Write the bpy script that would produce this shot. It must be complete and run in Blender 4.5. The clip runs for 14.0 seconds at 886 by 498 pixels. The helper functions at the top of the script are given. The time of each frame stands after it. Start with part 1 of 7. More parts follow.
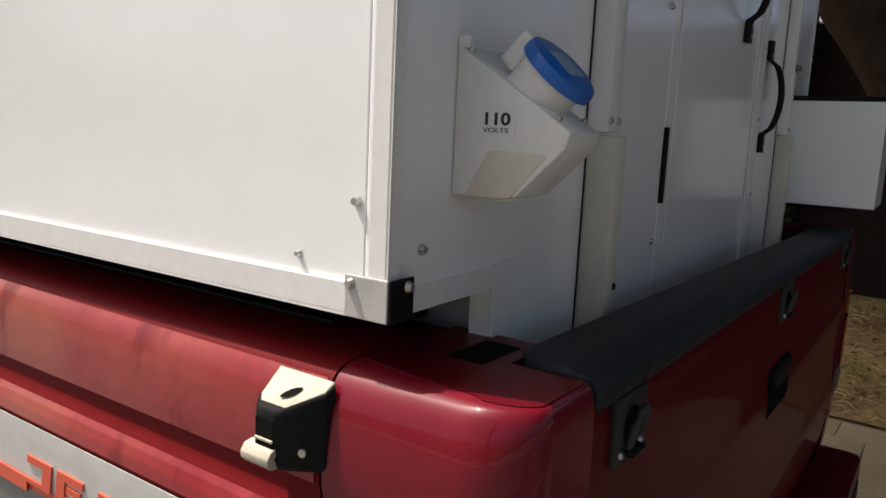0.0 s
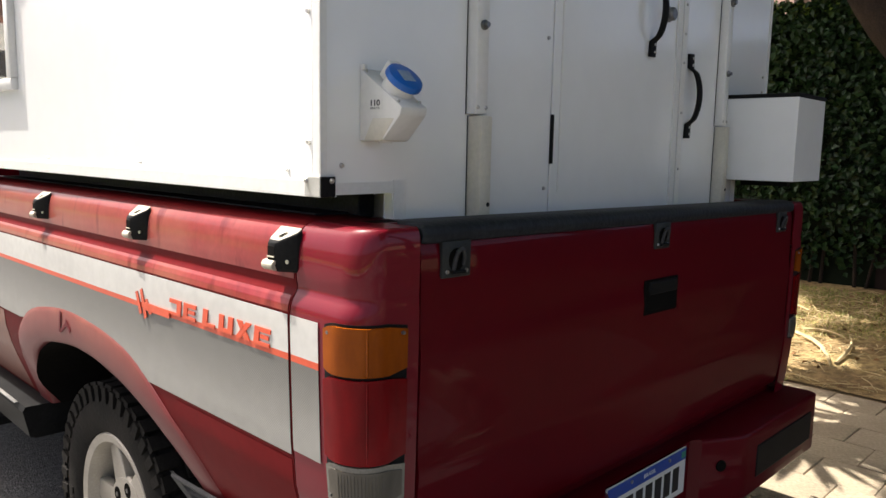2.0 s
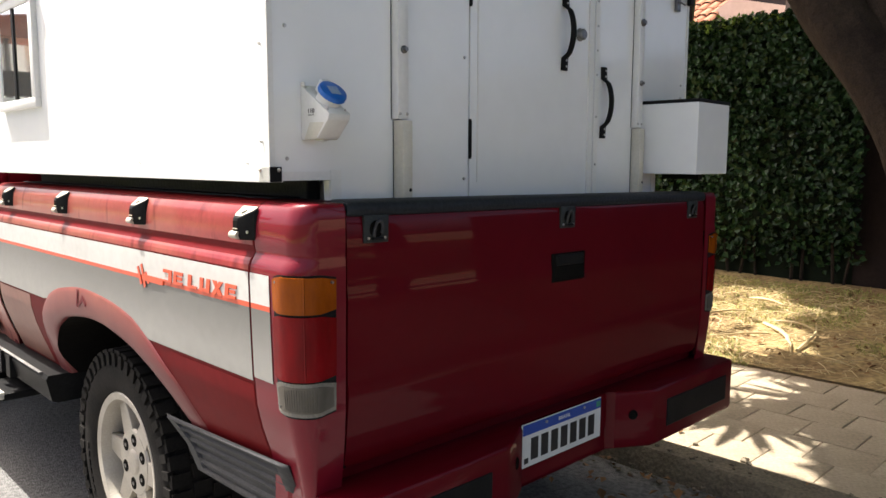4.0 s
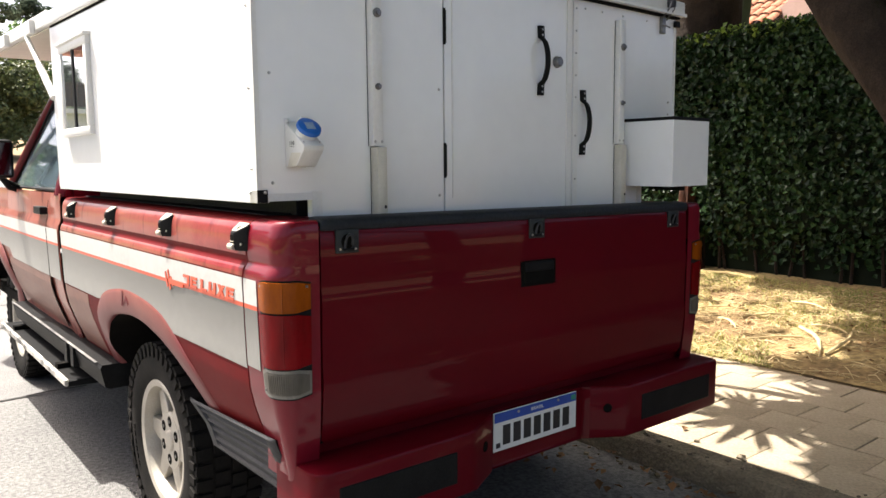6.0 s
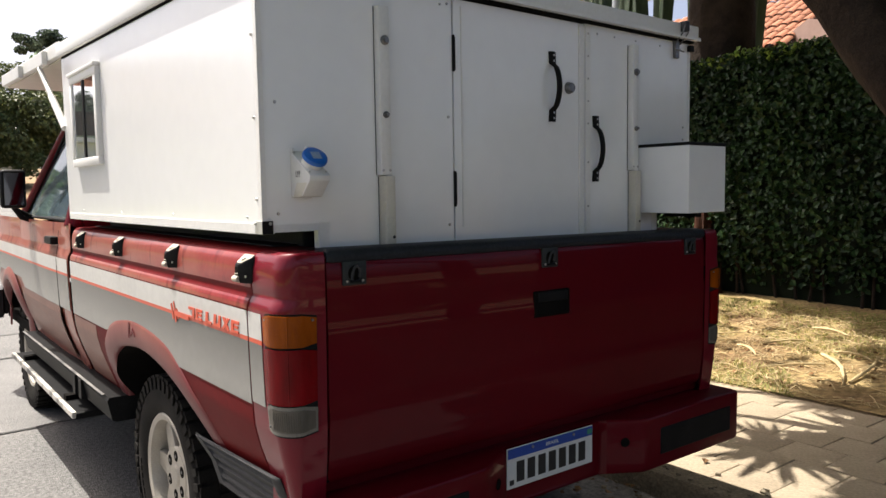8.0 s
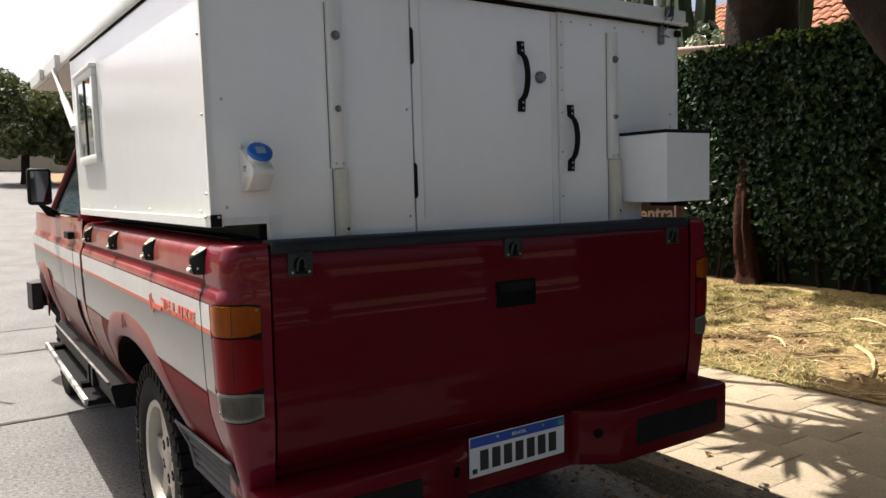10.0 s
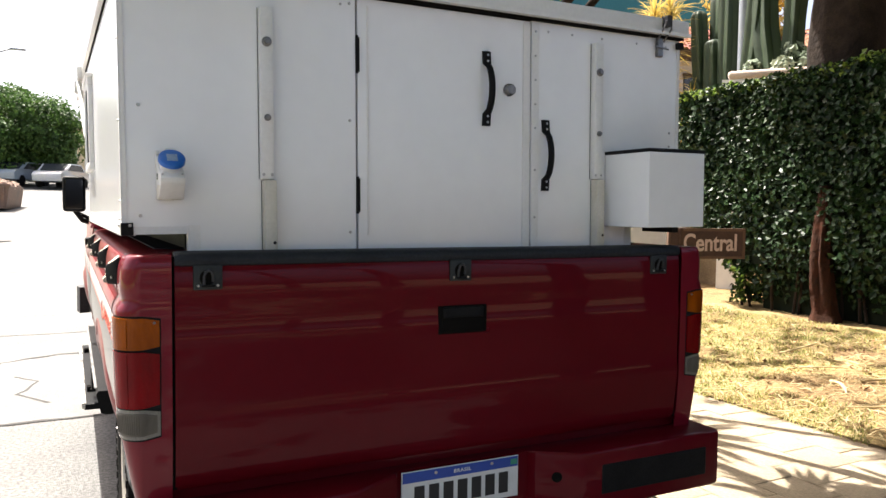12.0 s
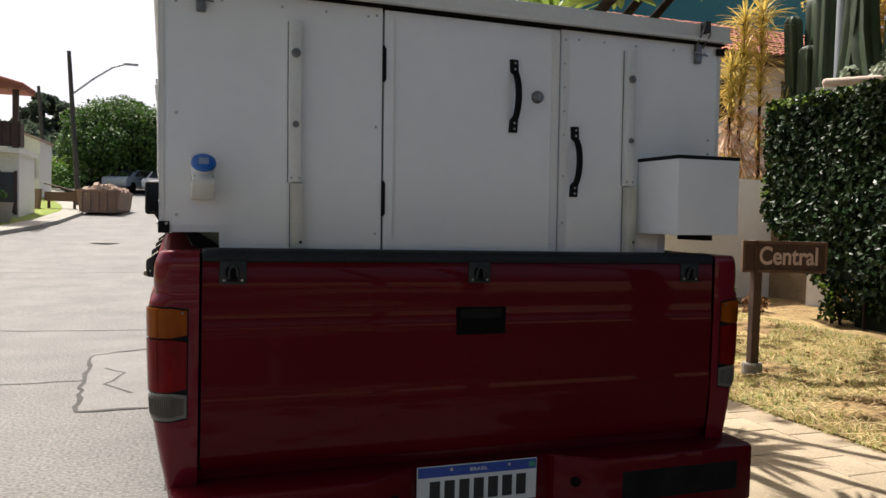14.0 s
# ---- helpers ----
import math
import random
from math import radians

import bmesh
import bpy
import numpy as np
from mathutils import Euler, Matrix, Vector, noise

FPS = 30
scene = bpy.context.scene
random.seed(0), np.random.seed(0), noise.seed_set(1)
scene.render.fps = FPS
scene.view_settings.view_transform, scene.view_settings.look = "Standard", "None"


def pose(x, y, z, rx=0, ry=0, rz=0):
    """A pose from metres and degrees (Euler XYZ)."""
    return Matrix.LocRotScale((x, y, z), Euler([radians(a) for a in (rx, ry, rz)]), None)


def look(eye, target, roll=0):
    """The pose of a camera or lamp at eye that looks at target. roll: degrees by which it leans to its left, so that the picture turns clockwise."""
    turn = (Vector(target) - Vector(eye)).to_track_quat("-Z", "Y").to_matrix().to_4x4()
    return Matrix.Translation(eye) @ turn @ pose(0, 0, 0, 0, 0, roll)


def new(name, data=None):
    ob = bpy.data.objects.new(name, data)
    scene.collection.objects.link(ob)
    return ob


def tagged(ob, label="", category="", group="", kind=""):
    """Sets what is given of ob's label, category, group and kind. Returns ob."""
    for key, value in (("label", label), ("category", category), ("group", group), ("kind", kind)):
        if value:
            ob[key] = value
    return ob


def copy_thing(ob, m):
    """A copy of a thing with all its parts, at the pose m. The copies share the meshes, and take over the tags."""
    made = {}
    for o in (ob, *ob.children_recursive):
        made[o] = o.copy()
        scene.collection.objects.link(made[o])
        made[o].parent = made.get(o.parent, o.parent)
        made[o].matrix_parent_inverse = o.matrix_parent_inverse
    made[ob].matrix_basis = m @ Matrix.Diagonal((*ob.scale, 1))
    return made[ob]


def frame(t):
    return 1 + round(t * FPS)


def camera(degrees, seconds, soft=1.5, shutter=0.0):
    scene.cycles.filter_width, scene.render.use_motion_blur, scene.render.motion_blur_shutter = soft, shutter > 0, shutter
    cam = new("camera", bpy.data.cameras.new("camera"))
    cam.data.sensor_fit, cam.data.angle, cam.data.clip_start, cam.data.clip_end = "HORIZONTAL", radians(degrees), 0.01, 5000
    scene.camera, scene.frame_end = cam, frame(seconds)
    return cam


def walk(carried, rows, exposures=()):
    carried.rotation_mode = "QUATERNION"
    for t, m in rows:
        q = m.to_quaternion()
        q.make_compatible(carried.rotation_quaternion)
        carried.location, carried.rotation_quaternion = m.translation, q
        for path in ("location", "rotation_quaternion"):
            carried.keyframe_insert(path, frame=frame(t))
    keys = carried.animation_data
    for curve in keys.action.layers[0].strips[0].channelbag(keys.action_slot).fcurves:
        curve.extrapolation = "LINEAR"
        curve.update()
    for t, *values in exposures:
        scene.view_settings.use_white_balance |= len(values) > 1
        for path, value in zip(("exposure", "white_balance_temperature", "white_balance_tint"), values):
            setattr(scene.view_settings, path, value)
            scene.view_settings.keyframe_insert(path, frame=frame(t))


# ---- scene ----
cam = camera(62.0, 14.0)
PATH = [
    (0, (-1.361, -0.206, 1.488), (0.270, 0.914, 1.191), 3.1),
    (0.5, (-1.490, -0.329, 1.486), (0.165, 0.752, 1.180), 3.9),
    (1, (-1.511, -0.551, 1.449), (-0.014, 0.759, 1.245), 2.4),
    (1.5, (-1.599, -0.741, 1.430), (-0.179, 0.650, 1.209), 1.3),
    (2, (-1.663, -0.858, 1.418), (-0.242, 0.528, 1.172), 1.6),
    (2.5, (-1.728, -0.955, 1.405), (-0.287, 0.411, 1.167), 2.0),
    (3, (-1.767, -1.053, 1.384), (-0.330, 0.322, 1.173), 1.7),
    (3.5, (-1.805, -1.156, 1.376), (-0.381, 0.233, 1.168), 1.2),
    (6, (-1.785, -1.679, 1.433), (-0.530, -0.136, 1.222), 0.1),
    (6.5, (-1.778, -1.658, 1.444), (-0.527, -0.108, 1.267), 0.1),
    (7, (-1.773, -1.643, 1.453), (-0.525, -0.088, 1.299), -0.0),
    (7.5, (-1.760, -1.636, 1.447), (-0.518, -0.075, 1.303), -0.1),
    (10, (-1.509, -1.838, 1.440), (-0.408, -0.177, 1.276), -1.1),
    (10.5, (-1.404, -1.926, 1.422), (-0.341, -0.240, 1.262), -0.8),
    (11, (-1.305, -1.965, 1.419), (-0.261, -0.266, 1.265), -0.2),
    (11.5, (-1.168, -1.951, 1.425), (-0.172, -0.222, 1.286), 0.4),
    (12, (-1.042, -1.942, 1.425), (-0.154, -0.153, 1.319), 0.7),
    (12.5, (-0.939, -1.998, 1.437), (-0.209, -0.138, 1.354), 0.3),
    (13, (-0.905, -2.033, 1.456), (-0.249, -0.145, 1.368), 0.6),
    (13.5, (-0.891, -2.081, 1.420), (-0.241, -0.191, 1.354), 1.0),
    (14, (-0.873, -2.086, 1.409), (-0.210, -0.202, 1.326), 1.5),
]
EXPOSURES = [(0.0, 0.48), (0.5, 0.78), (1.0, 0.84), (2.0, 1.28), (3.0, 1.5), (6.0, 1.65), (6.5, 1.5), (7.0, 1.2), (7.5, 1.1), (9.0, 0.9), (10.0, 0.88), (10.5, 0.84), (11.0, 1.20), (11.5, 1.30), (12.0, 1.73), (12.6, 1.02), (13.2, 0.72), (13.6, 0.58), (14.0, 0.72)]
walk(cam, [(t, look(eye, target, roll)) for t, eye, target, roll in PATH], EXPOSURES)

# ---- sky, sun, exposure ----
SUN_WAY = Vector((0.19, -0.52, -1.0)).normalized()
world = bpy.data.worlds.new("sky")
scene.world = world
world.use_nodes = True
wn = world.node_tree.nodes
sky = wn.new("ShaderNodeTexSky")
sky.sky_type = "NISHITA"
sky.sun_disc = False
sky.sun_elevation = math.asin(-SUN_WAY.z)
sky.sun_rotation = math.atan2(-SUN_WAY.x, -SUN_WAY.y)
sky.altitude, sky.air_density, sky.dust_density, sky.ozone_density = 700.0, 0.45, 9.0, 0.0
wn["Background"].inputs[1].default_value = 0.152
haze = wn.new("ShaderNodeMix")          # thin white haze takes some blue out of the sky
haze.data_type, haze.blend_type = "RGBA", "MULTIPLY"
haze.inputs[0].default_value = 1.0
haze.inputs[7].default_value = (1.0, 0.985, 0.945, 1)
world.node_tree.links.new(sky.outputs[0], haze.inputs[6])
world.node_tree.links.new(haze.outputs[2], wn["Background"].inputs[0])
sun_data = bpy.data.lights.new("sun", "SUN")
sun_data.energy, sun_data.angle, sun_data.color = 4.8, radians(0.55), (1.0, 0.95, 0.87)
sun = new("sun", sun_data)
sun.matrix_world = look((0, 0, 30), Vector((0, 0, 30)) + SUN_WAY)


# ---- materials ----
def surface(name, base, other=None, scale=4.0, rough=0.5, metal=0.0, bump=0.0, bump_scale=60.0, fine=0.12,
            coat=0.0, coat_rough=0.05, spec=0.5, contrast=0.25, each=0.0, island=0.0, grain=0.0):
    """Two-scale noise between base and other, fine grain, optional bump and per-piece variation."""
    m = bpy.data.materials.new(name)
    m.use_nodes = True
    n, l = m.node_tree.nodes, m.node_tree.links
    b = n["Principled BSDF"]
    b.inputs["Roughness"].default_value = rough
    b.inputs["Metallic"].default_value = metal
    b.inputs["Coat Weight"].default_value = coat
    b.inputs["Coat Roughness"].default_value = coat_rough
    b.inputs["Specular IOR Level"].default_value = min(spec, 0.15) if rough >= 0.8 else spec
    other = other or tuple(c * 0.8 for c in base)
    co = n.new("ShaderNodeTexCoord")
    big, small = n.new("ShaderNodeTexNoise"), n.new("ShaderNodeTexNoise")
    big.inputs["Scale"].default_value, big.inputs["Detail"].default_value = scale, 5
    small.inputs["Scale"].default_value, small.inputs["Detail"].default_value = grain or scale * 14, 3
    for x in (big, small):
        l.new(co.outputs["Object"], x.inputs["Vector"])
    ramp = n.new("ShaderNodeMapRange")
    ramp.inputs[1].default_value, ramp.inputs[2].default_value = 0.5 - contrast, 0.5 + contrast
    l.new(big.outputs["Fac"], ramp.inputs[0])
    mix = n.new("ShaderNodeMix")
    mix.data_type = "RGBA"
    mix.inputs[6].default_value, mix.inputs[7].default_value = (*base, 1), (*other, 1)
    l.new(ramp.outputs[0], mix.inputs[0])
    grain = n.new("ShaderNodeMapRange")
    grain.inputs[1].default_value, grain.inputs[2].default_value = 0.3, 0.7
    grain.inputs[3].default_value, grain.inputs[4].default_value = 1 - fine, 1 + fine
    l.new(small.outputs["Fac"], grain.inputs[0])
    value = grain.outputs[0]
    if each or island:
        var = n.new("ShaderNodeMapRange")
        k = each or island
        var.inputs[3].default_value, var.inputs[4].default_value = 1 - k, 1 + k
        src = n.new("ShaderNodeObjectInfo").outputs["Random"] if each else n.new("ShaderNodeNewGeometry").outputs["Random Per Island"]
        l.new(src, var.inputs[0])
        mul = n.new("ShaderNodeMath")
        mul.operation = "MULTIPLY"
        l.new(value, mul.inputs[0])
        l.new(var.outputs[0], mul.inputs[1])
        value = mul.outputs[0]
    scale_node = n.new("ShaderNodeVectorMath")
    scale_node.operation = "SCALE"
    l.new(mix.outputs[2], scale_node.inputs[0])
    l.new(value, scale_node.inputs["Scale"])
    l.new(scale_node.outputs[0], b.inputs["Base Color"])
    if bump:
        bn, bt = n.new("ShaderNodeBump"), n.new("ShaderNodeTexNoise")
        bt.inputs["Scale"].default_value, bt.inputs["Detail"].default_value = bump_scale, 6
        l.new(co.outputs["Object"], bt.inputs["Vector"])
        bn.inputs["Strength"].default_value, bn.inputs["Distance"].default_value = bump, 0.02
        l.new(bt.outputs["Fac"], bn.inputs["Height"])
        l.new(bn.outputs[0], b.inputs["Normal"])
    return m


def leaf_surface(name, base, other, rough=0.45, through_light=0.25, island=0.35, spec=0.5):
    m = surface(name, base, other, scale=1.2, rough=rough, fine=0.1, island=island, spec=spec)
    n, l = m.node_tree.nodes, m.node_tree.links
    b, out = n["Principled BSDF"], n["Material Output"]
    tr, ms = n.new("ShaderNodeBsdfTranslucent"), n.new("ShaderNodeMixShader")
    ms.inputs[0].default_value = through_light
    l.new(b.inputs["Base Color"].links[0].from_socket, tr.inputs[0])
    l.new(b.outputs[0], ms.inputs[1])
    l.new(tr.outputs[0], ms.inputs[2])
    l.new(ms.outputs[0], out.inputs[0])
    return m


def pane(name, tint, rough=0.02, alpha_mix=0.5):
    """Clear or tinted glass: part mirror gloss, part see-through."""
    m = bpy.data.materials.new(name)
    m.use_nodes = True
    n, l = m.node_tree.nodes, m.node_tree.links
    b = n["Principled BSDF"]
    b.inputs["Base Color"].default_value = (*tint, 1)
    b.inputs["Roughness"].default_value = rough
    b.inputs["IOR"].default_value = 1.5
    b.inputs["Transmission Weight"].default_value = alpha_mix
    return m


PAINT_RED = surface("red_car_paint", (0.104, 0.0018, 0.0068), (0.086, 0.0016, 0.0056), 1.6, rough=0.45, coat=0.23, coat_rough=0.03, spec=0.06, bump=0.016, bump_scale=3.5, fine=0.03)
# Brighter, glossier copy of the red; light on the rear corners is put in.
PAINT_LIT_CORNER = surface("lit_corner_red_paint", (0.165, 0.0050, 0.0150), (0.135, 0.0042, 0.0125), 1.6, rough=0.40, coat=0.48, coat_rough=0.03, spec=0.12, bump=0.016, bump_scale=3.5, fine=0.03)


def streaks(m, scale, stretch):
    """Long shallow waves in pressed sheet metal."""
    n, l = m.node_tree.nodes, m.node_tree.links
    mp = n.new("ShaderNodeMapping")
    mp.inputs["Scale"].default_value = stretch
    co = next(x for x in n if x.bl_idname == "ShaderNodeTexCoord")
    l.new(co.outputs["Object"], mp.inputs["Vector"])
    for x in n:
        if x.bl_idname == "ShaderNodeTexNoise" and abs(x.inputs["Scale"].default_value - scale) < 1e-4:
            l.new(mp.outputs[0], x.inputs["Vector"])
            x.inputs["Detail"].default_value = 2


streaks(PAINT_RED, 3.5, (0.35, 0.6, 2.4))
PAINT_FADED = surface("sun_faded_red_paint", (0.20, 0.009, 0.017), (0.28, 0.042, 0.040), 4.5, spec=0.18, rough=0.36, coat=0.30, bump=0.01, bump_scale=8, fine=0.10, contrast=0.16)
def dust_film(m, dust, deep, y0, y1):
    """A film of pale dust that thickens towards the cab, with darker runs where water has washed it off."""
    n, l = m.node_tree.nodes, m.node_tree.links
    b = n["Principled BSDF"]
    src = b.inputs["Base Color"].links[0].from_socket
    co, sep, ns, add, rg, film, mp, run, thr, wash = (n.new("ShaderNode" + k) for k in ("TexCoord", "SeparateXYZ", "TexNoise", "Math", "MapRange", "Mix", "Mapping", "TexNoise", "MapRange", "Mix"))
    l.new(co.outputs["Object"], sep.inputs[0])
    l.new(co.outputs["Object"], ns.inputs["Vector"])
    ns.inputs["Scale"].default_value, ns.inputs["Detail"].default_value = 6.5, 6
    add.operation = "MULTIPLY_ADD"
    l.new(ns.outputs["Fac"], add.inputs[0])
    add.inputs[1].default_value = 2.6
    l.new(sep.outputs["Y"], add.inputs[2])
    l.new(add.outputs[0], rg.inputs[0])
    rg.inputs[1].default_value, rg.inputs[2].default_value, rg.inputs[4].default_value = y0 + 1.3, y1 + 1.3, 0.75
    film.data_type = wash.data_type = "RGBA"
    film.inputs[7].default_value, wash.inputs[7].default_value = (*dust, 1), (*deep, 1)
    l.new(rg.outputs[0], film.inputs[0])
    l.new(src, film.inputs[6])
    mp.inputs["Scale"].default_value = (1.0, 15.0, 4.0)
    l.new(co.outputs["Object"], mp.inputs["Vector"])
    l.new(mp.outputs[0], run.inputs["Vector"])
    run.inputs["Scale"].default_value, run.inputs["Detail"].default_value = 1.0, 5
    thr.inputs[1].default_value, thr.inputs[2].default_value, thr.inputs[4].default_value = 0.57, 0.66, 0.75
    l.new(run.outputs["Fac"], thr.inputs[0])
    l.new(thr.outputs[0], wash.inputs[0])
    l.new(film.outputs[2], wash.inputs[6])
    l.new(wash.outputs[2], b.inputs["Base Color"])


dust_film(PAINT_FADED, (0.30, 0.105, 0.072), (0.11, 0.007, 0.010), 0.1, 1.7)
PAINT_FLARE = surface("chalky_faded_red_paint", (0.255, 0.078, 0.052), (0.14, 0.018, 0.016), 2.6, rough=0.5, coat=0.15, fine=0.08, contrast=0.16)
PAINT_FLANK = surface("dusty_red_paint", (0.112, 0.0050, 0.0070), (0.135, 0.0090, 0.0100), 2.0, spec=0.04, rough=0.5, coat=0.04, bump=0.01, bump_scale=6, fine=0.06)
def sun_fade(m, deep, z0, z1):
    """Sound paint low down that turns chalky where the sun has bleached the top of the panel."""
    n, l = m.node_tree.nodes, m.node_tree.links
    b = n["Principled BSDF"]
    src = b.inputs["Base Color"].links[0].from_socket
    co, sep, rg, mix, ns, add = (n.new("ShaderNode" + k) for k in ("TexCoord", "SeparateXYZ", "MapRange", "Mix", "TexNoise", "Math"))
    l.new(co.outputs["Object"], sep.inputs[0])
    l.new(co.outputs["Object"], ns.inputs["Vector"])
    ns.inputs["Scale"].default_value = 9.0
    add.operation = "MULTIPLY_ADD"
    l.new(ns.outputs["Fac"], add.inputs[0])
    add.inputs[1].default_value = 0.12
    l.new(sep.outputs["Z"], add.inputs[2])
    l.new(add.outputs[0], rg.inputs[0])
    rg.inputs[1].default_value, rg.inputs[2].default_value = z0 + 0.06, z1 + 0.06
    mix.data_type = "RGBA"
    mix.inputs[6].default_value = (*deep, 1)
    l.new(rg.outputs[0], mix.inputs[0])
    l.new(src, mix.inputs[7])
    l.new(mix.outputs[2], b.inputs["Base Color"])


sun_fade(PAINT_FLARE, (0.125, 0.012, 0.014), 0.85, 1.0)
PAINT_DUST = surface("dust_covered_red_paint", (0.17, 0.060, 0.042), (0.22, 0.10, 0.07), 2.4, rough=0.5, coat=0.1, fine=0.08)
STRIPE_LIGHT = surface("light_silver_stripe", (0.58, 0.57, 0.54), (0.50, 0.49, 0.465), 3, rough=0.4, coat=0.2, fine=0.05)


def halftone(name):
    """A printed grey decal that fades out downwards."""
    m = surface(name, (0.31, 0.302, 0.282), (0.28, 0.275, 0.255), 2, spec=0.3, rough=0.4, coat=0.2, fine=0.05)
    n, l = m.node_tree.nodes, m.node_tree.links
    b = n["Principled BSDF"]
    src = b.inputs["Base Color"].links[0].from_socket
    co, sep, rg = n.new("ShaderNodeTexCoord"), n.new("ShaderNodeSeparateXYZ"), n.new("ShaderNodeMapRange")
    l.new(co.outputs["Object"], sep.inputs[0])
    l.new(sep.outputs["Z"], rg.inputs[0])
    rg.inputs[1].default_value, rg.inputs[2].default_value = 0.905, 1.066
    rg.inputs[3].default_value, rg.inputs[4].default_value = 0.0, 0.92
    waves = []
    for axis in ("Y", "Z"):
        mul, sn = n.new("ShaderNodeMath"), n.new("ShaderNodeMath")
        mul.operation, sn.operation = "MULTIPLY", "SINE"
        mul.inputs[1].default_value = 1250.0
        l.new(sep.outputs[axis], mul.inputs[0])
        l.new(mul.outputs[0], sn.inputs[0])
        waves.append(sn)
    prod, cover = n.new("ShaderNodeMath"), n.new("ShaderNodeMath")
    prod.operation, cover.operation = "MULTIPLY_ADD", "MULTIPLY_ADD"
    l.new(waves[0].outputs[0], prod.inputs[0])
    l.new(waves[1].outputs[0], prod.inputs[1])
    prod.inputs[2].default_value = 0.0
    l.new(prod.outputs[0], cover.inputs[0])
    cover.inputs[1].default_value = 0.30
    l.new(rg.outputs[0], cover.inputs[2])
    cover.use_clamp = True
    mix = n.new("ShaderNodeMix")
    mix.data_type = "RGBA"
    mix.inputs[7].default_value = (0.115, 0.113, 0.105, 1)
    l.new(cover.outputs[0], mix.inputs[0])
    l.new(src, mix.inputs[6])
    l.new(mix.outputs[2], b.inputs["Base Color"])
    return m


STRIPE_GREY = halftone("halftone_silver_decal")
STRIPE_ORANGE = surface("orange_red_decal", (0.62, 0.085, 0.035), (0.55, 0.075, 0.03), 5, rough=0.4, fine=0.06)
CAMPER_WHITE = surface("white_composite_panel", (0.88, 0.88, 0.875), (0.845, 0.845, 0.84), 1.2, rough=0.24, coat=0.45, coat_rough=0.10, fine=0.012, bump=0.006, bump_scale=3)
TRIM_WHITE = surface("white_painted_aluminium", (0.80, 0.79, 0.77), (0.74, 0.73, 0.70), 6, rough=0.35, fine=0.03)
WHITE_SOFT = surface("white_plastic", (0.74, 0.73, 0.70), (0.68, 0.66, 0.62), 6, rough=0.45, fine=0.03)
CREAM = surface("cream_plastic", (0.66, 0.62, 0.53), (0.58, 0.54, 0.45), 8, rough=0.5, fine=0.05)
BLACK_PLASTIC = surface("black_plastic", (0.008, 0.008, 0.0085), (0.014, 0.014, 0.014), 12, spec=0.08, rough=0.5, fine=0.2, bump=0.05, bump_scale=150)
BLACK_FADED = surface("faded_black_plastic", (0.024, 0.0245, 0.026), (0.042, 0.042, 0.044), 7, spec=0.3, rough=0.6, fine=0.2, bump=0.1, bump_scale=120)
GATE_PLATE = surface("dull_grey_black_plate", (0.016, 0.019, 0.019), (0.028, 0.031, 0.030), 14, spec=0.3, rough=0.5, fine=0.2)
HOOK_PALE = surface("pale_hook_plastic", (0.52, 0.47, 0.37), (0.36, 0.33, 0.26), 30, rough=0.65, fine=0.1)
LINER = surface("bedliner_black", (0.010, 0.012, 0.015), (0.018, 0.021, 0.026), 9, spec=0.25, rough=0.55, fine=0.25, bump=0.15, bump_scale=70)
RUBBER = surface("tyre_rubber", (0.008, 0.0078, 0.0075), (0.018, 0.016, 0.014), 9, spec=0.1, rough=0.8, fine=0.2, bump=0.1, bump_scale=90)
ALLOY = surface("dull_alloy", (0.43, 0.395, 0.335), (0.33, 0.30, 0.25), 12, rough=0.40, metal=0.15, fine=0.08)
STEEL = surface("zinc_steel", (0.55, 0.54, 0.52), (0.4, 0.39, 0.37), 40, rough=0.32, metal=0.9, fine=0.1)
STEEL_DARK = surface("dark_steel", (0.12, 0.12, 0.12), (0.28, 0.27, 0.26), 60, rough=0.35, metal=0.8, fine=0.1)
BRASS = surface("bright_plated_steel", (0.58, 0.57, 0.55), (0.44, 0.43, 0.41), 30, rough=0.28, metal=0.25, bump=0.02, bump_scale=25, fine=0.08)
# One near-black for underbody parts and for holes and gaps painted as shade.
DARK_VOID = surface("underbody_and_shade_black", (0.006, 0.0055, 0.005), (0.010, 0.009, 0.008), 6, spec=0.05, rough=0.95)
GREY_STEP = surface("scuffed_bright_trim", (0.30, 0.29, 0.27), (0.10, 0.10, 0.10), 5, rough=0.4, metal=0.3, fine=0.15, contrast=0.10)
STEP_WORN = surface("worn_step_edge", (0.50, 0.47, 0.42), (0.06, 0.058, 0.055), 6, rough=0.6, fine=0.3, contrast=0.07)


def lens(name, dark, light):
    """Lamp plastic; light and dark noise stands in for light its upright prisms catch."""
    m = surface(name, dark, light, 14, rough=0.16, coat=0.05, spec=0.16, bump=0.05, bump_scale=40, fine=0.03, contrast=0.45)
    n, l = m.node_tree.nodes, m.node_tree.links
    mp = n.new("ShaderNodeMapping")
    mp.inputs["Scale"].default_value = (1.6, 1.6, 0.5)
    co = next(x for x in n if x.bl_idname == "ShaderNodeTexCoord")
    l.new(co.outputs["Object"], mp.inputs["Vector"])
    for x in n:
        if x.bl_idname == "ShaderNodeTexNoise" and x.inputs["Scale"].default_value == 14:
            l.new(mp.outputs[0], x.inputs["Vector"])
    return m


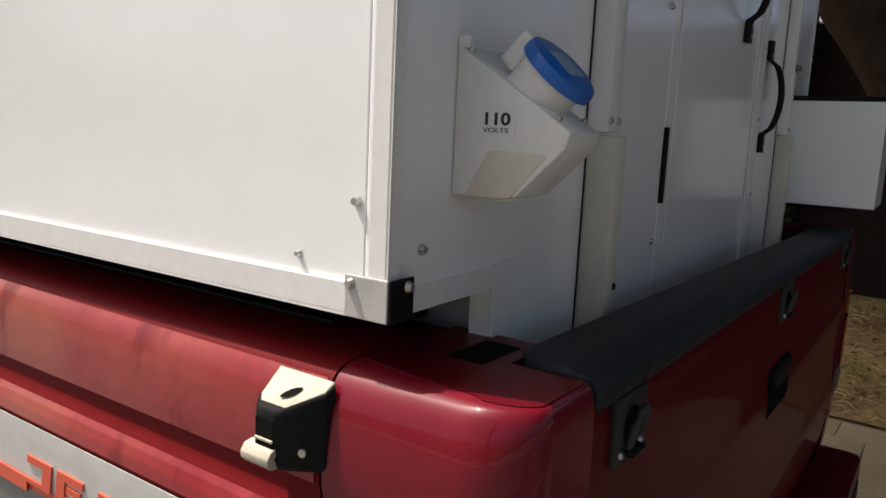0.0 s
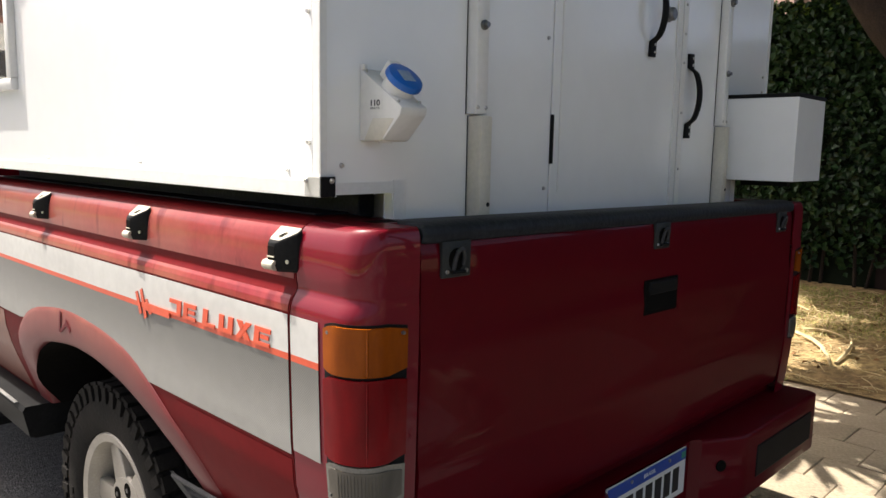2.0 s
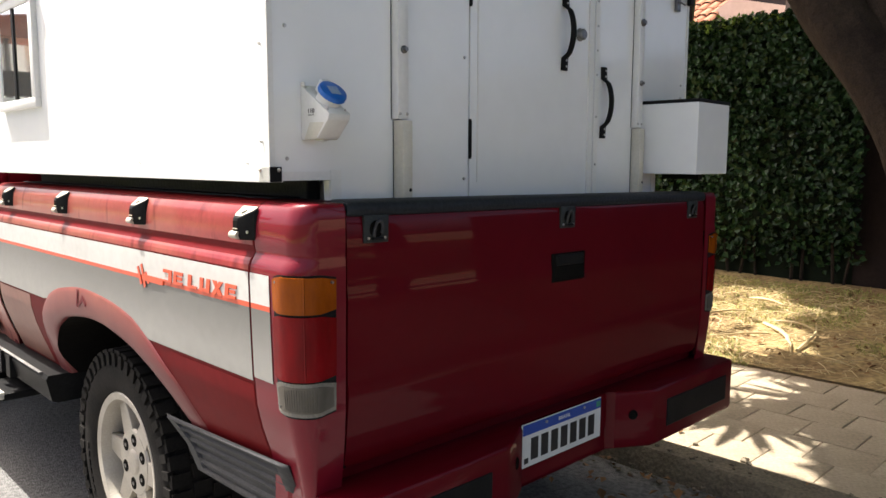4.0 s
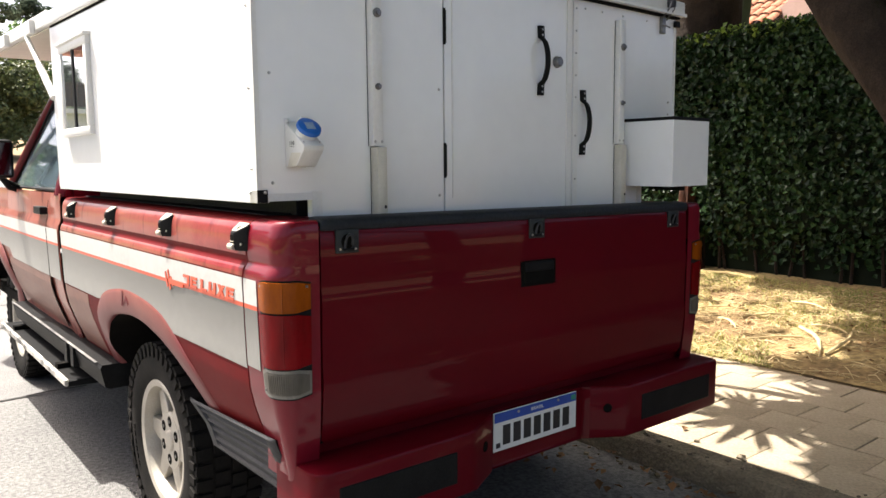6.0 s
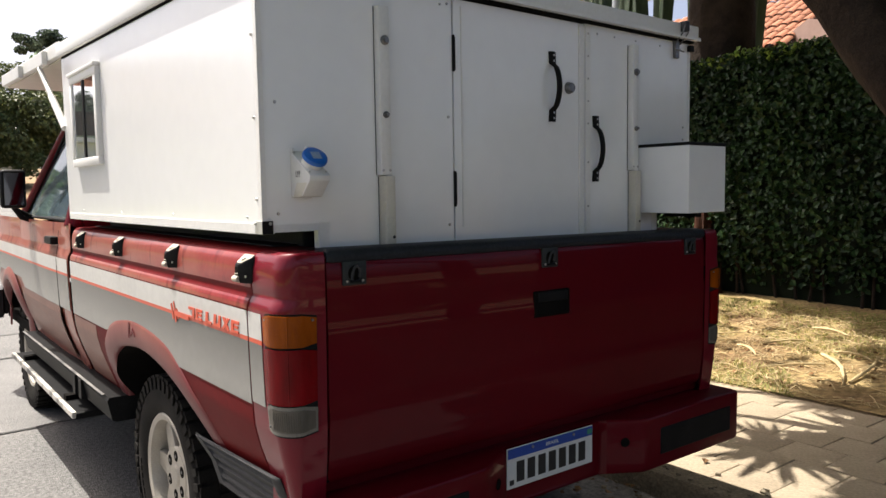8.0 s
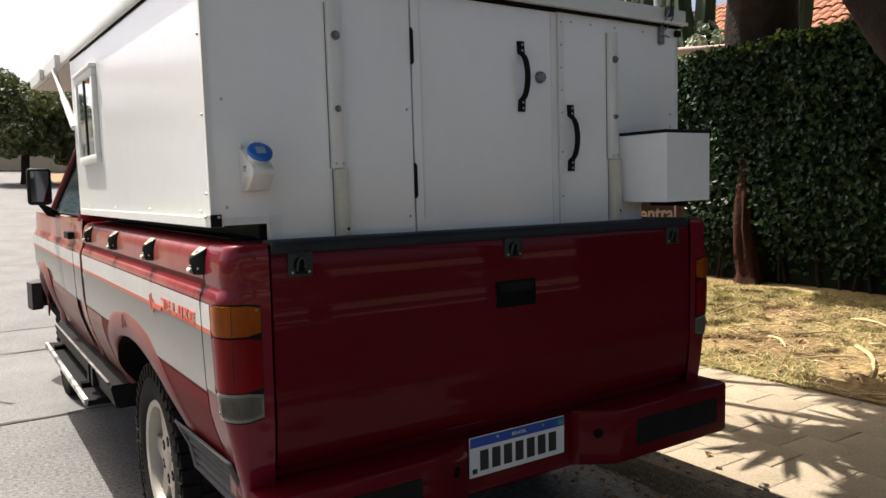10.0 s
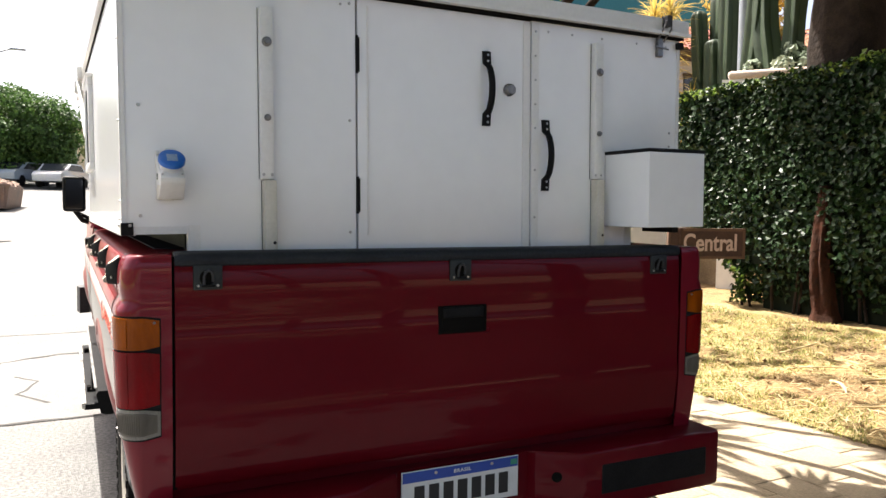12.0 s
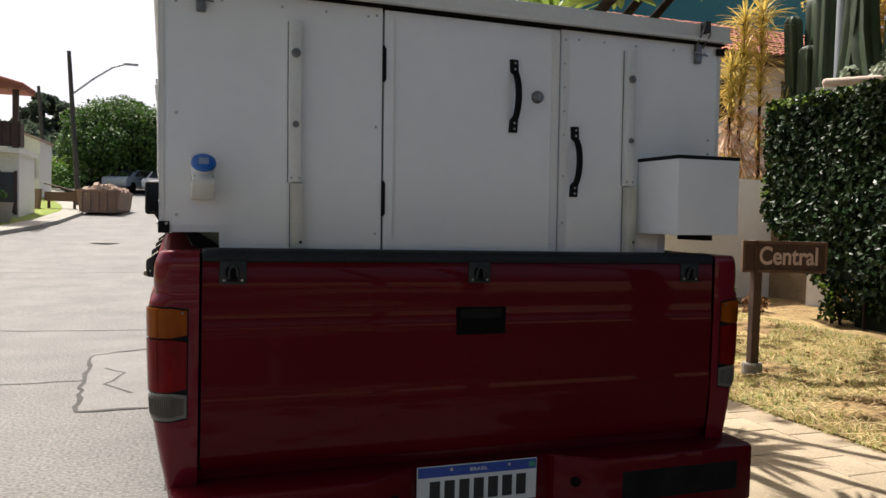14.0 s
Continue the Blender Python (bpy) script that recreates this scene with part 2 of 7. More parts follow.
LENS_AMBER = lens("amber_lens", (0.11, 0.018, 0.001), (0.40, 0.095, 0.004))
LENS_RED = lens("red_lens", (0.050, 0.0007, 0.0016), (0.26, 0.003, 0.006))
LENS_CLEAR = lens("clear_lens", (0.055, 0.049, 0.040), (0.16, 0.143, 0.118))
LENS_RIM = surface("lens_rim", (0.19, 0.175, 0.15), (0.13, 0.12, 0.10), 20, rough=0.2, coat=0.5)
BLUE_CAP = surface("blue_plastic", (0.012, 0.13, 0.50), (0.010, 0.11, 0.43), 9, rough=0.35, fine=0.05)
BLUE_BAND = surface("plate_blue", (0.02, 0.07, 0.36), (0.02, 0.06, 0.3), 9, rough=0.4, fine=0.05)
INK = surface("black_print", (0.012, 0.012, 0.014), (0.02, 0.02, 0.02), 9, rough=0.5)
PLATE_WHITE = surface("plate_white", (0.68, 0.69, 0.68), (0.6, 0.61, 0.6), 20, rough=0.4, fine=0.04)
GLASS_DARK = pane("tinted_glass", (0.25, 0.28, 0.28), 0.03, 0.85)
GLASS_CAR = pane("car_glass", (0.30, 0.40, 0.46), 0.02, 0.8)
ROOM_DARK = surface("dim_interior", (0.05, 0.048, 0.045), (0.08, 0.07, 0.06), 3, rough=0.9)
CURTAIN = surface("brown_curtain", (0.10, 0.05, 0.035), (0.15, 0.08, 0.06), 5, rough=0.9)
ASPHALT = surface("worn_asphalt", (0.150, 0.145, 0.138), (0.092, 0.090, 0.088), 1.3, rough=0.70, spec=0.38, bump=0.5, bump_scale=110, fine=0.50, grain=48)
ASPHALT_PATCH = surface("asphalt_patch", (0.105, 0.102, 0.098), (0.150, 0.145, 0.139), 2.2, rough=0.62, spec=0.4, bump=0.6, bump_scale=90, fine=0.35, grain=80)
CRACK = surface("tar_seam", (0.045, 0.044, 0.042), (0.07, 0.068, 0.066), 9, rough=0.8)
# Kerb concrete darkened for its dirt and for the shade on it.
KERB_DIRT_SHADE = surface("dirty_shaded_kerb", (0.21, 0.175, 0.125), (0.12, 0.10, 0.072), 5, rough=0.95, bump=0.6, bump_scale=50, fine=0.25)
CONCRETE = surface("kerb_concrete", (0.34, 0.32, 0.285), (0.23, 0.215, 0.19), 3, rough=0.9, bump=0.4, bump_scale=60, fine=0.15)
SLAB = surface("sidewalk_slab", (0.40, 0.325, 0.235), (0.30, 0.242, 0.17), 2.5, rough=0.9, bump=0.35, bump_scale=45, fine=0.16, each=0.10, grain=60)
SOIL = surface("dry_soil", (0.20, 0.135, 0.08), (0.30, 0.22, 0.13), 3.5, rough=0.95, bump=0.7, bump_scale=30, fine=0.25)
LAWN = surface("dry_lawn_ground", (0.34, 0.25, 0.115), (0.21, 0.135, 0.068), 1.6, rough=0.95, bump=0.8, bump_scale=55, fine=0.4, contrast=0.12)
GRASS_BLADE = leaf_surface("grass_blades", (0.20, 0.235, 0.052), (0.44, 0.36, 0.13), 0.6, 0.2)
STRAW = surface("dry_straw", (0.58, 0.47, 0.27), (0.42, 0.31, 0.16), 8, rough=0.8, island=0.25)
DRY_LEAF = surface("dry_leaf", (0.24, 0.13, 0.06), (0.16, 0.085, 0.04), 8, rough=0.8, island=0.4)
HEDGE_LEAF = leaf_surface("hedge_leaves", (0.010, 0.026, 0.008), (0.023, 0.050, 0.013), 0.42, 0.08, 0.40, 0.20)
HEDGE_LEAF.node_tree.nodes["Principled BSDF"].inputs["Specular IOR Level"].default_value = 0.22
# Bright yellow-green leaf; on the hedge it carries the sun at top and end.
LEAF_BRIGHT = leaf_surface("bright_yellow_green_leaves", (0.13, 0.22, 0.035), (0.20, 0.28, 0.05), 0.35, 0.3, 0.3)
HEDGE_SHADE_CORE = surface("hedge_shadow_core", (0.005, 0.008, 0.004), (0.008, 0.012, 0.005), 5, rough=0.9)
TREE_LEAF = leaf_surface("tree_leaves", (0.065, 0.15, 0.03), (0.12, 0.22, 0.045), 0.45, 0.3, 0.35)
# Greyed green: the haze of distance is put into the leaf colour.
FAR_LEAF = leaf_surface("hazed_far_leaves", (0.060, 0.085, 0.060), (0.095, 0.120, 0.080), 0.95, 0.45, 0.3)
STREET_LEAF = leaf_surface("street_tree_leaves", (0.036, 0.088, 0.016), (0.080, 0.150, 0.028), 0.6, 0.3, 0.4)
OLIVE_LEAF = leaf_surface("olive_leaves", (0.075, 0.10, 0.035), (0.14, 0.15, 0.055), 0.5, 0.25, 0.35)
BARK = surface("dark_bark", (0.036, 0.026, 0.019), (0.016, 0.011, 0.009), 7, spec=0.2, rough=0.95, bump=1.0, bump_scale=16, fine=0.3)
BARK_RED = surface("reddish_bark", (0.055, 0.018, 0.009), (0.030, 0.016, 0.011), 9, rough=0.95, bump=0.8, bump_scale=18, fine=0.3)
PALM_GOLD = leaf_surface("golden_palm_leaf", (0.62, 0.46, 0.14), (0.42, 0.34, 0.08), 0.5, 0.35, 0.35)
PALM_PINK = leaf_surface("pale_dry_leaf", (0.60, 0.42, 0.30), (0.50, 0.33, 0.22), 0.5, 0.3, 0.3)
PALM_GREEN = leaf_surface("palm_leaf", (0.10, 0.19, 0.035), (0.20, 0.26, 0.05), 0.5, 0.3, 0.3)
CACTUS = surface("cactus_skin", (0.016, 0.034, 0.014), (0.030, 0.052, 0.020), 4, rough=0.6, fine=0.1)
CACTUS_SPINE = leaf_surface("pale_succulent", (0.22, 0.28, 0.20), (0.34, 0.38, 0.28), 0.6, 0.15, 0.3)
SIGN_WOOD = surface("dark_stained_wood", (0.075, 0.038, 0.024), (0.05, 0.026, 0.018), 14, rough=0.7, bump=0.3, bump_scale=30, fine=0.2)
SIGN_FRAME = surface("sign_frame_wood", (0.13, 0.075, 0.045), (0.10, 0.055, 0.035), 14, rough=0.7, fine=0.2)
SIGN_TEXT = surface("faded_cream_paint", (0.64, 0.50, 0.45), (0.54, 0.41, 0.37), 30, rough=0.7, fine=0.1)
HOUSE_WHITE = surface("white_render", (0.74, 0.72, 0.68), (0.64, 0.62, 0.58), 0.7, rough=0.9, fine=0.05, bump=0.2, bump_scale=30)
HOUSE_PINK = surface("pale_pink_render", (0.44, 0.31, 0.27), (0.37, 0.26, 0.225), 0.8, rough=0.9, fine=0.06)
HOUSE_TEAL = surface("teal_render", (0.045, 0.19, 0.23), (0.04, 0.16, 0.20), 0.8, rough=0.8, fine=0.05)
HOUSE_CREAM = surface("cream_render", (0.62, 0.54, 0.40), (0.54, 0.46, 0.33), 0.8, rough=0.9, fine=0.05)
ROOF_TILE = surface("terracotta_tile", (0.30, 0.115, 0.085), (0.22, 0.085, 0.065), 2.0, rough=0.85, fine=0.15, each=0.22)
# Paler copy of the tile; the sun on this roof is put into its colour.
ROOF_TILE_LIT = surface("sunlit_terracotta_tile", (0.36, 0.165, 0.10), (0.27, 0.115, 0.07), 2.0, rough=0.85, fine=0.15, each=0.2)
DARK_WOOD = surface("dark_timber", (0.035, 0.018, 0.015), (0.055, 0.030, 0.024), 3, rough=0.7, fine=0.15)
# Near-black wall colour carries the deep shade that falls here.
SHADE_WALL = surface("shade_darkened_render", (0.014, 0.009, 0.008), (0.024, 0.015, 0.012), 2, rough=0.9, fine=0.15)
POST_GREY = surface("grey_galvanised_post", (0.30, 0.33, 0.37), (0.24, 0.27, 0.31), 6, rough=0.5, metal=0.2, fine=0.08)
GARDEN_WHITE = surface("fresh_white_render", (0.83, 0.84, 0.86), (0.76, 0.77, 0.79), 0.8, rough=0.9, fine=0.03)
CAP_STONE = surface("pale_coping", (0.62, 0.50, 0.43), (0.52, 0.41, 0.35), 4, rough=0.9, bump=0.4, bump_scale=20)
POLE_GREY = surface("weathered_pole", (0.075, 0.072, 0.068), (0.05, 0.048, 0.046), 2, rough=0.9, fine=0.15)
SKIP_PAINT = surface("rusty_skip_steel", (0.16, 0.12, 0.095), (0.26, 0.15, 0.10), 1.5, rough=0.7, fine=0.2)
RUBBLE = surface("brick_rubble", (0.30, 0.18, 0.13), (0.52, 0.45, 0.38), 1.5, rough=0.95, fine=0.2, island=0.3)
CAR_SILVER = surface("silver_car_paint", (0.62, 0.64, 0.66), (0.56, 0.58, 0.60), 1, rough=0.3, metal=0.1, coat=0.5, fine=0.03)
CAR_DARK = surface("dark_car_paint", (0.40, 0.45, 0.50), (0.34, 0.39, 0.44), 1, rough=0.3, coat=0.5, fine=0.03)
WINDOW_DARK = surface("dark_window", (0.03, 0.035, 0.04), (0.05, 0.055, 0.06), 1, rough=0.1, fine=0.05)


# ---- mesh helpers ----
def link_mesh(name, bm, material, smooth=None, parent=None):
    me = bpy.data.meshes.new(name)
    bmesh.ops.recalc_face_normals(bm, faces=bm.faces)
    bm.to_mesh(me)
    bm.free()
    for mm in (material if isinstance(material, (list, tuple)) else [material]):
        me.materials.append(mm)
    if smooth:
        me.shade_smooth()
        me.set_sharp_from_angle(angle=radians(smooth))
    ob = new(name, me)
    if parent is not None:
        ob.parent = parent
    return ob


def part(name, bm, material, parent, label="", smooth=None):
    ob = link_mesh(name, bm, material, smooth, parent)
    return tagged(ob, label) if label else ob


def thing(name, label, category, group="", kind="", at=None):
    ob = new(name)
    ob.empty_display_size = 0.1
    if at is not None:
        ob.matrix_world = at
    return tagged(ob, label, category, group, kind)


def box(x0, x1, y0, y1, z0, z1, bev=0.0, seg=2, bm=None):
    bm2 = bmesh.new()
    bmesh.ops.create_cube(bm2, size=1.0, matrix=Matrix.Translation(((x0 + x1) / 2, (y0 + y1) / 2, (z0 + z1) / 2)) @ Matrix.Diagonal((abs(x1 - x0), abs(y1 - y0), abs(z1 - z0), 1)))
    if bev:
        bmesh.ops.bevel(bm2, geom=bm2.edges[:], offset=bev, segments=seg, affect="EDGES", profile=0.5)
    return join(bm, bm2)


def join(bm, bm2):
    if bm is None:
        return bm2
    me = bpy.data.meshes.new("t")
    bm2.to_mesh(me)
    bm2.free()
    bm.from_mesh(me)
    bpy.data.meshes.remove(me)
    return bm


def moved(bm, m):
    bmesh.ops.transform(bm, matrix=m, verts=bm.verts)
    return bm


def rod(a, b, r0, r1=None, seg=10, bm=None):
    a, b = Vector(a), Vector(b)
    bm2 = bmesh.new()
    d = b - a
    bmesh.ops.create_cone(bm2, cap_ends=True, segments=seg, radius1=r0, radius2=r0 if r1 is None else r1, depth=d.length,
                          matrix=Matrix.Translation((a + b) / 2) @ d.to_track_quat("Z", "Y").to_matrix().to_4x4())
    return join(bm, bm2)


def lathe(profile, seg=32, bm=None, axis="X", close=False):
    """Revolve (r, h) points round an axis; h runs along it."""
    bm2 = bmesh.new()
    rings = []
    for r, h in profile:
        ring = []
        for i in range(seg):
            a = 2 * math.pi * i / seg
            c, s = r * math.cos(a), r * math.sin(a)
            ring.append(bm2.verts.new({"X": (h, c, s), "Y": (c, h, s), "Z": (c, s, h)}[axis]))
        rings.append(ring)
    pairs = list(zip(rings, rings[1:])) + ([(rings[-1], rings[0])] if close else [])
    for r0, r1 in pairs:
        for i in range(seg):
            bm2.faces.new((r0[i], r0[(i + 1) % seg], r1[(i + 1) % seg], r1[i]))
    if not close:
        for ring in (rings[0], rings[-1]):
            if (ring[0].co - ring[seg // 2].co).length > 1e-4:
                bm2.faces.new(ring)
    bmesh.ops.remove_doubles(bm2, verts=bm2.verts, dist=1e-5)
    return join(bm, bm2)


def grid(rows, bm=None, thick=0.0, close=False):
    """A sheet from rows of points; thick: a solid skin of that depth."""
    bm2 = bmesh.new()
    vs = [[bm2.verts.new(p) for p in row] for row in rows]
    for a, b in zip(vs, vs[1:]):
        n = len(a)
        for i in range(n if close else n - 1):
            j = (i + 1) % n
            try:
                bm2.faces.new((a[i], a[j], b[j], b[i]))
            except ValueError:
                pass
    bmesh.ops.remove_doubles(bm2, verts=bm2.verts, dist=1e-5)
    if thick:
        bmesh.ops.recalc_face_normals(bm2, faces=bm2.faces)
        bmesh.ops.solidify(bm2, geom=bm2.faces[:], thickness=thick)
    return join(bm, bm2)


def prism(outline, axis, h0, h1, bev=0.0, bm=None):
    """A flat outline (list of 2D points) pushed along an axis between h0 and h1."""
    bm2 = bmesh.new()
    put = {"X": lambda u, v, h: (h, u, v), "Y": lambda u, v, h: (u, h, v), "Z": lambda u, v, h: (u, v, h)}[axis]
    lo = [bm2.verts.new(put(u, v, h0)) for u, v in outline]
    hi = [bm2.verts.new(put(u, v, h1)) for u, v in outline]
    bm2.faces.new(lo)
    bm2.faces.new(hi)
    for i in range(len(lo)):
        j = (i + 1) % len(lo)
        bm2.faces.new((lo[i], lo[j], hi[j], hi[i]))
    if bev:
        bmesh.ops.bevel(bm2, geom=bm2.edges[:], offset=bev, segments=2, affect="EDGES", profile=0.5)
    return join(bm, bm2)


def tube(points, r, seg=8, bm=None, flat=1.0):
    """A round bar along points; flat squashes it sideways."""
    pts = [Vector(p) for p in points]
    rows = []
    for i, p in enumerate(pts):
        d = (pts[min(i + 1, len(pts) - 1)] - pts[max(i - 1, 0)]).normalized()
        u = d.cross(Vector((0.31, 0.2, 0.93))).normalized()
        v = d.cross(u)
        rr = r[i] if isinstance(r, (list, tuple)) else r
        rows.append([p + rr * (math.cos(a) * u + flat * math.sin(a) * v) for a in (2 * math.pi * k / seg for k in range(seg))])
    bm2 = grid(rows, close=True)
    return join(bm, bm2)


def words(body, size, m, material, name, depth=0.0006, parent=None, shear=0.0, bold=0.0, space=1.0):
    """Raised lettering in the built-in font, turned into a mesh."""
    cu = bpy.data.curves.new(name, "FONT")
    cu.body, cu.size, cu.extrude, cu.shear, cu.offset = body, size, depth, shear, bold
    cu.align_x, cu.align_y, cu.space_character = "CENTER", "CENTER", space
    tmp = new("tmp_text", cu)
    bpy.context.view_layer.update()
    me = bpy.data.meshes.new_from_object(tmp.evaluated_get(bpy.context.evaluated_depsgraph_get()))
    bpy.data.objects.remove(tmp)
    me.transform(m)
    me.materials.clear()
    me.materials.append(material)
    ob = new(name, me)
    if parent is not None:
        ob.parent = parent
    return ob


# ---- pickup truck ----
SPREAD = 0.012          # the body widens slightly towards the cab
BED = 2.20              # front end of the bed
CAB = -0.225            # how far back the cab sits
MID, WIDE = 0.015, 1.0156   # sideways shift and stretch of the body, fitted to the camera's view
PROFILE = [(0.60, 0.092), (0.66, 0.070), (0.72, 0.047), (0.78, 0.027), (0.84, 0.013), (0.92, 0.007), (1.03, 0.003), (1.13, 0.0), (1.150, 0.0),
           (1.162, 0.0015), (1.172, 0.005), (1.181, 0.0105), (1.189, 0.0150), (1.196, 0.0150), (1.206, 0.0128), (1.222, 0.0120), (1.240, 0.0124), (1.257, 0.0134), (1.270, 0.0155), (1.280, 0.0185), (1.288, 0.0225), (1.295, 0.028), (1.300, 0.035), (1.303, 0.044), (1.304, 0.056)]
RAIL = [(1.304, 0.13), (1.304, 0.185), (1.296, 0.195), (1.20, 0.198), (1.0, 0.198)]
CORNER = 0.060          # radius of the rear corners in plan
REAR = 0.12             # how much of the flank profile carries round to the back
OUT = 0.962             # half width of the body at its widest


def inset(z):
    zs, ds = zip(*PROFILE)
    return float(np.interp(z, zs, ds))


ARCH_IN = [(0.565, 0.60), (0.616, 0.688), (0.711, 0.777), (0.842, 0.841), (1.012, 0.877), (1.12, 0.886), (1.229, 0.884), (1.389, 0.862), (1.47, 0.835), (1.545, 0.790), (1.60, 0.70), (1.622, 0.60)]
ARCH_OUT = [(0.47, 0.60), (0.541, 0.725), (0.61, 0.805), (0.80, 0.925), (0.95, 0.965), (1.12, 0.981), (1.25, 0.982), (1.38, 0.968), (1.50, 0.945), (1.60, 0.900), (1.70, 0.80), (1.75, 0.60)]


def smoothed(pts, n=4):
    """A Catmull-Rom line through the points."""
    out = []
    for i in range(len(pts) - 1):
        p = [Vector(pts[max(0, min(len(pts) - 1, i + k))]) for k in (-1, 0, 1, 2)]
        for j in range(n):
            f = j / n
            q = 0.5 * (2 * p[1] + (p[2] - p[0]) * f + (2 * p[0] - 5 * p[1] + 4 * p[2] - p[3]) * f * f + (3 * p[1] - p[0] - 3 * p[2] + p[3]) * f ** 3)
            out.append((q.x, q.y))
    return out + [tuple(pts[-1])]


ARCH_IN, ARCH_OUT = smoothed(ARCH_IN), smoothed(ARCH_OUT)


def curve_z(curve, y):
    return float(np.interp(y, [p[0] for p in curve], [p[1] for p in curve]))


truck = thing("pickup_truck", "old dark red single-cab pickup with silver side stripes, parked on asphalt", "pickup truck")


def bedside(s):
    ys = sorted(set([0.186, 0.30, 0.45, 0.60, 1.80, 1.95, 2.1, BED] + [p[0] for p in ARCH_IN] + [p[0] for p in ARCH_OUT]))
    low = [0.97, 1.03, 1.09]
    rows = []
    for y in ys:
        zb = curve_z(ARCH_IN, y) if ARCH_IN[0][0] <= y <= ARCH_IN[-1][0] else 0.60
        col = [zb + (0.955 - zb) * k / 6 for k in range(7)] + low + [p[0] for p in PROFILE if p[0] > 1.1]
        row = [(s * (OUT - inset(z)), y, z) for z in col] + [(s * (OUT - d), y, z) for z, d in RAIL]
        rows.append(row)
    p = part("bedside", grid(rows, thick=0.003), PAINT_FLANK, truck, "dark red bed side with a faded top rail", 40)
    # rolled wheel-arch lip
    rows, liner = [], []
    for (yo, zo), (yi, zi) in zip(ARCH_OUT, ARCH_IN):
        xo, row = OUT - inset(zo), []
        for k, lift in ((0, 0.0012), (0.06, 0.0045), (0.16, 0.0070), (0.5, 0.0085), (0.85, 0.0080), (0.96, 0.0060), (1.0, 0.001)):
            y, z = yo + (yi - yo) * k, zo + (zi - zo) * k
            row.append((s * (OUT - inset(z) + lift), y, z))
        row.append((s * (xo - 0.02), yi, zi))
        rows.append(row)
        liner.append([(s * (xo - 0.018), yi, zi - 0.002), (s * (xo - 0.36), yi, zi - 0.002)])
    part("wheel_arch_lip", grid(rows), PAINT_FLARE, p, "chalky sun-faded red wheel-arch lip", 50)
    # near-black inside carries the shade of the wheel arch
    part("arch_liner", grid(liner), DARK_VOID, p, "wheel-arch inside painted near-black for its shade")
    return p


def side_strip(s, y0, y1, z0, z1, material, name, owner, lift=0.0022, label="", skip_arch=False, step=0.06):
    """A thin coat that follows the side panel."""
    n = max(2, int((y1 - y0) / step))
    rows = []
    for k in range(n + 1):
        y = y0 + (y1 - y0) * k / n
        lo = z0
        if skip_arch and ARCH_OUT[0][0] < y < ARCH_OUT[-1][0]:
            lo = max(z0, curve_z(ARCH_OUT, y) - 0.004)
        zz = [lo + (z1 - lo) * j / 18 for j in range(19)]
        rows.append([(s * (OUT - inset(z) + lift), y, z) for z in zz])
    return part(name, grid(rows, thick=0.0008), material, owner, label, 40)


def shoulder(d, k):
    """The top edge is drawn in less from the first to the later stations round the corner."""
    f = 1.0 - 0.45 * min(1.0, k / 3)
    return min(d, 0.018 + (d - 0.018) * f, CORNER - 0.002) if d > 0.018 else d


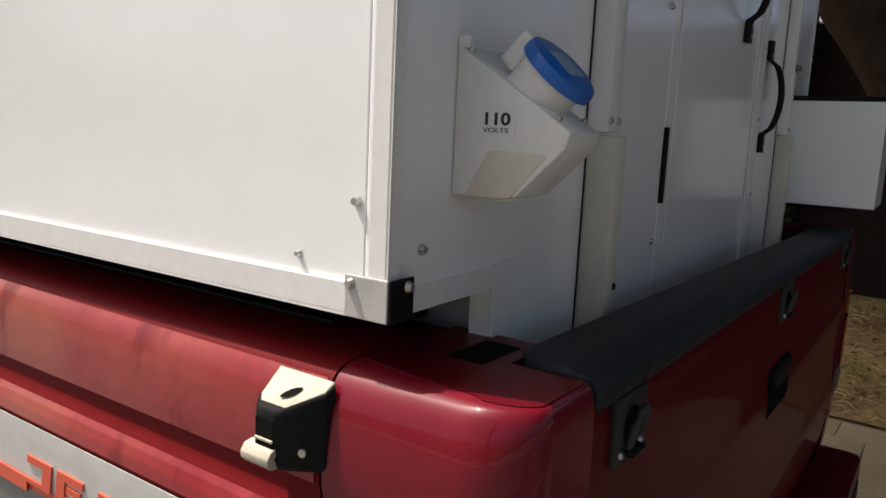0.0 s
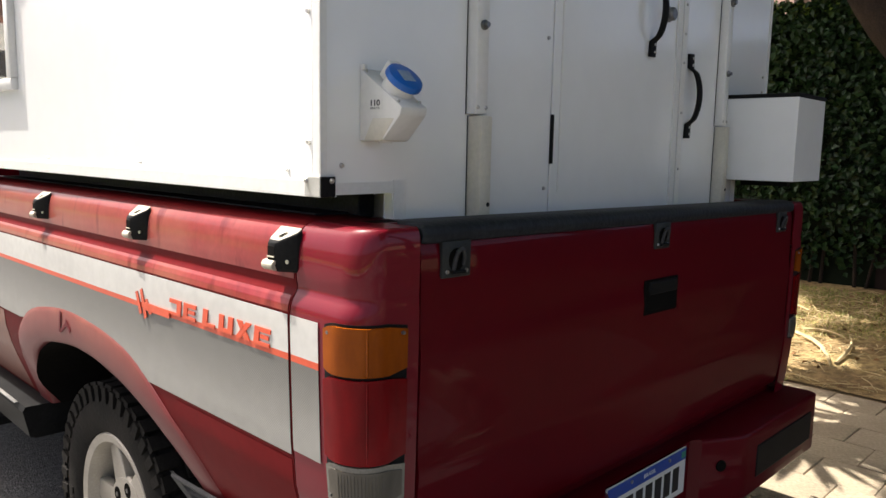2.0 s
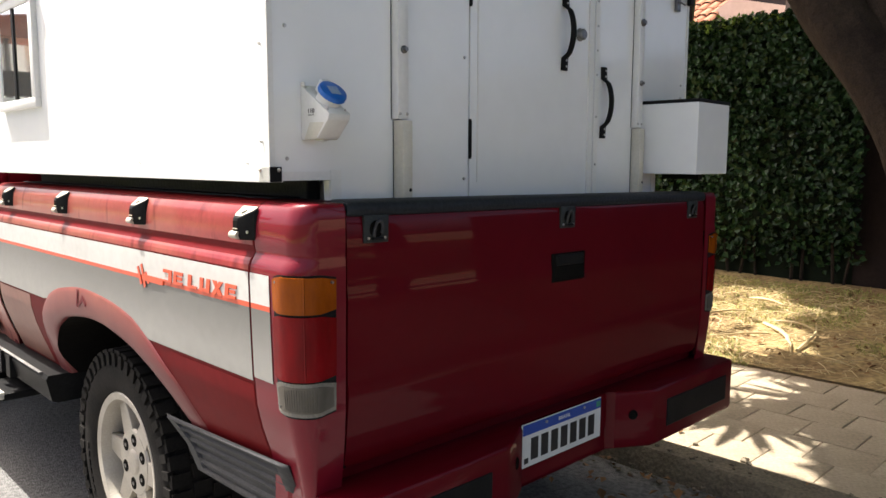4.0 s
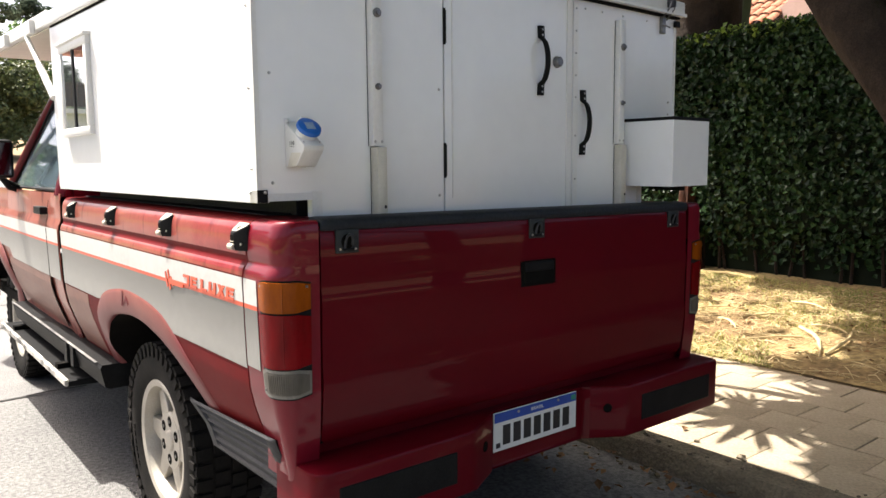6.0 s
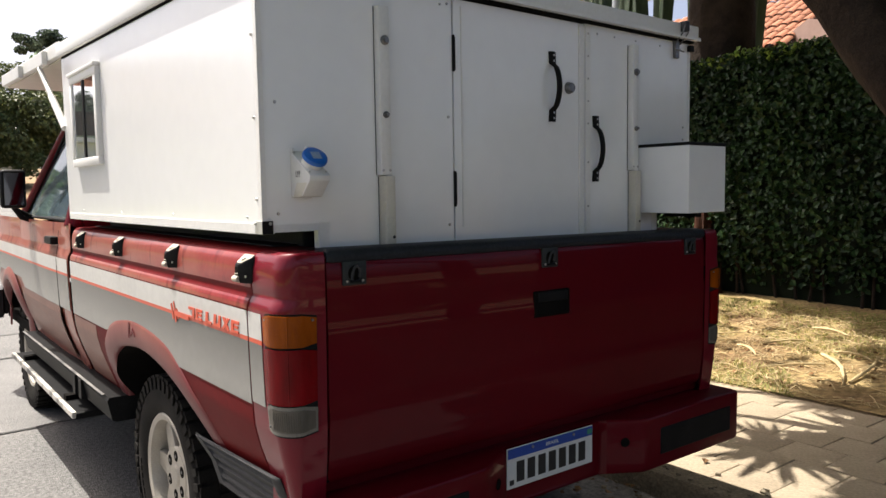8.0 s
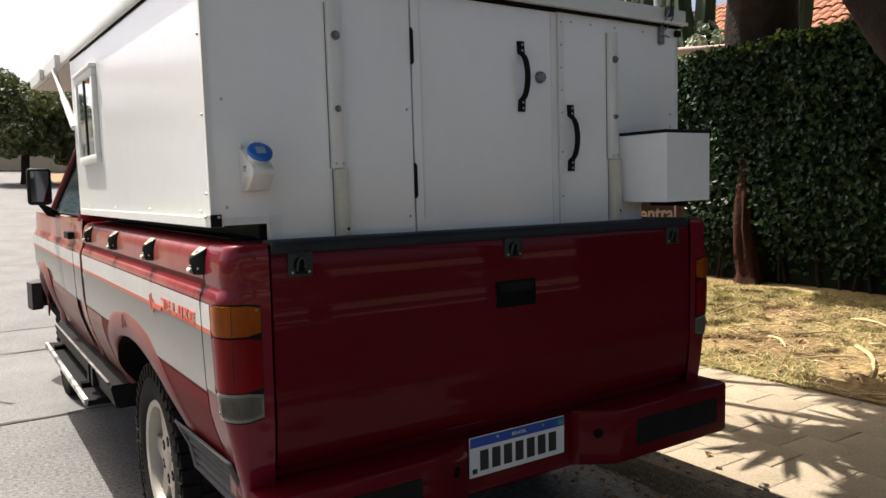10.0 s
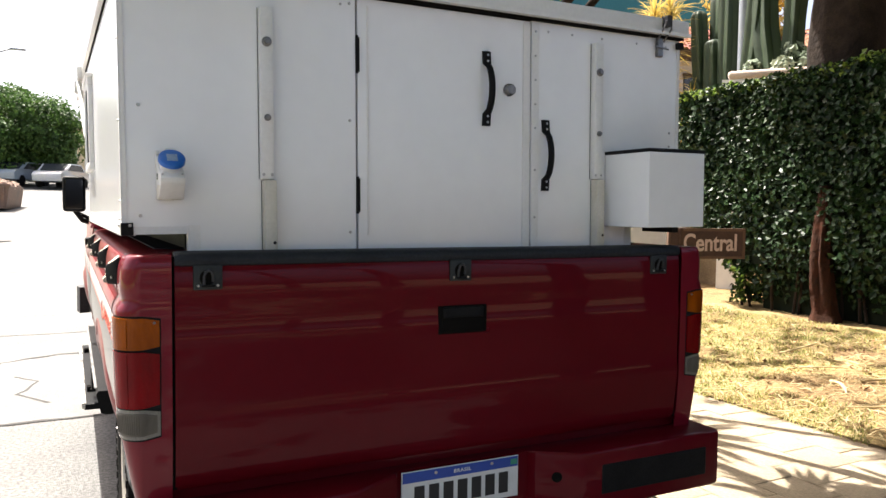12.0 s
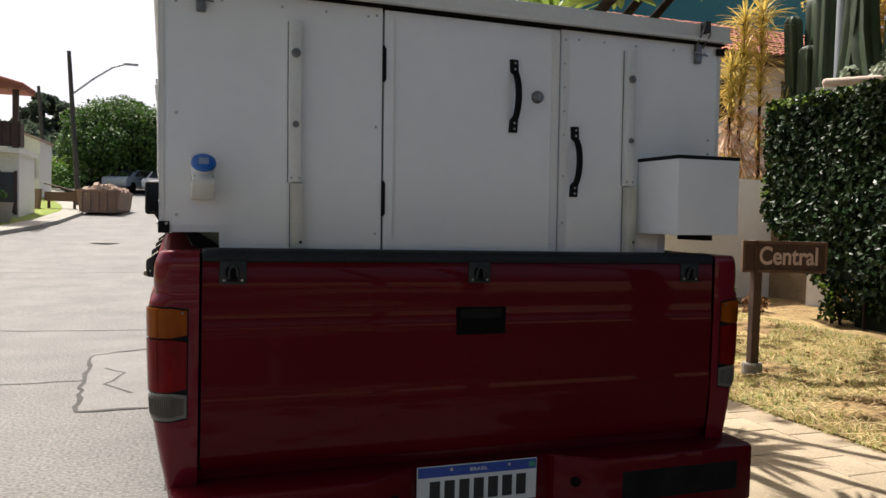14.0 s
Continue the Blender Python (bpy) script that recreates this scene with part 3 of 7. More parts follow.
def corner_panel(s):
    plan = [(OUT, 0.183), (OUT, 0.13), (OUT, CORNER + 0.002)]
    for k in range(1, 9):
        a = math.pi / 2 * k / 8
        plan.append((OUT - CORNER + CORNER * math.cos(a), CORNER + 0.002 - CORNER * math.sin(a)))
    plan += [(OUT - 0.12, 0.002), (0.8345, 0.002)]
    nrm = [Vector((1, 0))] * 3 + [Vector((math.cos(math.pi / 2 * k / 8), -math.sin(math.pi / 2 * k / 8))) for k in range(1, 9)] + [Vector((0, -1))] * 2
    rows = []
    for z, d in PROFILE:
        tight = [min(d, CORNER - 0.002) if k == 0 else shoulder(d, k) for k in range(len(plan))]
        rows.append([(s * (x - n.x * d2), y - n.y * (d2 * REAR + max(0.0, d2 - 0.018) * 0.40), z) for (x, y), n, d2 in zip(plan, nrm, tight)])
    p = part("rear_corner_panel", grid(rows, thick=0.003), PAINT_LIT_CORNER, truck, "glossy dark red rear corner panel", 40)
    ends = [CORNER - 0.004] + [shoulder(PROFILE[-1][1], k) - 0.003 for k in range(1, len(plan))]
    outline = [(s * (x - n.x * d), y - n.y * (d * REAR + (d - 0.018) * 0.40)) for (x, y), n, d in zip(plan, nrm, ends)] + [(s * 0.8345, 0.082), (s * 0.765, 0.082), (s * 0.765, 0.183)]
    part("rail_cap", prism(outline, "Z", 1.292, 1.3045), PAINT_RED, p)
    # thin dark patches paint the shade of the open pockets
    for y in (0.115, 0.40):
        part("stake_pocket", box(s * 0.79, s * 0.855, y - 0.018, y + 0.018, 1.30, 1.3052), DARK_VOID, p, "near-black patch painted for the shaded stake pocket")
    # tail light wraps round the corner
    lamp = part("tail_light", tail_band(s, 0.840, 1.1535, 0.0008, 0.022, 0.0875, 0.8605), BLACK_PLASTIC, truck, "three-colour wrap-around tail light")
    part("amber_lens", tail_band(s, 1.070, 1.149, 0.006, 0.012, 0.084, 0.864), LENS_AMBER, lamp, "amber ribbed turn lens", 40)
    part("red_lens", tail_band(s, 0.924, 1.065, 0.007, 0.012, 0.084, 0.864), LENS_RED, lamp, "deep red brake lens", 40)
    part("lens_rim", tail_band(s, 0.845, 0.920, 0.0045, 0.010, 0.084, 0.863), LENS_RIM, lamp)
    part("clear_lens", tail_band(s, 0.854, 0.911, 0.0062, 0.010, 0.076, 0.870), LENS_CLEAR, lamp, "dusty clear reversing lens", 40)
    part("lens_rib", tail_flutes(s, 0.858, 0.907, 0.0064, [0.10 + 0.06 * k for k in range(14)]), LENS_CLEAR, lamp, "", 30)
    for z0, z1, lens_mat in ((1.073, 1.146, LENS_AMBER), (0.928, 1.061, LENS_RED)):
        part("lens_edge", tail_flutes(s, z0, z1, 0.0072, [0.62], 0.020), lens_mat, lamp, "", 30)
    for x, y, z in ((OUT + 0.0035, 0.073, 1.137), (OUT - 0.006, 0.073, 0.862)):
        part("lens_screw", rod((s * (x - 0.008), y, z), (s * (x + 0.003), y, z), 0.0042, 0.003, 8), STEEL_DARK, lamp)
    part("lens_screw", rod((s * 0.876, 0.004, 1.137), (s * 0.876, -0.0085, 1.137), 0.0042, 0.003, 8), STEEL_DARK, lamp)
    return p


def tail_flutes(s, z0, z1, lift, places, wide=0.011):
    """Upright ridges moulded into a lens, at places along its way round the corner."""
    line = [(Vector((OUT - CORNER + CORNER * math.cos(math.pi / 2 * k / 24), CORNER + 0.002 - CORNER * math.sin(math.pi / 2 * k / 24))), Vector((math.cos(math.pi / 2 * k / 24), -math.sin(math.pi / 2 * k / 24)))) for k in range(25)]
    bm = bmesh.new()

    def spot(u, z, up):
        i = min(23, max(0, int(u * 24)))
        f = u * 24 - i
        p, n = line[i][0].lerp(line[i + 1][0], f), line[i][1].lerp(line[i + 1][1], f).normalized()
        d = inset(z) - lift - up
        return (s * (p.x - n.x * d), p.y - n.y * (inset(z) * REAR - lift - up), z)
    for u in places:
        rows = []
        for j in range(9):
            z = z0 + (z1 - z0) * j / 8
            h = 0.0 if j in (0, 8) else 1.0
            rows.append([spot(u - wide, z, -0.0006), spot(u - wide * 0.3, z, 0.0009 * h), spot(u + wide * 0.3, z, 0.0009 * h), spot(u + wide, z, -0.0006)])
        grid(rows, bm)
    return bm


def tail_band(s, z0, z1, lift, deep, side_y, rear_x, bm=None):
    """A shell on the rear corner between two heights, from the side to the back."""
    plan, nrm = [], []
    for k in range(3):
        plan.append((OUT, side_y - (side_y - CORNER - 0.002) * k / 2))
        nrm.append(Vector((1, 0)))
    for k in range(1, 9):
        a = math.pi / 2 * k / 8
        plan.append((OUT - CORNER + CORNER * math.cos(a), CORNER + 0.002 - CORNER * math.sin(a)))
        nrm.append(Vector((math.cos(a), -math.sin(a))))
    plan.append((rear_x, 0.002))
    nrm.append(Vector((0, -1)))
    rows = []
    ends = [1 - 0.014 / (z1 - z0), 1 - 0.004 / (z1 - z0)] + [1.0] * (len(plan) - 3) + [1 - 0.014 / (z1 - z0)]
    zs = [z0 + (z1 - z0) * j / 6 for j in range(7)]
    for z in zs:
        d = inset(z) - lift
        rows.append([(s * (x - n.x * d), y - n.y * (d + lift) * REAR + n.y * lift, (z0 + z1) / 2 + (z - (z0 + z1) / 2) * e) for (x, y), n, e in zip(plan, nrm, ends)])
    for z in reversed(zs):
        d = inset(z) - lift + deep
        rows.append([(s * (x - n.x * d), y - n.y * (inset(z) * REAR - lift + deep), (z0 + z1) / 2 + (z - (z0 + z1) / 2) * e) for (x, y), n, e in zip(plan, nrm, ends)])
    rows.append(rows[0])
    bm2 = grid(rows)
    bmesh.ops.holes_fill(bm2, edges=[e for e in bm2.edges if e.is_boundary])
    return join(bm, bm2)


def cargo_hook():
    """A tarp hook in its faceted housing; it faces -y and stands on y = 0."""
    h = new("cargo_hook")
    plan = [(-0.033, 0.0), (-0.0315, -0.030), (-0.024, -0.0405), (-0.002, -0.0410), (0.0315, -0.012), (0.034, 0.0)]

    def ring(z, k, top=False, shrink=1.0):
        return [(x * k * shrink, y * k * shrink + (shrink - 1) * 0.012, z - (abs(y) / 0.041) * 0.024 if top else z) for x, y in plan]
    bm = bmesh.new()
    rings = [[bm.verts.new(p) for p in r] for r in (ring(-0.037, 0.84), ring(-0.031, 0.97), ring(0.0, 1.0), ring(0.034, 1.0, True), ring(0.0375, 0.95, True))]
    for lo, hi in zip(rings, rings[1:]):
        for k in range(len(plan)):
            bm.faces.new((lo[k], lo[(k + 1) % len(plan)], hi[(k + 1) % len(plan)], hi[k]))
    bm.faces.new(list(reversed(rings[0])))
    bm.faces.new(rings[-1])
    bmesh.ops.recalc_face_normals(bm, faces=bm.faces)
    bmesh.ops.bevel(bm, geom=bm.edges[:], offset=0.0012, segments=1, affect="EDGES")
    part("housing", bm, BLACK_PLASTIC, h, "", 35)
    top = HOOK_PALE
    cap = bmesh.new()
    under, over = [cap.verts.new(p) for p in ring(0.0371, 0.93, True)], [cap.verts.new(p) for p in ring(0.0384, 0.91, True)]
    for k in range(len(plan)):
        cap.faces.new((under[k], under[(k + 1) % len(plan)], over[(k + 1) % len(plan)], over[k]))
    cap.faces.new(over)
    bmesh.ops.recalc_face_normals(cap, faces=cap.faces)
    part("cap", cap, top, h, "pale top face", 30)
    # slot and mouth are flat dark pieces painted as shaded openings
    slot = bmesh.new()
    ov = []
    for k in range(12):
        a = 2 * math.pi * k / 12
        u, v = 0.0105 * math.cos(a), 0.0036 * math.sin(a) * (1 - 0.3 * math.cos(a) ** 2)
        x, y = 0.0 + 0.75 * u - 0.66 * v, -0.021 - (-0.66 * u - 0.75 * v)
        ov.append(slot.verts.new((x, y, 0.0390 - (abs(y) / 0.041) * 0.0239)))
    slot.faces.new(ov)
    part("slot", slot, DARK_VOID, h)
    part("mouth", prism([(-0.0405, -0.021), (-0.0413, -0.021), (-0.0416, 0.006), (-0.0405, 0.006)], "X", -0.0235, -0.003), DARK_VOID, h)
    claw = prism([(-0.034, -0.0165), (-0.0455, -0.0185), (-0.0505, -0.0245), (-0.0500, -0.0300), (-0.0440, -0.0345), (-0.030, -0.0352), (-0.030, -0.030), (-0.0420, -0.0285), (-0.0425, -0.0235), (-0.034, -0.022)], "X", -0.0335, -0.001, 0.0012)
    prism([(-0.0405, -0.0105), (-0.0432, -0.0105), (-0.0432, -0.0130), (-0.0405, -0.0130)], "X", -0.0235, -0.003, 0.0006, claw)
    part("claw", claw, top, h, "", 60)
    part("screw", rod((0.0165, -0.0235, -0.0185), (0.0180, -0.0270, -0.0185), 0.0036, seg=10), STEEL, h)
    return h


def gate_plate():
    """A square plate on the tailgate with a hook in its hollow and two bright screws; it faces -y."""
    h = new("cargo_hook")
    part("plate", box(-0.036, 0.036, -0.0065, 0.004, -0.034, 0.030, 0.003), GATE_PLATE, h, "", 40)
    # dark disc painted as the shaded hollow
    part("hollow", prism([(0.019 * math.cos(a) - 0.002, 0.020 * math.sin(a) - 0.003) for a in (2 * math.pi * k / 16 for k in range(16))], "Y", -0.0074, -0.0060), DARK_VOID, h, "", 40)
    part("claw", tube([(-0.010, -0.008, -0.020), (-0.010, -0.013, 0.0), (-0.007, -0.0155, 0.012), (0.001, -0.0165, 0.017), (0.009, -0.0155, 0.012), (0.012, -0.013, 0.0), (0.012, -0.010, -0.012)], 0.0042, 8), BLACK_FADED, h, "", 50)
    part("lip", box(-0.016, 0.016, -0.016, -0.0062, -0.027, -0.021, 0.002), BLACK_PLASTIC, h)
    for x in (-0.024, 0.024):
        part("screw", rod((x, -0.0064, -0.023), (x, -0.0092, -0.023), 0.0040, 0.003, 8), STEEL, h)
    return h


def wheel(name_label, s):
    """Axis along x; outer face towards s."""
    w = new("wheel")
    prof = [(0.238, -0.10), (0.247, -0.116), (0.27, -0.126), (0.33, -0.128), (0.362, -0.118), (0.380, -0.098), (0.385, -0.05), (0.386, 0.0),
            (0.385, 0.05), (0.380, 0.098), (0.362, 0.118), (0.33, 0.128), (0.27, 0.126), (0.247, 0.116), (0.238, 0.10)]
    tyre = part("tyre", lathe([(r, h * s) for r, h in prof], 64, close=True), RUBBER, w, "black off-road tyre with worn lugs", 35)
    lugs = bmesh.new()
    for i in range(44):
        a = 2 * math.pi * i / 44
        for k, (h0, h1) in enumerate(((-0.125, -0.066), (-0.058, -0.004), (0.004, 0.058), (0.066, 0.125))):
            aa = a + (0.05 if k % 2 else 0)
            m = Matrix.Rotation(aa, 4, "X") @ Matrix.Translation((s * (h0 + h1) / 2, 0, 0.388 if k in (1, 2) else 0.383))
            b = box(-(h1 - h0) / 2, (h1 - h0) / 2, -0.020, 0.020, -0.012, 0.007)
            join(lugs, moved(b, m))
        m = Matrix.Rotation(a, 4, "X") @ Matrix.Translation((s * 0.1235, 0, 0.358))
        join(lugs, moved(box(-0.008, 0.008, -0.013, 0.013, -0.022, 0.022), m))
    part("tread", lugs, RUBBER, tyre)
    text = bmesh.new()
    for i in range(30):
        if i % 10 < 6:
            m = Matrix.Rotation(2 * math.pi * i / 60 + 0.4, 4, "X") @ Matrix.Translation((s * 0.1285, 0, 0.305))
            join(text, moved(box(-0.002, 0.002, -0.010, 0.010, -0.011, 0.011), m))
    tagged(part("sidewall_mark", text, RUBBER, tyre), kind="stuff")
    rim = part("rim", lathe([(0.190, -0.10 * s), (0.226, -0.105 * s), (0.226, -0.09 * s), (0.20, -0.06 * s), (0.196, 0.02 * s), (0.208, 0.092 * s), (0.218, 0.112 * s), (0.240, 0.117 * s),
                             (0.246, 0.110 * s), (0.234, 0.098 * s), (0.21, 0.08 * s), (0.203, 0.02 * s)], 48), ALLOY, w, "dull silver six-spoke alloy rim", 40)
    disc = bmesh.new()
    for i in range(6):
        a = 2 * math.pi * i / 6
        outline = [(-0.040, 0.050), (-0.040, 0.110), (-0.030, 0.206), (0.030, 0.206), (0.040, 0.110), (0.040, 0.050)]
        sp = prism(outline, "X", 0.052 * s, 0.082 * s, 0.004)
        join(disc, moved(sp, Matrix.Rotation(a, 4, "X")))
    part("spoke_star", disc, ALLOY, rim, "", 40)
    hub = lathe([(0.001, 0.052 * s), (0.108, 0.052 * s), (0.114, 0.076 * s), (0.108, 0.084 * s), (0.045, 0.084 * s), (0.040, 0.090 * s), (0.030, 0.092 * s), (0.001, 0.092 * s)], 36)
    part("hub_cap", hub, ALLOY, rim, "", 40)
    for i in range(6):
        a = 2 * math.pi * i / 6
        u, v = 0.077 * math.cos(a), 0.077 * math.sin(a)
        # dark discs on the hub paint its shaded holes
        part("rim_hole", rod((0.0835 * s, u, v), (0.0848 * s, u, v), 0.0215, seg=18), DARK_VOID, rim)
        part("wheel_nut", rod((0.0849 * s, u, v), (0.087 * s, u, v), 0.007, seg=6), STEEL_DARK, rim)
    # dark disc added behind the spokes for the shade inside the rim
    part("brake_drum", lathe([(0.001, -0.05 * s), (0.185, -0.05 * s), (0.192, 0.0), (0.188, 0.045 * s), (0.001, 0.045 * s)], 28), DARK_VOID, w)
    return w


for s in (-1, 1):
    bedside(s)
    corner_panel(s)

# paint scheme on both flanks
for s in (-1, 1):
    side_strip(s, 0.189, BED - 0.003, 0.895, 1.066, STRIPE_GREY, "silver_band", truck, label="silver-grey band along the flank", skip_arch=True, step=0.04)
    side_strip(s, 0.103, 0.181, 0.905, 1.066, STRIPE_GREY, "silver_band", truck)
    side_strip(s, 0.189, BED - 0.003, 1.078, 1.146, STRIPE_LIGHT, "light_band", truck, label="pale silver upper band")
    side_strip(s, 0.103, 0.181, 1.078, 1.146, STRIPE_LIGHT, "light_band", truck)
    side_strip(s, 0.189, BED - 0.003, 1.066, 1.078, STRIPE_ORANGE, "pinstripe", truck, label="orange-red pinstripe")
    side_strip(s, 0.103, 0.181, 1.066, 1.078, STRIPE_ORANGE, "pinstripe", truck)
    side_strip(s, 0.19, BED - 0.005, 1.206, 1.292, PAINT_FADED, "faded_upper_panel", truck, label="stained, sun-faded upper panel", lift=0.0015)
    # paler strip carries the ledge's dust and the light it catches
    side_strip(s, 0.19, BED - 0.005, 1.1505, 1.178, PAINT_FADED, "faded_ledge", truck, lift=0.0015)
    side_strip(s, 0.19, 0.62, 0.61, 0.885, PAINT_FLANK, "lower_flank", truck, lift=0.001)
    # dark plastic cladding below the flank: a raised border round four ribs
    rows = []
    for u in (0.0, 0.02, 0.075, 0.085, 0.3, 0.5, 0.7, 0.90, 0.91, 0.98, 1.0):
        row = []
        for k in range(27):
            v = k / 26
            z = (0.712 - 0.044 * u) * (1 - v) + (0.540 - 0.004 * u) * v
            inner = 0.08 < u < 0.905 and 3 <= k <= 23
            up = 0.022 if not inner else (0.019 if (k - 3) % 5 in (2, 3) else 0.012)
            up -= 0.008 if u in (0.0, 1.0) or k in (0, 26) else 0.0
            row.append((s * (OUT - inset(z) + up), 0.095 + (0.655 - 0.15 * v) * u, z))
        rows.append(row)
    part("lower_cladding", grid(rows, thick=0.006), BLACK_FADED, truck, "ribbed faded black lower cladding", 35)
    sill = bmesh.new()
    prism([(s * (OUT - 0.012), 0.60), (s * (OUT - 0.004), 0.585), (s * (OUT - 0.022), 0.50), (s * (OUT - 0.04), 0.492), (s * (OUT - 0.2), 0.492), (s * (OUT - 0.2), 0.60)], "Y", 1.64, 3.85 + CAB, bm=sill)
    for y in (BED - 0.13, BED - 0.01):
        box(s * (OUT - 0.03), s * (OUT + 0.003), y, y + 0.05, 0.505, 0.596, bm=sill)
    part("sill_cladding", sill, BLACK_PLASTIC, truck, "smooth black sill cladding with worn bright edge")
    part("sill_trim", box(s * (OUT - 0.01), s * (OUT + 0.002), 1.70, 3.85 + CAB, 0.601, 0.6045, 0.001), GREY_STEP, truck)

# stencilled block lettering that stands on the pinstripe; strokes as (u0, v0, u1, v1) of each letter's box
GLYPHS = {"D": ((0.0, 0.74, 1.0, 1.0), (0.66, 0.0, 1.0, 0.74), (0.0, 0.0, 0.66, 0.16)), "E": ((0.0, 0.0, 0.32, 1.0), (0.32, 0.74, 1.0, 1.0), (0.40, 0.38, 0.92, 0.60), (0.32, 0.0, 1.0, 0.20)),
          "L": ((0.0, 0.0, 0.36, 1.0), (0.36, 0.0, 0.95, 0.22)), "U": ((0.0, 0.0, 0.34, 1.0), (0.66, 0.0, 1.0, 1.0), (0.34, 0.0, 0.66, 0.24))}
GW, GH, GZ = 0.0505, 0.0335, 1.0760
pen = 0.621
for ch in "DE LUXE":
    if ch == " ":
        pen -= 0.017
        continue
    glyph = bmesh.new()
    quads = [((a, b), (c, b), (c, d), (a, d)) for a, b, c, d in GLYPHS.get(ch, ())]
    if ch == "X":
        quads = [((0.0, 0.0), (0.36, 0.0), (1.0, 1.0), (0.64, 1.0)), ((0.0, 1.0), (0.36, 1.0), (0.52, 0.72), (0.34, 0.46)), ((0.64, 0.0), (1.0, 0.0), (0.66, 0.56), (0.48, 0.28))]
    for q in quads:
        prism([(pen - GW * (u + 0.10 * v), GZ + GH * v) for u, v in q], "X", -(OUT + 0.0036), -(OUT + 0.0016), bm=glyph)
    part("letter", glyph, STRIPE_ORANGE, truck, "orange-red block letter")
    pen -= GW + 0.0115
slash = bmesh.new()
part("pinstripe", box(-(OUT + 0.0036), -(OUT + 0.0016), 0.62, 0.74, 1.064, 1.081), STRIPE_ORANGE, truck)
for k, hgt in enumerate((0.016, 0.034, 0.026)):
    y = 0.715 + 0.024 * k
    prism([(y - 0.012, 1.070 - hgt * 0.6), (y, 1.070 - hgt * 0.8), (y + 0.020, 1.072 + hgt), (y + 0.009, 1.072 + hgt * 1.15)], "X", -(OUT + 0.0034), -(OUT + 0.002), bm=slash)
part("model_emblem", slash, STRIPE_ORANGE, truck, "orange zigzag emblem")

# bed interior, floor pan and dark underside
part("bed_floor", box(-0.77, 0.77, 0.08, BED - 0.005, 0.80, 0.83), LINER, truck)
part("bed_liner_wall", box(-0.80, -0.768, 0.08, BED - 0.005, 0.80, 1.298), LINER, truck)
part("bed_liner_wall", box(0.768, 0.80, 0.08, BED - 0.005, 0.80, 1.298), LINER, truck)
for s in (-1, 1):
    # black strip added where the rail lies in the camper's shade
    part("rail_liner", box(s * 0.764, s * 0.850, 0.27, BED - 0.005, 1.3045, 1.3085, 0.0015), LINER, truck, "black strip painted for the shade on the bed rail")
part("bed_front_wall", box(-0.80, 0.80, BED - 0.035, BED + 0.005, 0.80, 1.30), PAINT_RED, truck)
chassis = box(-0.45, -0.37, 0.06, 5.1, 0.50, 0.64)
box(0.37, 0.45, 0.06, 5.1, 0.50, 0.64, bm=chassis)
for y in (0.12, 0.9, 1.8, 2.8):
    box(-0.37, 0.37, y, y + 0.08, 0.52, 0.62, bm=chassis)
rod((-0.75, 1.15, 0.385), (0.75, 1.15, 0.385), 0.05, seg=12, bm=chassis)
rod((-0.75, 4.32, 0.385), (0.75, 4.32, 0.385), 0.04, seg=12, bm=chassis)
for y, z, L, an in ((1.262, 0.946, 0.030, 1.75), (1.235, 0.935, 0.030, 2.6), (1.205, 0.942, 0.020, 0.7)):
    m = Matrix.Translation((-(OUT - inset(z) + 0.0092), y, z)) @ Matrix.Rotation(an, 4, "X")
    part("scuff_mark", moved(box(-0.0012, 0.0, -L, L, -0.0055, 0.0055, 0.0004), m), PAINT_RED, truck, "dark red scuff on the wheel arch")
part("chassis", chassis, DARK_VOID, truck, "near-black chassis frame")
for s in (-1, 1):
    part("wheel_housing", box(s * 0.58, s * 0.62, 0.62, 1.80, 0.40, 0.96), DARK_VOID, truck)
part("exhaust_pipe", tube([(-0.62, 0.62, 0.43), (-0.62, 0.3, 0.42), (-0.66, 0.10, 0.41), (-0.72, -0.0, 0.405)], 0.028, 10), BLACK_FADED, truck, "sooty exhaust pipe", 50)

# tailgate
GATE = [(0.050, 0.690), (0.030, 0.694), (0.020, 0.706), (0.0140, 0.74), (0.0085, 0.79), (0.0040, 0.84), (0.0022, 0.862), (0.0016, 0.876), (0.0036, 0.893), (0.0056, 0.910), (0.0060, 0.94), (0.0056, 1.00), (0.0040, 1.06), (0.0034, 1.084), (0.0050, 1.100), (0.0072, 1.118), (0.0076, 1.15), (0.0080, 1.20), (0.0095, 1.255), (0.014, 1.280), (0.022, 1.291), (0.036, 1.298), (0.075, 1.298), (0.075, 0.690)]
gate = part("tailgate", prism(GATE, "X", -0.8270, 0.8270, bm=None), PAINT_RED, truck, "dark glossy red tailgate", 30)
CAP = [(0.012, 1.274), (0.006, 1.277), (0.003, 1.285), (0.0035, 1.298), (0.012, 1.3075), (0.04, 1.312), (0.085, 1.310), (0.085, 1.30), (0.02, 1.2985), (0.014, 1.288)]
cap = grid([[(x, 0.010 + (y - 0.010) * k, 1.289 + (z - 1.289) * (0.45 + 0.55 * k)) for y, z in CAP + CAP[:1]] for x, k in ((-0.8270, 0.55), (-0.824, 0.85), (-0.812, 0.97), (-0.79, 1.0), (0.79, 1.0), (0.812, 0.97), (0.824, 0.85), (0.8270, 0.55))])
bmesh.ops.remove_doubles(cap, verts=cap.verts[:], dist=1e-6)
bmesh.ops.holes_fill(cap, edges=[e for e in cap.edges if e.is_boundary])
bmesh.ops.recalc_face_normals(cap, faces=cap.faces)
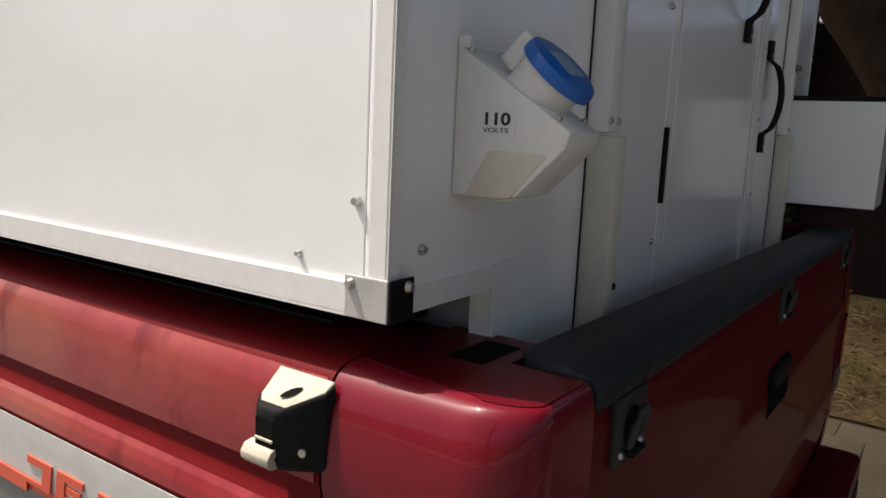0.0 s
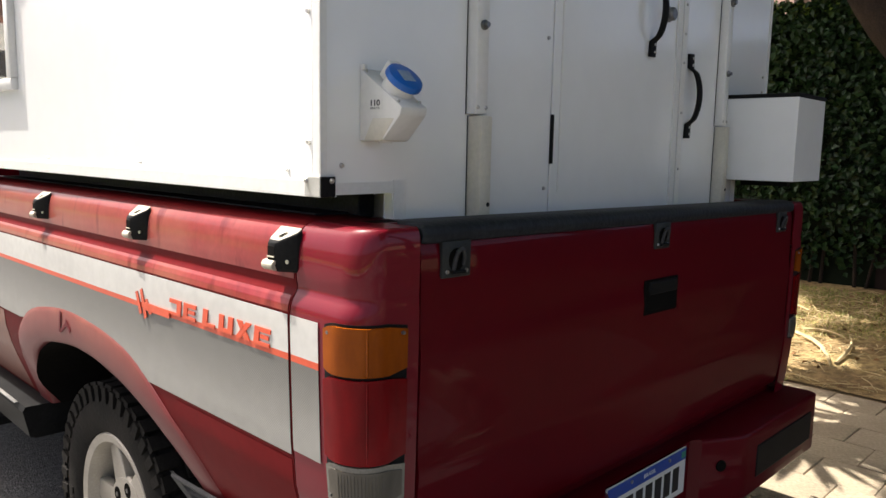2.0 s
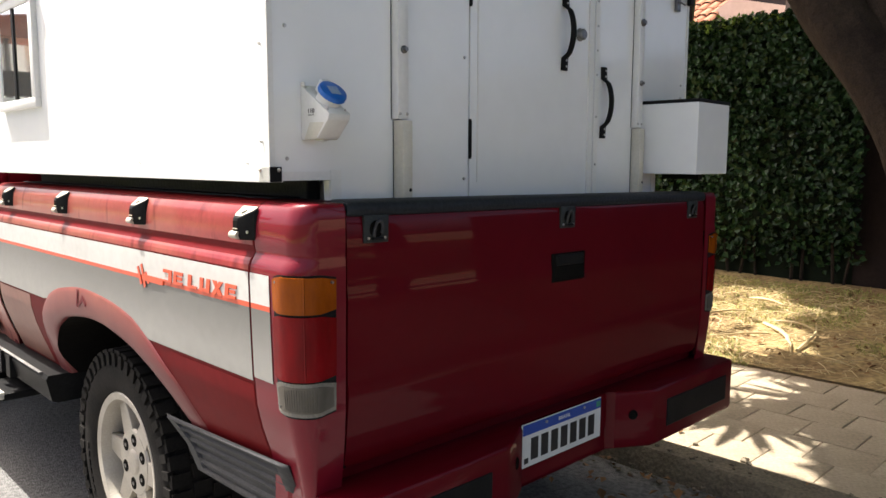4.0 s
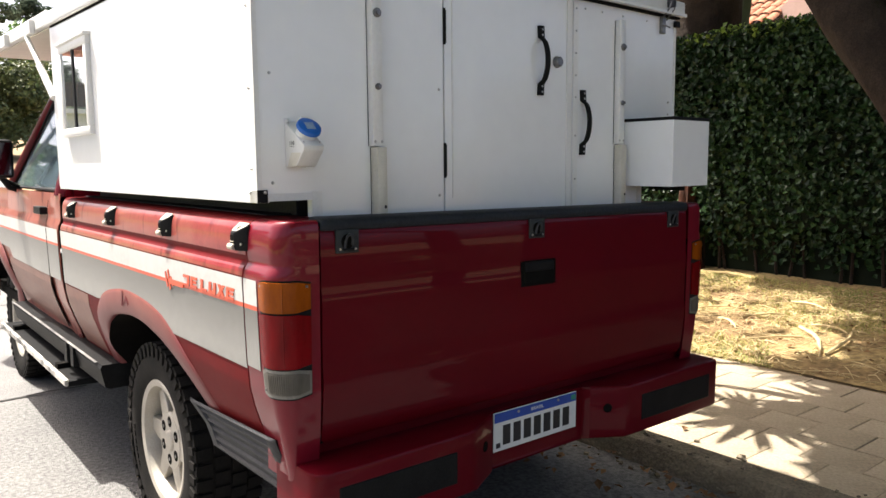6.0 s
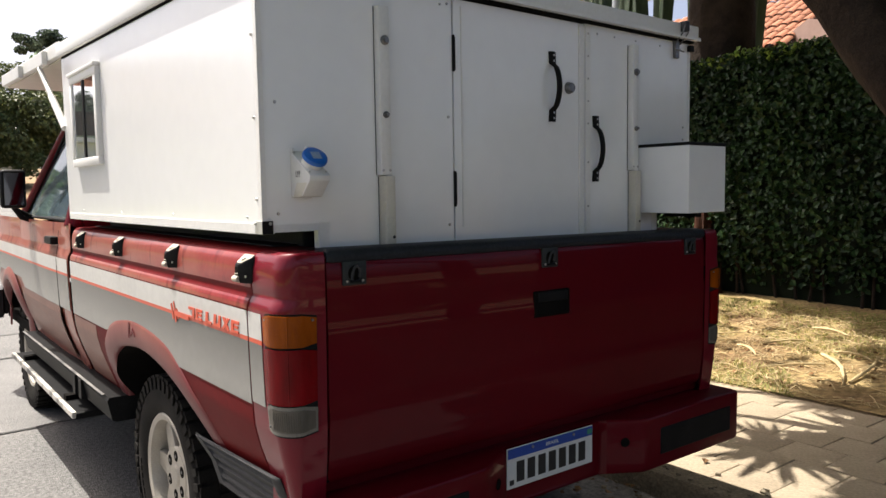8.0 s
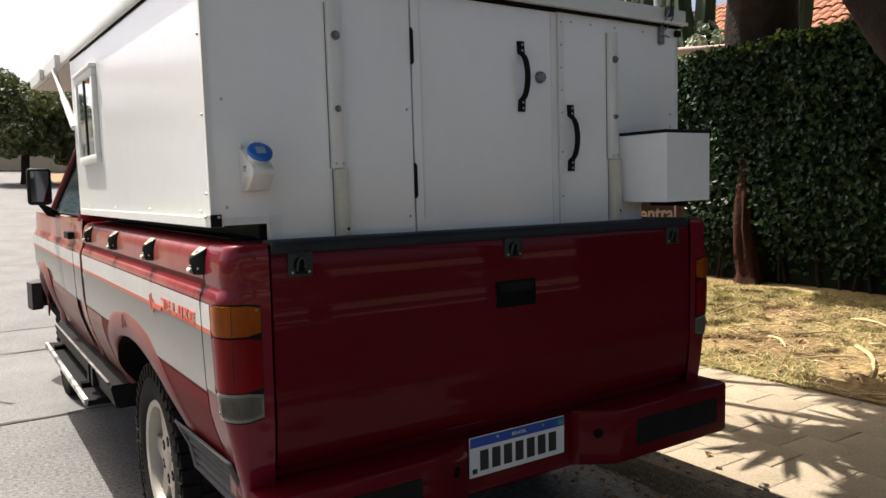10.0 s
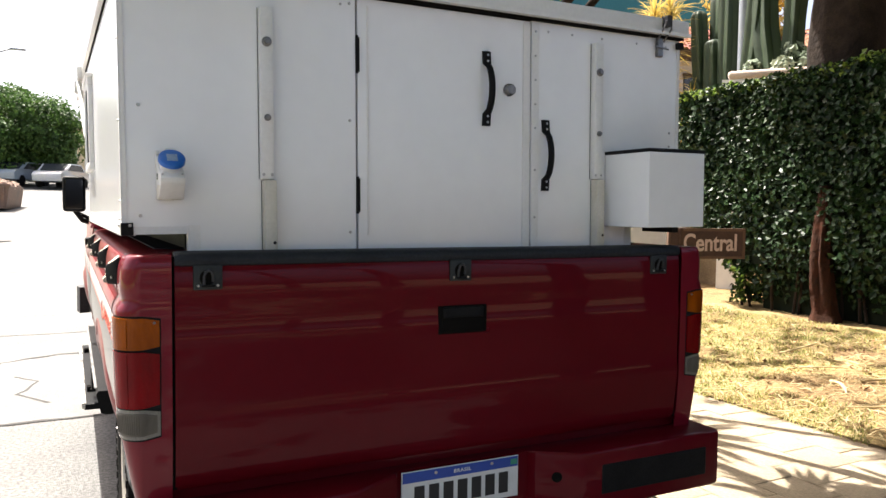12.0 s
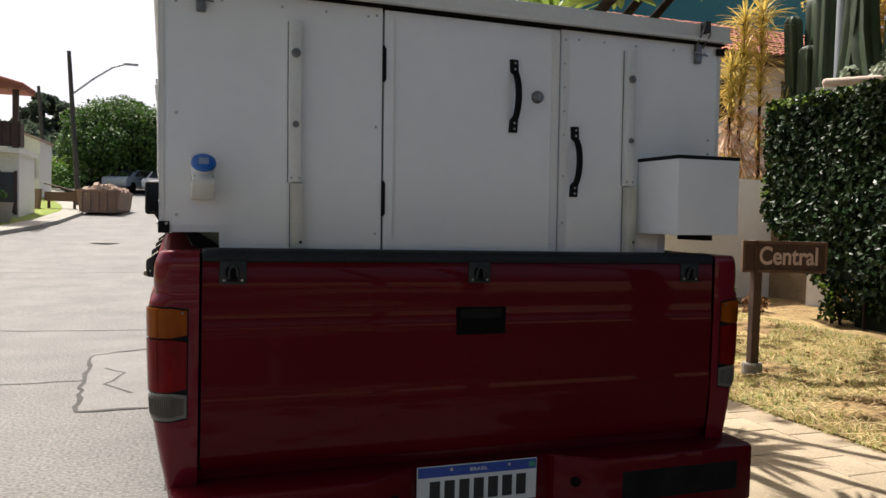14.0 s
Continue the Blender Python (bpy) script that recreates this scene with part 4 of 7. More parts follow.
part("gate_cap", cap, LINER, gate, "black plastic protector over the gate's top edge", 40)
gh = part("gate_handle", box(-0.102, 0.060, 0.002, 0.02, 1.055, 1.140, 0.003), DARK_VOID, gate, "recessed black tailgate handle")
part("handle_recess", box(-0.092, 0.050, -0.0012, 0.01, 1.062, 1.116, 0.004), DARK_VOID, gh)
part("handle_paddle", box(-0.088, 0.046, -0.004, 0.006, 1.104, 1.136, 0.004), BLACK_PLASTIC, gh)
part("lock_recess", box(0.046, 0.070, 0.0025, 0.006, 1.052, 1.066, 0.003), PAINT_RED, gh)
for x in (-0.8270, 0.8270):
    part("gate_seal", box(x - 0.004 if x > 0 else x - 0.006, x + 0.006 if x > 0 else x + 0.004, 0.02, 0.06, 0.70, 1.298), DARK_VOID, gate)

# bumper: painted step bumper with black tread pads, recessed for the plate
BPLAN = [(-0.905, 0.13), (-0.905, -0.045), (-0.893, -0.070), (-0.865, -0.084), (-0.385, -0.084), (-0.355, -0.074), (-0.235, -0.012), (-0.225, 0.020), (0.225, 0.020), (0.235, -0.012),
         (0.355, -0.074), (0.385, -0.084), (0.92, -0.084), (0.950, -0.076), (0.962, -0.052), (0.962, 0.13)]
bump_bm = prism(BPLAN, "Z", 0.468, 0.660)
bmesh.ops.bevel(bump_bm, geom=[e for e in bump_bm.edges if abs(e.verts[0].co.z - e.verts[1].co.z) < 1e-4], offset=0.010, segments=2, affect="EDGES", profile=0.5)
bumper = part("rear_bumper", bump_bm, PAINT_RED, truck, "dark red painted step bumper with black pads", 35)
part("step_pad", box(-0.835, -0.44, -0.0875, -0.05, 0.515, 0.612, 0.004), BLACK_PLASTIC, bumper, "black rubber tread pad")
part("step_pad", box(0.44, 0.885, -0.0875, -0.05, 0.515, 0.612, 0.004), BLACK_PLASTIC, bumper, "black rubber tread pad")
for s in (-1, 1):
    m = Matrix.Translation((s * 0.295, -0.0437, 0.580)) @ Matrix.Rotation(radians(-s * 27.3), 4, "Z")
    part("tow_hole", moved(lathe([(0.001, -0.0005), (0.011, -0.0005), (0.013, -0.003), (0.016, -0.003), (0.017, 0.0)], 20, axis="Y"), m), DARK_VOID, bumper)
part("bumper_filler", box(-0.86, 0.86, 0.055, 0.16, 0.56, 0.70), PAINT_RED, truck)

plate = part("number_plate", box(-0.212, 0.184, 0.008, 0.0125, 0.522, 0.653, 0.002), PLATE_WHITE, truck, "white number plate with blue top band")
part("plate_band", box(-0.209, 0.181, 0.0068, 0.0085, 0.619, 0.6505, 0.0004), BLUE_BAND, plate)
for k in range(7):
    x = -0.155 + k * 0.0475
    part("plate_mark", box(x - 0.0165, x + 0.0165, 0.0068, 0.0082, 0.540, 0.606), INK, plate)
words("BRASIL", 0.0150, Matrix.Translation((-0.014, 0.0065, 0.6345)) @ Euler((radians(90), 0, 0)).to_matrix().to_4x4() @ Matrix.Diagonal((1.15, 1, 1, 1)), PLATE_WHITE, "plate_word", 0.0003, plate, bold=0.0003, space=1.15)
part("plate_code_block", box(-0.201, -0.183, 0.0068, 0.0082, 0.534, 0.550), INK, plate)
part("plate_flag", box(0.155, 0.178, 0.0060, 0.0070, 0.626, 0.643), surface("flag_green", (0.05, 0.30, 0.20), None, 9, 0.4), plate)
part("plate_bolt", rod((-0.103, 0.0068, 0.640), (-0.103, 0.004, 0.640), 0.005, seg=8), STEEL, plate)
part("plate_bolt", rod((0.087, 0.0068, 0.640), (0.087, 0.004, 0.640), 0.005, seg=8), STEEL, plate)

# hooks on the flanks and the gate
side_hook, gate_hook = cargo_hook(), gate_plate()
for piece in side_hook.children:
    for v in piece.data.vertices:
        v.co.y *= 0.78
side_hook.parent = truck
gate_hook.parent = truck
spots = [(y, s) for s in (-1, 1) for y in (0.209, 0.776, 1.391, 1.993)]
for k, (y, s) in enumerate(spots):
    m = Matrix.Translation((s * (OUT - 0.019 + SPREAD * max(y - 0.15, 0)), y, 1.254)) @ Matrix.Rotation(radians(90 * s), 4, "Z")
    if k:
        copy_thing(side_hook, m)
    else:
        side_hook.matrix_basis = m
for k, x in enumerate((-0.748, -0.030, 0.732)):
    m = Matrix.Translation((x, 0.0095, 1.2475))
    if k:
        copy_thing(gate_hook, m)
    else:
        gate_hook.matrix_basis = m

# wheels
for s in (-1, 1):
    for y in (1.15, 4.32 + CAB):
        w = wheel("", s)
        w.parent = truck
        w.matrix_basis = Matrix.Translation((s * 0.775, y, 0.385)) @ Matrix.Rotation(0.5 + y, 4, "X")

# cab
def cab():
    for s in (-1, 1):
        rows = []
        ys = [2.48, 2.60, 2.715, 2.722, 3.0, 3.4, 3.8, 3.93, 3.937, 4.2, 4.6, 5.05, 5.15]
        for y in ys:
            base = 0.56
            if 3.92 < y < 4.75:
                base = 0.56 + 0.36 * math.sqrt(max(0.0, 1 - ((y - 4.32) / 0.44) ** 2))
            zs = [base + (0.95 - base) * k / 5 for k in range(6)] + [1.0, 1.09, 1.13, 1.150, 1.166, 1.184, 1.20, 1.26, 1.30]
            nose = 0.0 if y < 4.9 else 0.03 * ((y - 4.9) / 0.25)
            dip = 0.010 if y in (2.715, 2.722, 3.93, 3.937) else 0.0
            rows.append([(s * (OUT - inset(min(z, 1.28)) - nose - dip), y, z if z < 1.26 else z + 0.02) for z in zs])
        part("cab_side", grid(rows, thick=0.004), PAINT_FADED if s < 0 else PAINT_RED, truck, "sun-faded red cab door and wing", 40)
        if s < 0:
            side_strip(s, 1.80, BED - 0.005, 0.61, 0.888, PAINT_DUST, "dusty_lower_flank", truck, lift=0.0012)
        rows = []
        for y in [2.49 + 0.09 * k for k in range(30)]:
            if y < 5.1:
                rows.append([(s * (OUT - inset(z) + 0.003), y, z) for z in (1.078, 1.10, 1.146)])
        part("light_band", grid(rows, thick=0.0008), STRIPE_LIGHT, truck)
        if s < 0:
            part("dusty_lower_door", grid([[(s * (OUT - inset(z) + 0.0015), y, z) for z in (0.62, 0.66, 0.70, 0.75, 0.80, 0.85, 0.893)] for y in (2.73, 2.9, 3.2, 3.5, 3.75, 3.87)], thick=0.0008), PAINT_DUST, truck, "dust-covered lower door")
        rows = []
        for y in [2.49 + 0.09 * k for k in range(28)]:
            lo = 0.895 if y < 3.8 or y > 4.8 else 0.95
            rows.append([(s * (OUT - inset(z) + 0.003), y, z) for z in (lo, 0.97, 1.02, 1.066)])
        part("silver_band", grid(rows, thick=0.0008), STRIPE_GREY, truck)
        rows = [[(s * (OUT - inset(z) + 0.003), y, z) for z in (1.066, 1.078)] for y in (2.49, 3.0, 3.6, 4.3, 5.0)]
        part("pinstripe", grid(rows, thick=0.0008), STRIPE_ORANGE, truck)
        side_strip(s, 2.716, 2.723, 0.62, 1.28, DARK_VOID, "door_seam", truck, lift=0.0040)
        dh = part("door_handle", box(s * (OUT - 0.03), s * (OUT + 0.012), 2.79, 2.95, 1.205, 1.245, 0.006), BLACK_PLASTIC, truck, "black door handle")
        # greenhouse: pillars and side glass lean inwards
        t, b = 0.76, 0.915
        glass = grid([[(s * b, 2.62, 1.335), (s * b, 3.78, 1.335)], [(s * (t + 0.01), 2.66, 1.83), (s * (t + 0.01), 3.27, 1.83)]], thick=0.004)
        part("side_window", glass, GLASS_CAR, truck, "side window reflecting the sky")
        pil = tube([(s * b, 3.95, 1.32), (s * (b - 0.08), 3.62, 1.60), (s * t, 3.30, 1.86)], 0.030, 8)
        tube([(s * b, 2.54, 1.30), (s * t, 2.58, 1.86)], 0.045, 8, pil)
        tube([(s * t, 2.55, 1.865), (s * t, 3.30, 1.865)], 0.028, 8, pil)
        part("window_pillar", pil, PAINT_RED, truck, "", 50)
        part("window_seal", tube([(s * (b + 0.004), 2.62, 1.332), (s * (b + 0.004), 3.80, 1.332), (s * (t + 0.016), 3.28, 1.835), (s * (t + 0.016), 2.66, 1.835)], 0.010, 6), BLACK_PLASTIC, truck)
        # mirror
        mir = part("door_mirror", box(s * 0.960, s * 1.090, 3.50, 3.575, 1.385, 1.610, 0.022, 3), BLACK_PLASTIC, truck, "large black door mirror", 40)
        # mirror base darkened in place of the dark surroundings it would reflect
        part("mirror_glass", box(s * 0.974, s * 1.076, 3.494, 3.499, 1.40, 1.595, 0.004), surface("mirror_darkened", (0.05, 0.055, 0.065), None, 2, 0.04, 1.0, fine=0.0) if s < 0 else bpy.data.materials["mirror_darkened"], mir)
        arm = tube([(s * 0.92, 3.60, 1.31), (s * 0.98, 3.58, 1.33), (s * 1.02, 3.56, 1.39)], 0.016, 8)
        tube([(s * 0.92, 3.60, 1.33), (s * 1.01, 3.57, 1.38)], 0.012, 8, arm)
        part("mirror_arm", arm, BLACK_PLASTIC, mir, "", 50)
        flare = []
        for k in range(19):
            a = math.pi * (0.02 + 0.96 * k / 18)
            row = []
            for r, up in ((0.50, 0.001), (0.485, 0.010), (0.45, 0.020), (0.415, 0.022), (0.405, 0.012)):
                y, z = 4.32 + r * 0.98 * math.cos(a), 0.50 + r * 0.97 * math.sin(a)
                row.append((s * (OUT - inset(max(0.66, z)) + up), y, z))
            flare.append(row + [(s * (OUT - 0.05), row[-1][1], row[-1][2])])
        part("front_arch_lip", grid(flare), PAINT_FLARE, truck, "chalky sun-faded red front arch lip", 50)
        # running board
        rb = part("running_board", box(s * 0.82, s * 1.000, 2.28, 4.00, 0.415, 0.445, 0.006), BLACK_PLASTIC, truck, "black running board with worn bright edge")
        part("step_edge", box(s * 0.990, s * 1.010, 2.28, 4.00, 0.422, 0.4525, 0.004), STEP_WORN, rb)
        for y in (2.55, 3.70):
            part("step_bracket", box(s * 0.6, s * 0.98, y, y + 0.05, 0.42, 0.47), DARK_VOID, rb)
    part("roof", prism([(2.50, 1.86), (2.56, 1.89), (3.1, 1.895), (3.32, 1.87), (3.30, 1.85), (2.55, 1.84)], "X", -0.77, 0.77), PAINT_RED, truck, "", 50)
    rows = [[(x * 0.86, 3.97 - 0.10 * abs(x) ** 2, 1.33) for x in (-1, -0.5, 0, 0.5, 1)], [(x * 0.75, 3.32 - 0.05 * abs(x) ** 2, 1.855) for x in (-1, -0.5, 0, 0.5, 1)]]
    part("windscreen", grid(rows, thick=0.005), GLASS_CAR, truck)
    part("rear_window", box(-0.62, 0.62, 2.575, 2.58, 1.40, 1.80), GLASS_CAR, truck)
    bw = box(-0.88, 0.88, 2.49, 2.53, 0.56, 1.40)
    box(-0.80, 0.80, 2.50, 2.58, 1.80, 1.87, bm=bw)
    part("cab_back_wall", bw, PAINT_RED, truck)
    hood = grid([[(x * 0.90, y, z - 0.03 * abs(x) ** 3) for x in (-1, -0.6, 0, 0.6, 1)] for y, z in ((3.92, 1.325), (4.4, 1.30), (4.9, 1.265), (5.12, 1.22))], thick=0.01)
    part("bonnet", hood, PAINT_RED, truck, "", 40)
    part("grille", box(-0.86, 0.86, 5.10, 5.16, 0.80, 1.22, 0.01), BLACK_PLASTIC, truck)
    fb = prism([(-1.0, 4.93), (-1.02, 5.10), (-0.93, 5.26), (0.93, 5.26), (1.02, 5.10), (1.0, 4.93), (0.93, 4.95), (0.90, 5.14), (-0.90, 5.14), (-0.93, 4.95)], "Z", 0.55, 0.76)
    part("front_bumper", fb, BLACK_FADED, truck, "black front bumper")
    part("cab_floor", box(-0.88, 0.88, 2.5, 5.1, 0.54, 0.60), DARK_VOID, truck)
    seat = box(-0.7, 0.7, 2.7, 3.2, 0.6, 1.05, 0.04)
    box(-0.7, 0.7, 2.62, 2.78, 1.0, 1.55, 0.04, bm=seat)
    part("bench_seat", seat, DARK_VOID, truck)


bed_parts = set(truck.children_recursive)
cab()
for ob in set(truck.children_recursive) - bed_parts:
    if not ob.name.startswith("dusty_lower_flank"):
        for v in ob.data.vertices:
            v.co.y += CAB


# ---- camper box ----
camper = thing("camper_box", "white composite slide-in camper box sitting in the truck bed", "camper")
CW, CY, CF = 0.967, 0.170, 2.185


def top_z(y):
    return 2.055 + 0.020 * (y - CY)


def rear_panel(x0, x1, name, label, y=CY, deep=0.022, gap=0.0):
    pts = [(x0, 1.371 if abs(x0) > 0.8 else 1.12)]
    if x0 < -0.8:
        pts += [(-0.806, 1.371), (-0.806, 1.12)]
    pts += [(x1, 1.12)] if x1 < 0.8 else [(0.744, 1.12), (0.744, 1.371), (x1, 1.371)]
    pts += [(x1, top_z(CY) - gap), (x0, top_z(CY) - gap)]
    return part(name, prism(pts, "Y", y, y + deep, 0.0015), CAMPER_WHITE, camper, label)


rear_panel(-CW, -0.324, "rear_panel", "white rear panel")
door = rear_panel(-0.317, 0.296, "entry_door", "closed white entry door", y=CY + 0.001, gap=0.004)
rear_panel(0.302, CW, "rear_panel", "white rear panel")
part("door_gap", box(-0.36, 0.33, CY + 0.023, CY + 0.03, 1.12, 2.05), DARK_VOID, camper)
for s in (-1, 1):
    side = prism([(CY + 0.0225, 1.371), (CF, 1.371), (CF, top_z(CF)), (CY + 0.0225, top_z(CY))], "X", s * CW, s * (CW - 0.025), 0.001)
    part("side_panel", side, CAMPER_WHITE, camper, "plain white side panel, bright in the sun")
    # white floor's underside is coloured black for the shade under it
    part("floor_flange", box(s * 0.745, s * (CW - 0.002), CY + 0.03, CF, 1.378, 1.398), BLACK_FADED, camper, "overhang underside painted black for its shade")
    # black filler added to keep the gap under the camper dark
    part("rail_seal", box(s * 0.760, s * 0.800, CY + 0.10, CF - 0.01, 1.3092, 1.3775, 0.004), LINER, camper, "black filler added for the shade in the gap over the rail")
    part("lower_side", box(s * 0.722, s * 0.744, CY + 0.0225, CF, 0.832, 1.378), CAMPER_WHITE, camper)
    # angle trims along the bottom and the rear upright
    tr = box(s * (CW + 0.0005), s * (CW + 0.004), CY - 0.003, CF, 1.3625, 1.3870, 0.0008)
    box(s * (CW - 0.03), s * (CW + 0.004), CY - 0.003, CF, 1.3600, 1.3625, bm=tr)
    part("bottom_trim", tr, TRIM_WHITE, camper, "white aluminium bottom angle")
    tr = box(s * (CW + 0.0005), s * (CW + 0.0035), CY - 0.0035, CY + 0.016, 1.388, 2.050, 0.0008)
    box(s * (CW - 0.010), s * (CW + 0.0035), CY - 0.0035, CY - 0.0005, 1.388, 2.050, bm=tr)
    part("corner_trim", tr, TRIM_WHITE, camper, "white corner angle")
    br = box(s * (CW + 0.004), s * (CW + 0.0065), CY - 0.006, CY + 0.036, 1.3605, 1.3940, 0.001)
    cb = part("corner_bracket", br, BRASS, camper, "shiny metal corner bracket")
    part("bracket_wing", box(s * (CW - 0.024), s * (CW + 0.0060), CY - 0.0088, CY - 0.0062, 1.3605, 1.3940, 0.001), BLACK_PLASTIC, cb, "dark bracket wing")
    for y, z in ((CY + 0.030, 1.387),):
        part("rivet", rod((s * (CW + 0.006), y, z), (s * (CW + 0.0105), y, z), 0.005, 0.003, 10), STEEL, cb)
    part("rivet", rod((s * (CW - 0.016), CY - 0.0088, 1.387), (s * (CW - 0.016), CY - 0.013, 1.387), 0.005, 0.003, 10), STEEL, cb)
    rv = bmesh.new()
    for k in range(4):
        y = CY + 0.09 + 0.56 * k
        rod((s * (CW + 0.0005), y, 1.402), (s * (CW + 0.0045), y, 1.402), 0.0034, 0.002, 8, rv)
    for z in (1.45, 1.66, 1.87, 2.02):
        rod((s * (CW + 0.0005), CY + 0.030, z), (s * (CW + 0.0055), CY + 0.030, z), 0.0045, 0.003, 8, rv)
    tagged(part("rivets", rv, STEEL, camper), kind="stuff")
    # notch lip over the bed rail at the back
    part("notch_trim", box(s * (0.775 - 0.031 * s), s * (CW - 0.025), CY - 0.0035, CY - 0.0005, 1.363, 1.383), TRIM_WHITE, camper)
    part("notch_trim", box(s * (0.744 - 0.031 * s), s * (0.7745 - 0.031 * s), CY - 0.0035, CY - 0.0005, 1.25, 1.386), TRIM_WHITE, camper)
rest = box(-0.74, 0.74, CY + 0.04, CF - 0.02, 1.10, 1.12)
part("inner_floor", rest, TRIM_WHITE, camper)
part("front_panel", prism([(-CW, 1.371), (CW, 1.371), (CW, top_z(CF)), (-CW, top_z(CF))], "Y", CF + 0.001, CF + 0.025), CAMPER_WHITE, camper)
part("bed_base", box(-0.72, 0.72, CY + 0.03, CF - 0.05, 0.832, 0.86), TRIM_WHITE, camper)

# roof lid, slightly raised towards the front and carried forward over the cab
LID_L, LID_R, LID_F = -0.985, 0.985, 3.72


def lid_line(y, up):
    return (y, 2.062 + 0.020 * (y - CY) + up)


lid = part("roof_lid", prism([lid_line(0.135, 0), lid_line(CF + 0.04, 0), lid_line(CF + 0.04, 0.060), lid_line(0.135, 0.060)], "X", LID_L, LID_R, 0.006), TRIM_WHITE, camper, "white roof lid with rolled edge", 30)
part("lid_seal", prism([lid_line(0.150, -0.008), lid_line(CF, -0.008), lid_line(CF, 0.0), lid_line(0.150, 0.0)], "X", -0.972, 0.972), DARK_VOID, lid)
part("lid_bead", prism([lid_line(0.128, 0.0), lid_line(0.134, 0.0), lid_line(0.134, 0.012), lid_line(0.128, 0.012)], "X", -0.987, 0.987), TRIM_WHITE, lid)
over = part("cabover_panel", prism([lid_line(CF + 0.045, 0.012), lid_line(LID_F, 0.012), lid_line(LID_F, 0.078), lid_line(CF + 0.045, 0.078)], "X", LID_L + 0.01, LID_R - 0.01, 0.004), TRIM_WHITE, camper, "white roof extension over the cab")
part("cabover_lining", prism([lid_line(CF + 0.05, 0.004), lid_line(LID_F - 0.03, 0.004), lid_line(LID_F - 0.03, 0.011), lid_line(CF + 0.05, 0.011)], "X", -0.95, 0.95), CREAM, over, "beige underside lining")
for y in (2.50, 3.10):
    yy, zz = lid_line(y, 0.03)
    part("lid_bracket", box(-1.000, -0.975, yy - 0.05, yy + 0.05, zz - 0.035, zz + 0.030, 0.004), TRIM_WHITE, over)
strut = rod((-0.967, 2.205, 1.78), (-0.99, 2.56, 2.10), 0.013, seg=8)
rod((-0.967, 2.205, 1.78), (-0.979, 2.39, 1.945), 0.017, seg=8, bm=strut)
part("lid_strut", strut, WHITE_SOFT, camper, "white gas strut holding the roof extension", 40)

# side window
win = part("side_window", grid([[(-CW - 0.014, y, z) for y in (1.600, 2.000)] for z in (1.60, 1.975)], thick=0.0), GLASS_DARK, camper, "small dark sliding window in a white frame")
fr = bmesh.new()
Y0, Y1, Z0, Z1 = 1.592, 2.010, 1.592, 1.985
for a in ((Y0, Y1, Z0, Z0 + 0.034), (Y0, Y1, Z1 - 0.034, Z1), (Y0, Y0 + 0.036, Z0 + 0.0342, Z1 - 0.0342), (Y1 - 0.036, Y1, Z0 + 0.0342, Z1 - 0.0342)):
    box(-CW - 0.020, -CW + 0.001, a[0], a[1], a[2], a[3], 0.004, bm=fr)
box(-CW - 0.028, -CW, Y0 - 0.01, Y1 + 0.01, Z1 - 0.002, Z1 + 0.014, 0.003, bm=fr)
part("window_frame", fr, TRIM_WHITE, win, "white window frame with drip edge", 40)
part("window_stile", box(-CW - 0.018, -CW - 0.011, 1.790, 1.812, 1.628, 1.95), BLACK_PLASTIC, win)
part("window_gasket", box(-CW - 0.0165, -CW - 0.012, 1.629, 1.637, 1.63, 1.95), BLACK_PLASTIC, win)
part("window_backing", box(-CW - 0.006, -CW - 0.001, 1.62, 1.98, 1.62, 1.96), ROOM_DARK, win)
part("curtain", box(-CW - 0.009, -CW - 0.007, 1.66, 1.77, 1.66, 1.95), CURTAIN, win)

# vertical channel strips with bolts
for x, z_bolts, z_mid, z_top in ((-0.598, (1.889, 1.682), 1.512, 1.985), (0.567, (1.902, 1.690), 1.532, 2.004)):
    st = part("guide_channel", box(x - 0.014, x + 0.022, CY - 0.026, CY - 0.0005, z_mid, z_top, 0.003), TRIM_WHITE, camper, "white upright guide channel", 40)
    # thin dark strips paint the shade line along each channel's edges
    part("channel_gap", box(x - 0.0158, x - 0.0145, CY - 0.0016, CY - 0.0004, z_mid, z_top), DARK_VOID, st)
    part("channel_gap", box(x + 0.0225, x + 0.0240, CY - 0.0016, CY - 0.0004, z_mid, z_top), DARK_VOID, st)
    lo = part("guide_channel", box(x - 0.008, x + 0.026, CY - 0.036, CY - 0.0005, 1.14, z_mid - 0.003, 0.003), CREAM, camper, "cream lower guide channel", 40)
    part("channel_gap", box(x - 0.0098, x - 0.0085, CY - 0.0016, CY - 0.0004, 1.14, z_mid - 0.003), DARK_VOID, lo)
    for k, z in enumerate(z_bolts):
        r = (0.0135, 0.0095)[k]
        part("bolt", moved(lathe([(0.001, -0.013), (r * 0.55, -0.013), (r * 0.6, -0.006), (r, -0.005), (r, 0.0)], 14, axis="Y"), Matrix.Translation((x + 0.004, CY - 0.026, z))), STEEL_DARK, st, "", 40)
    for dx in (-0.008, 0.016):
        part("screw", rod((x + dx, CY - 0.0262, z_mid + 0.013), (x + dx, CY - 0.029, z_mid + 0.013), 0.0045, 0.003, 8), STEEL, st)
    part("screw", rod((x + 0.018, CY - 0.0342, 1.335), (x + 0.018, CY - 0.0375, 1.335), 0.006, 0.004, 8), BLACK_PLASTIC, lo)

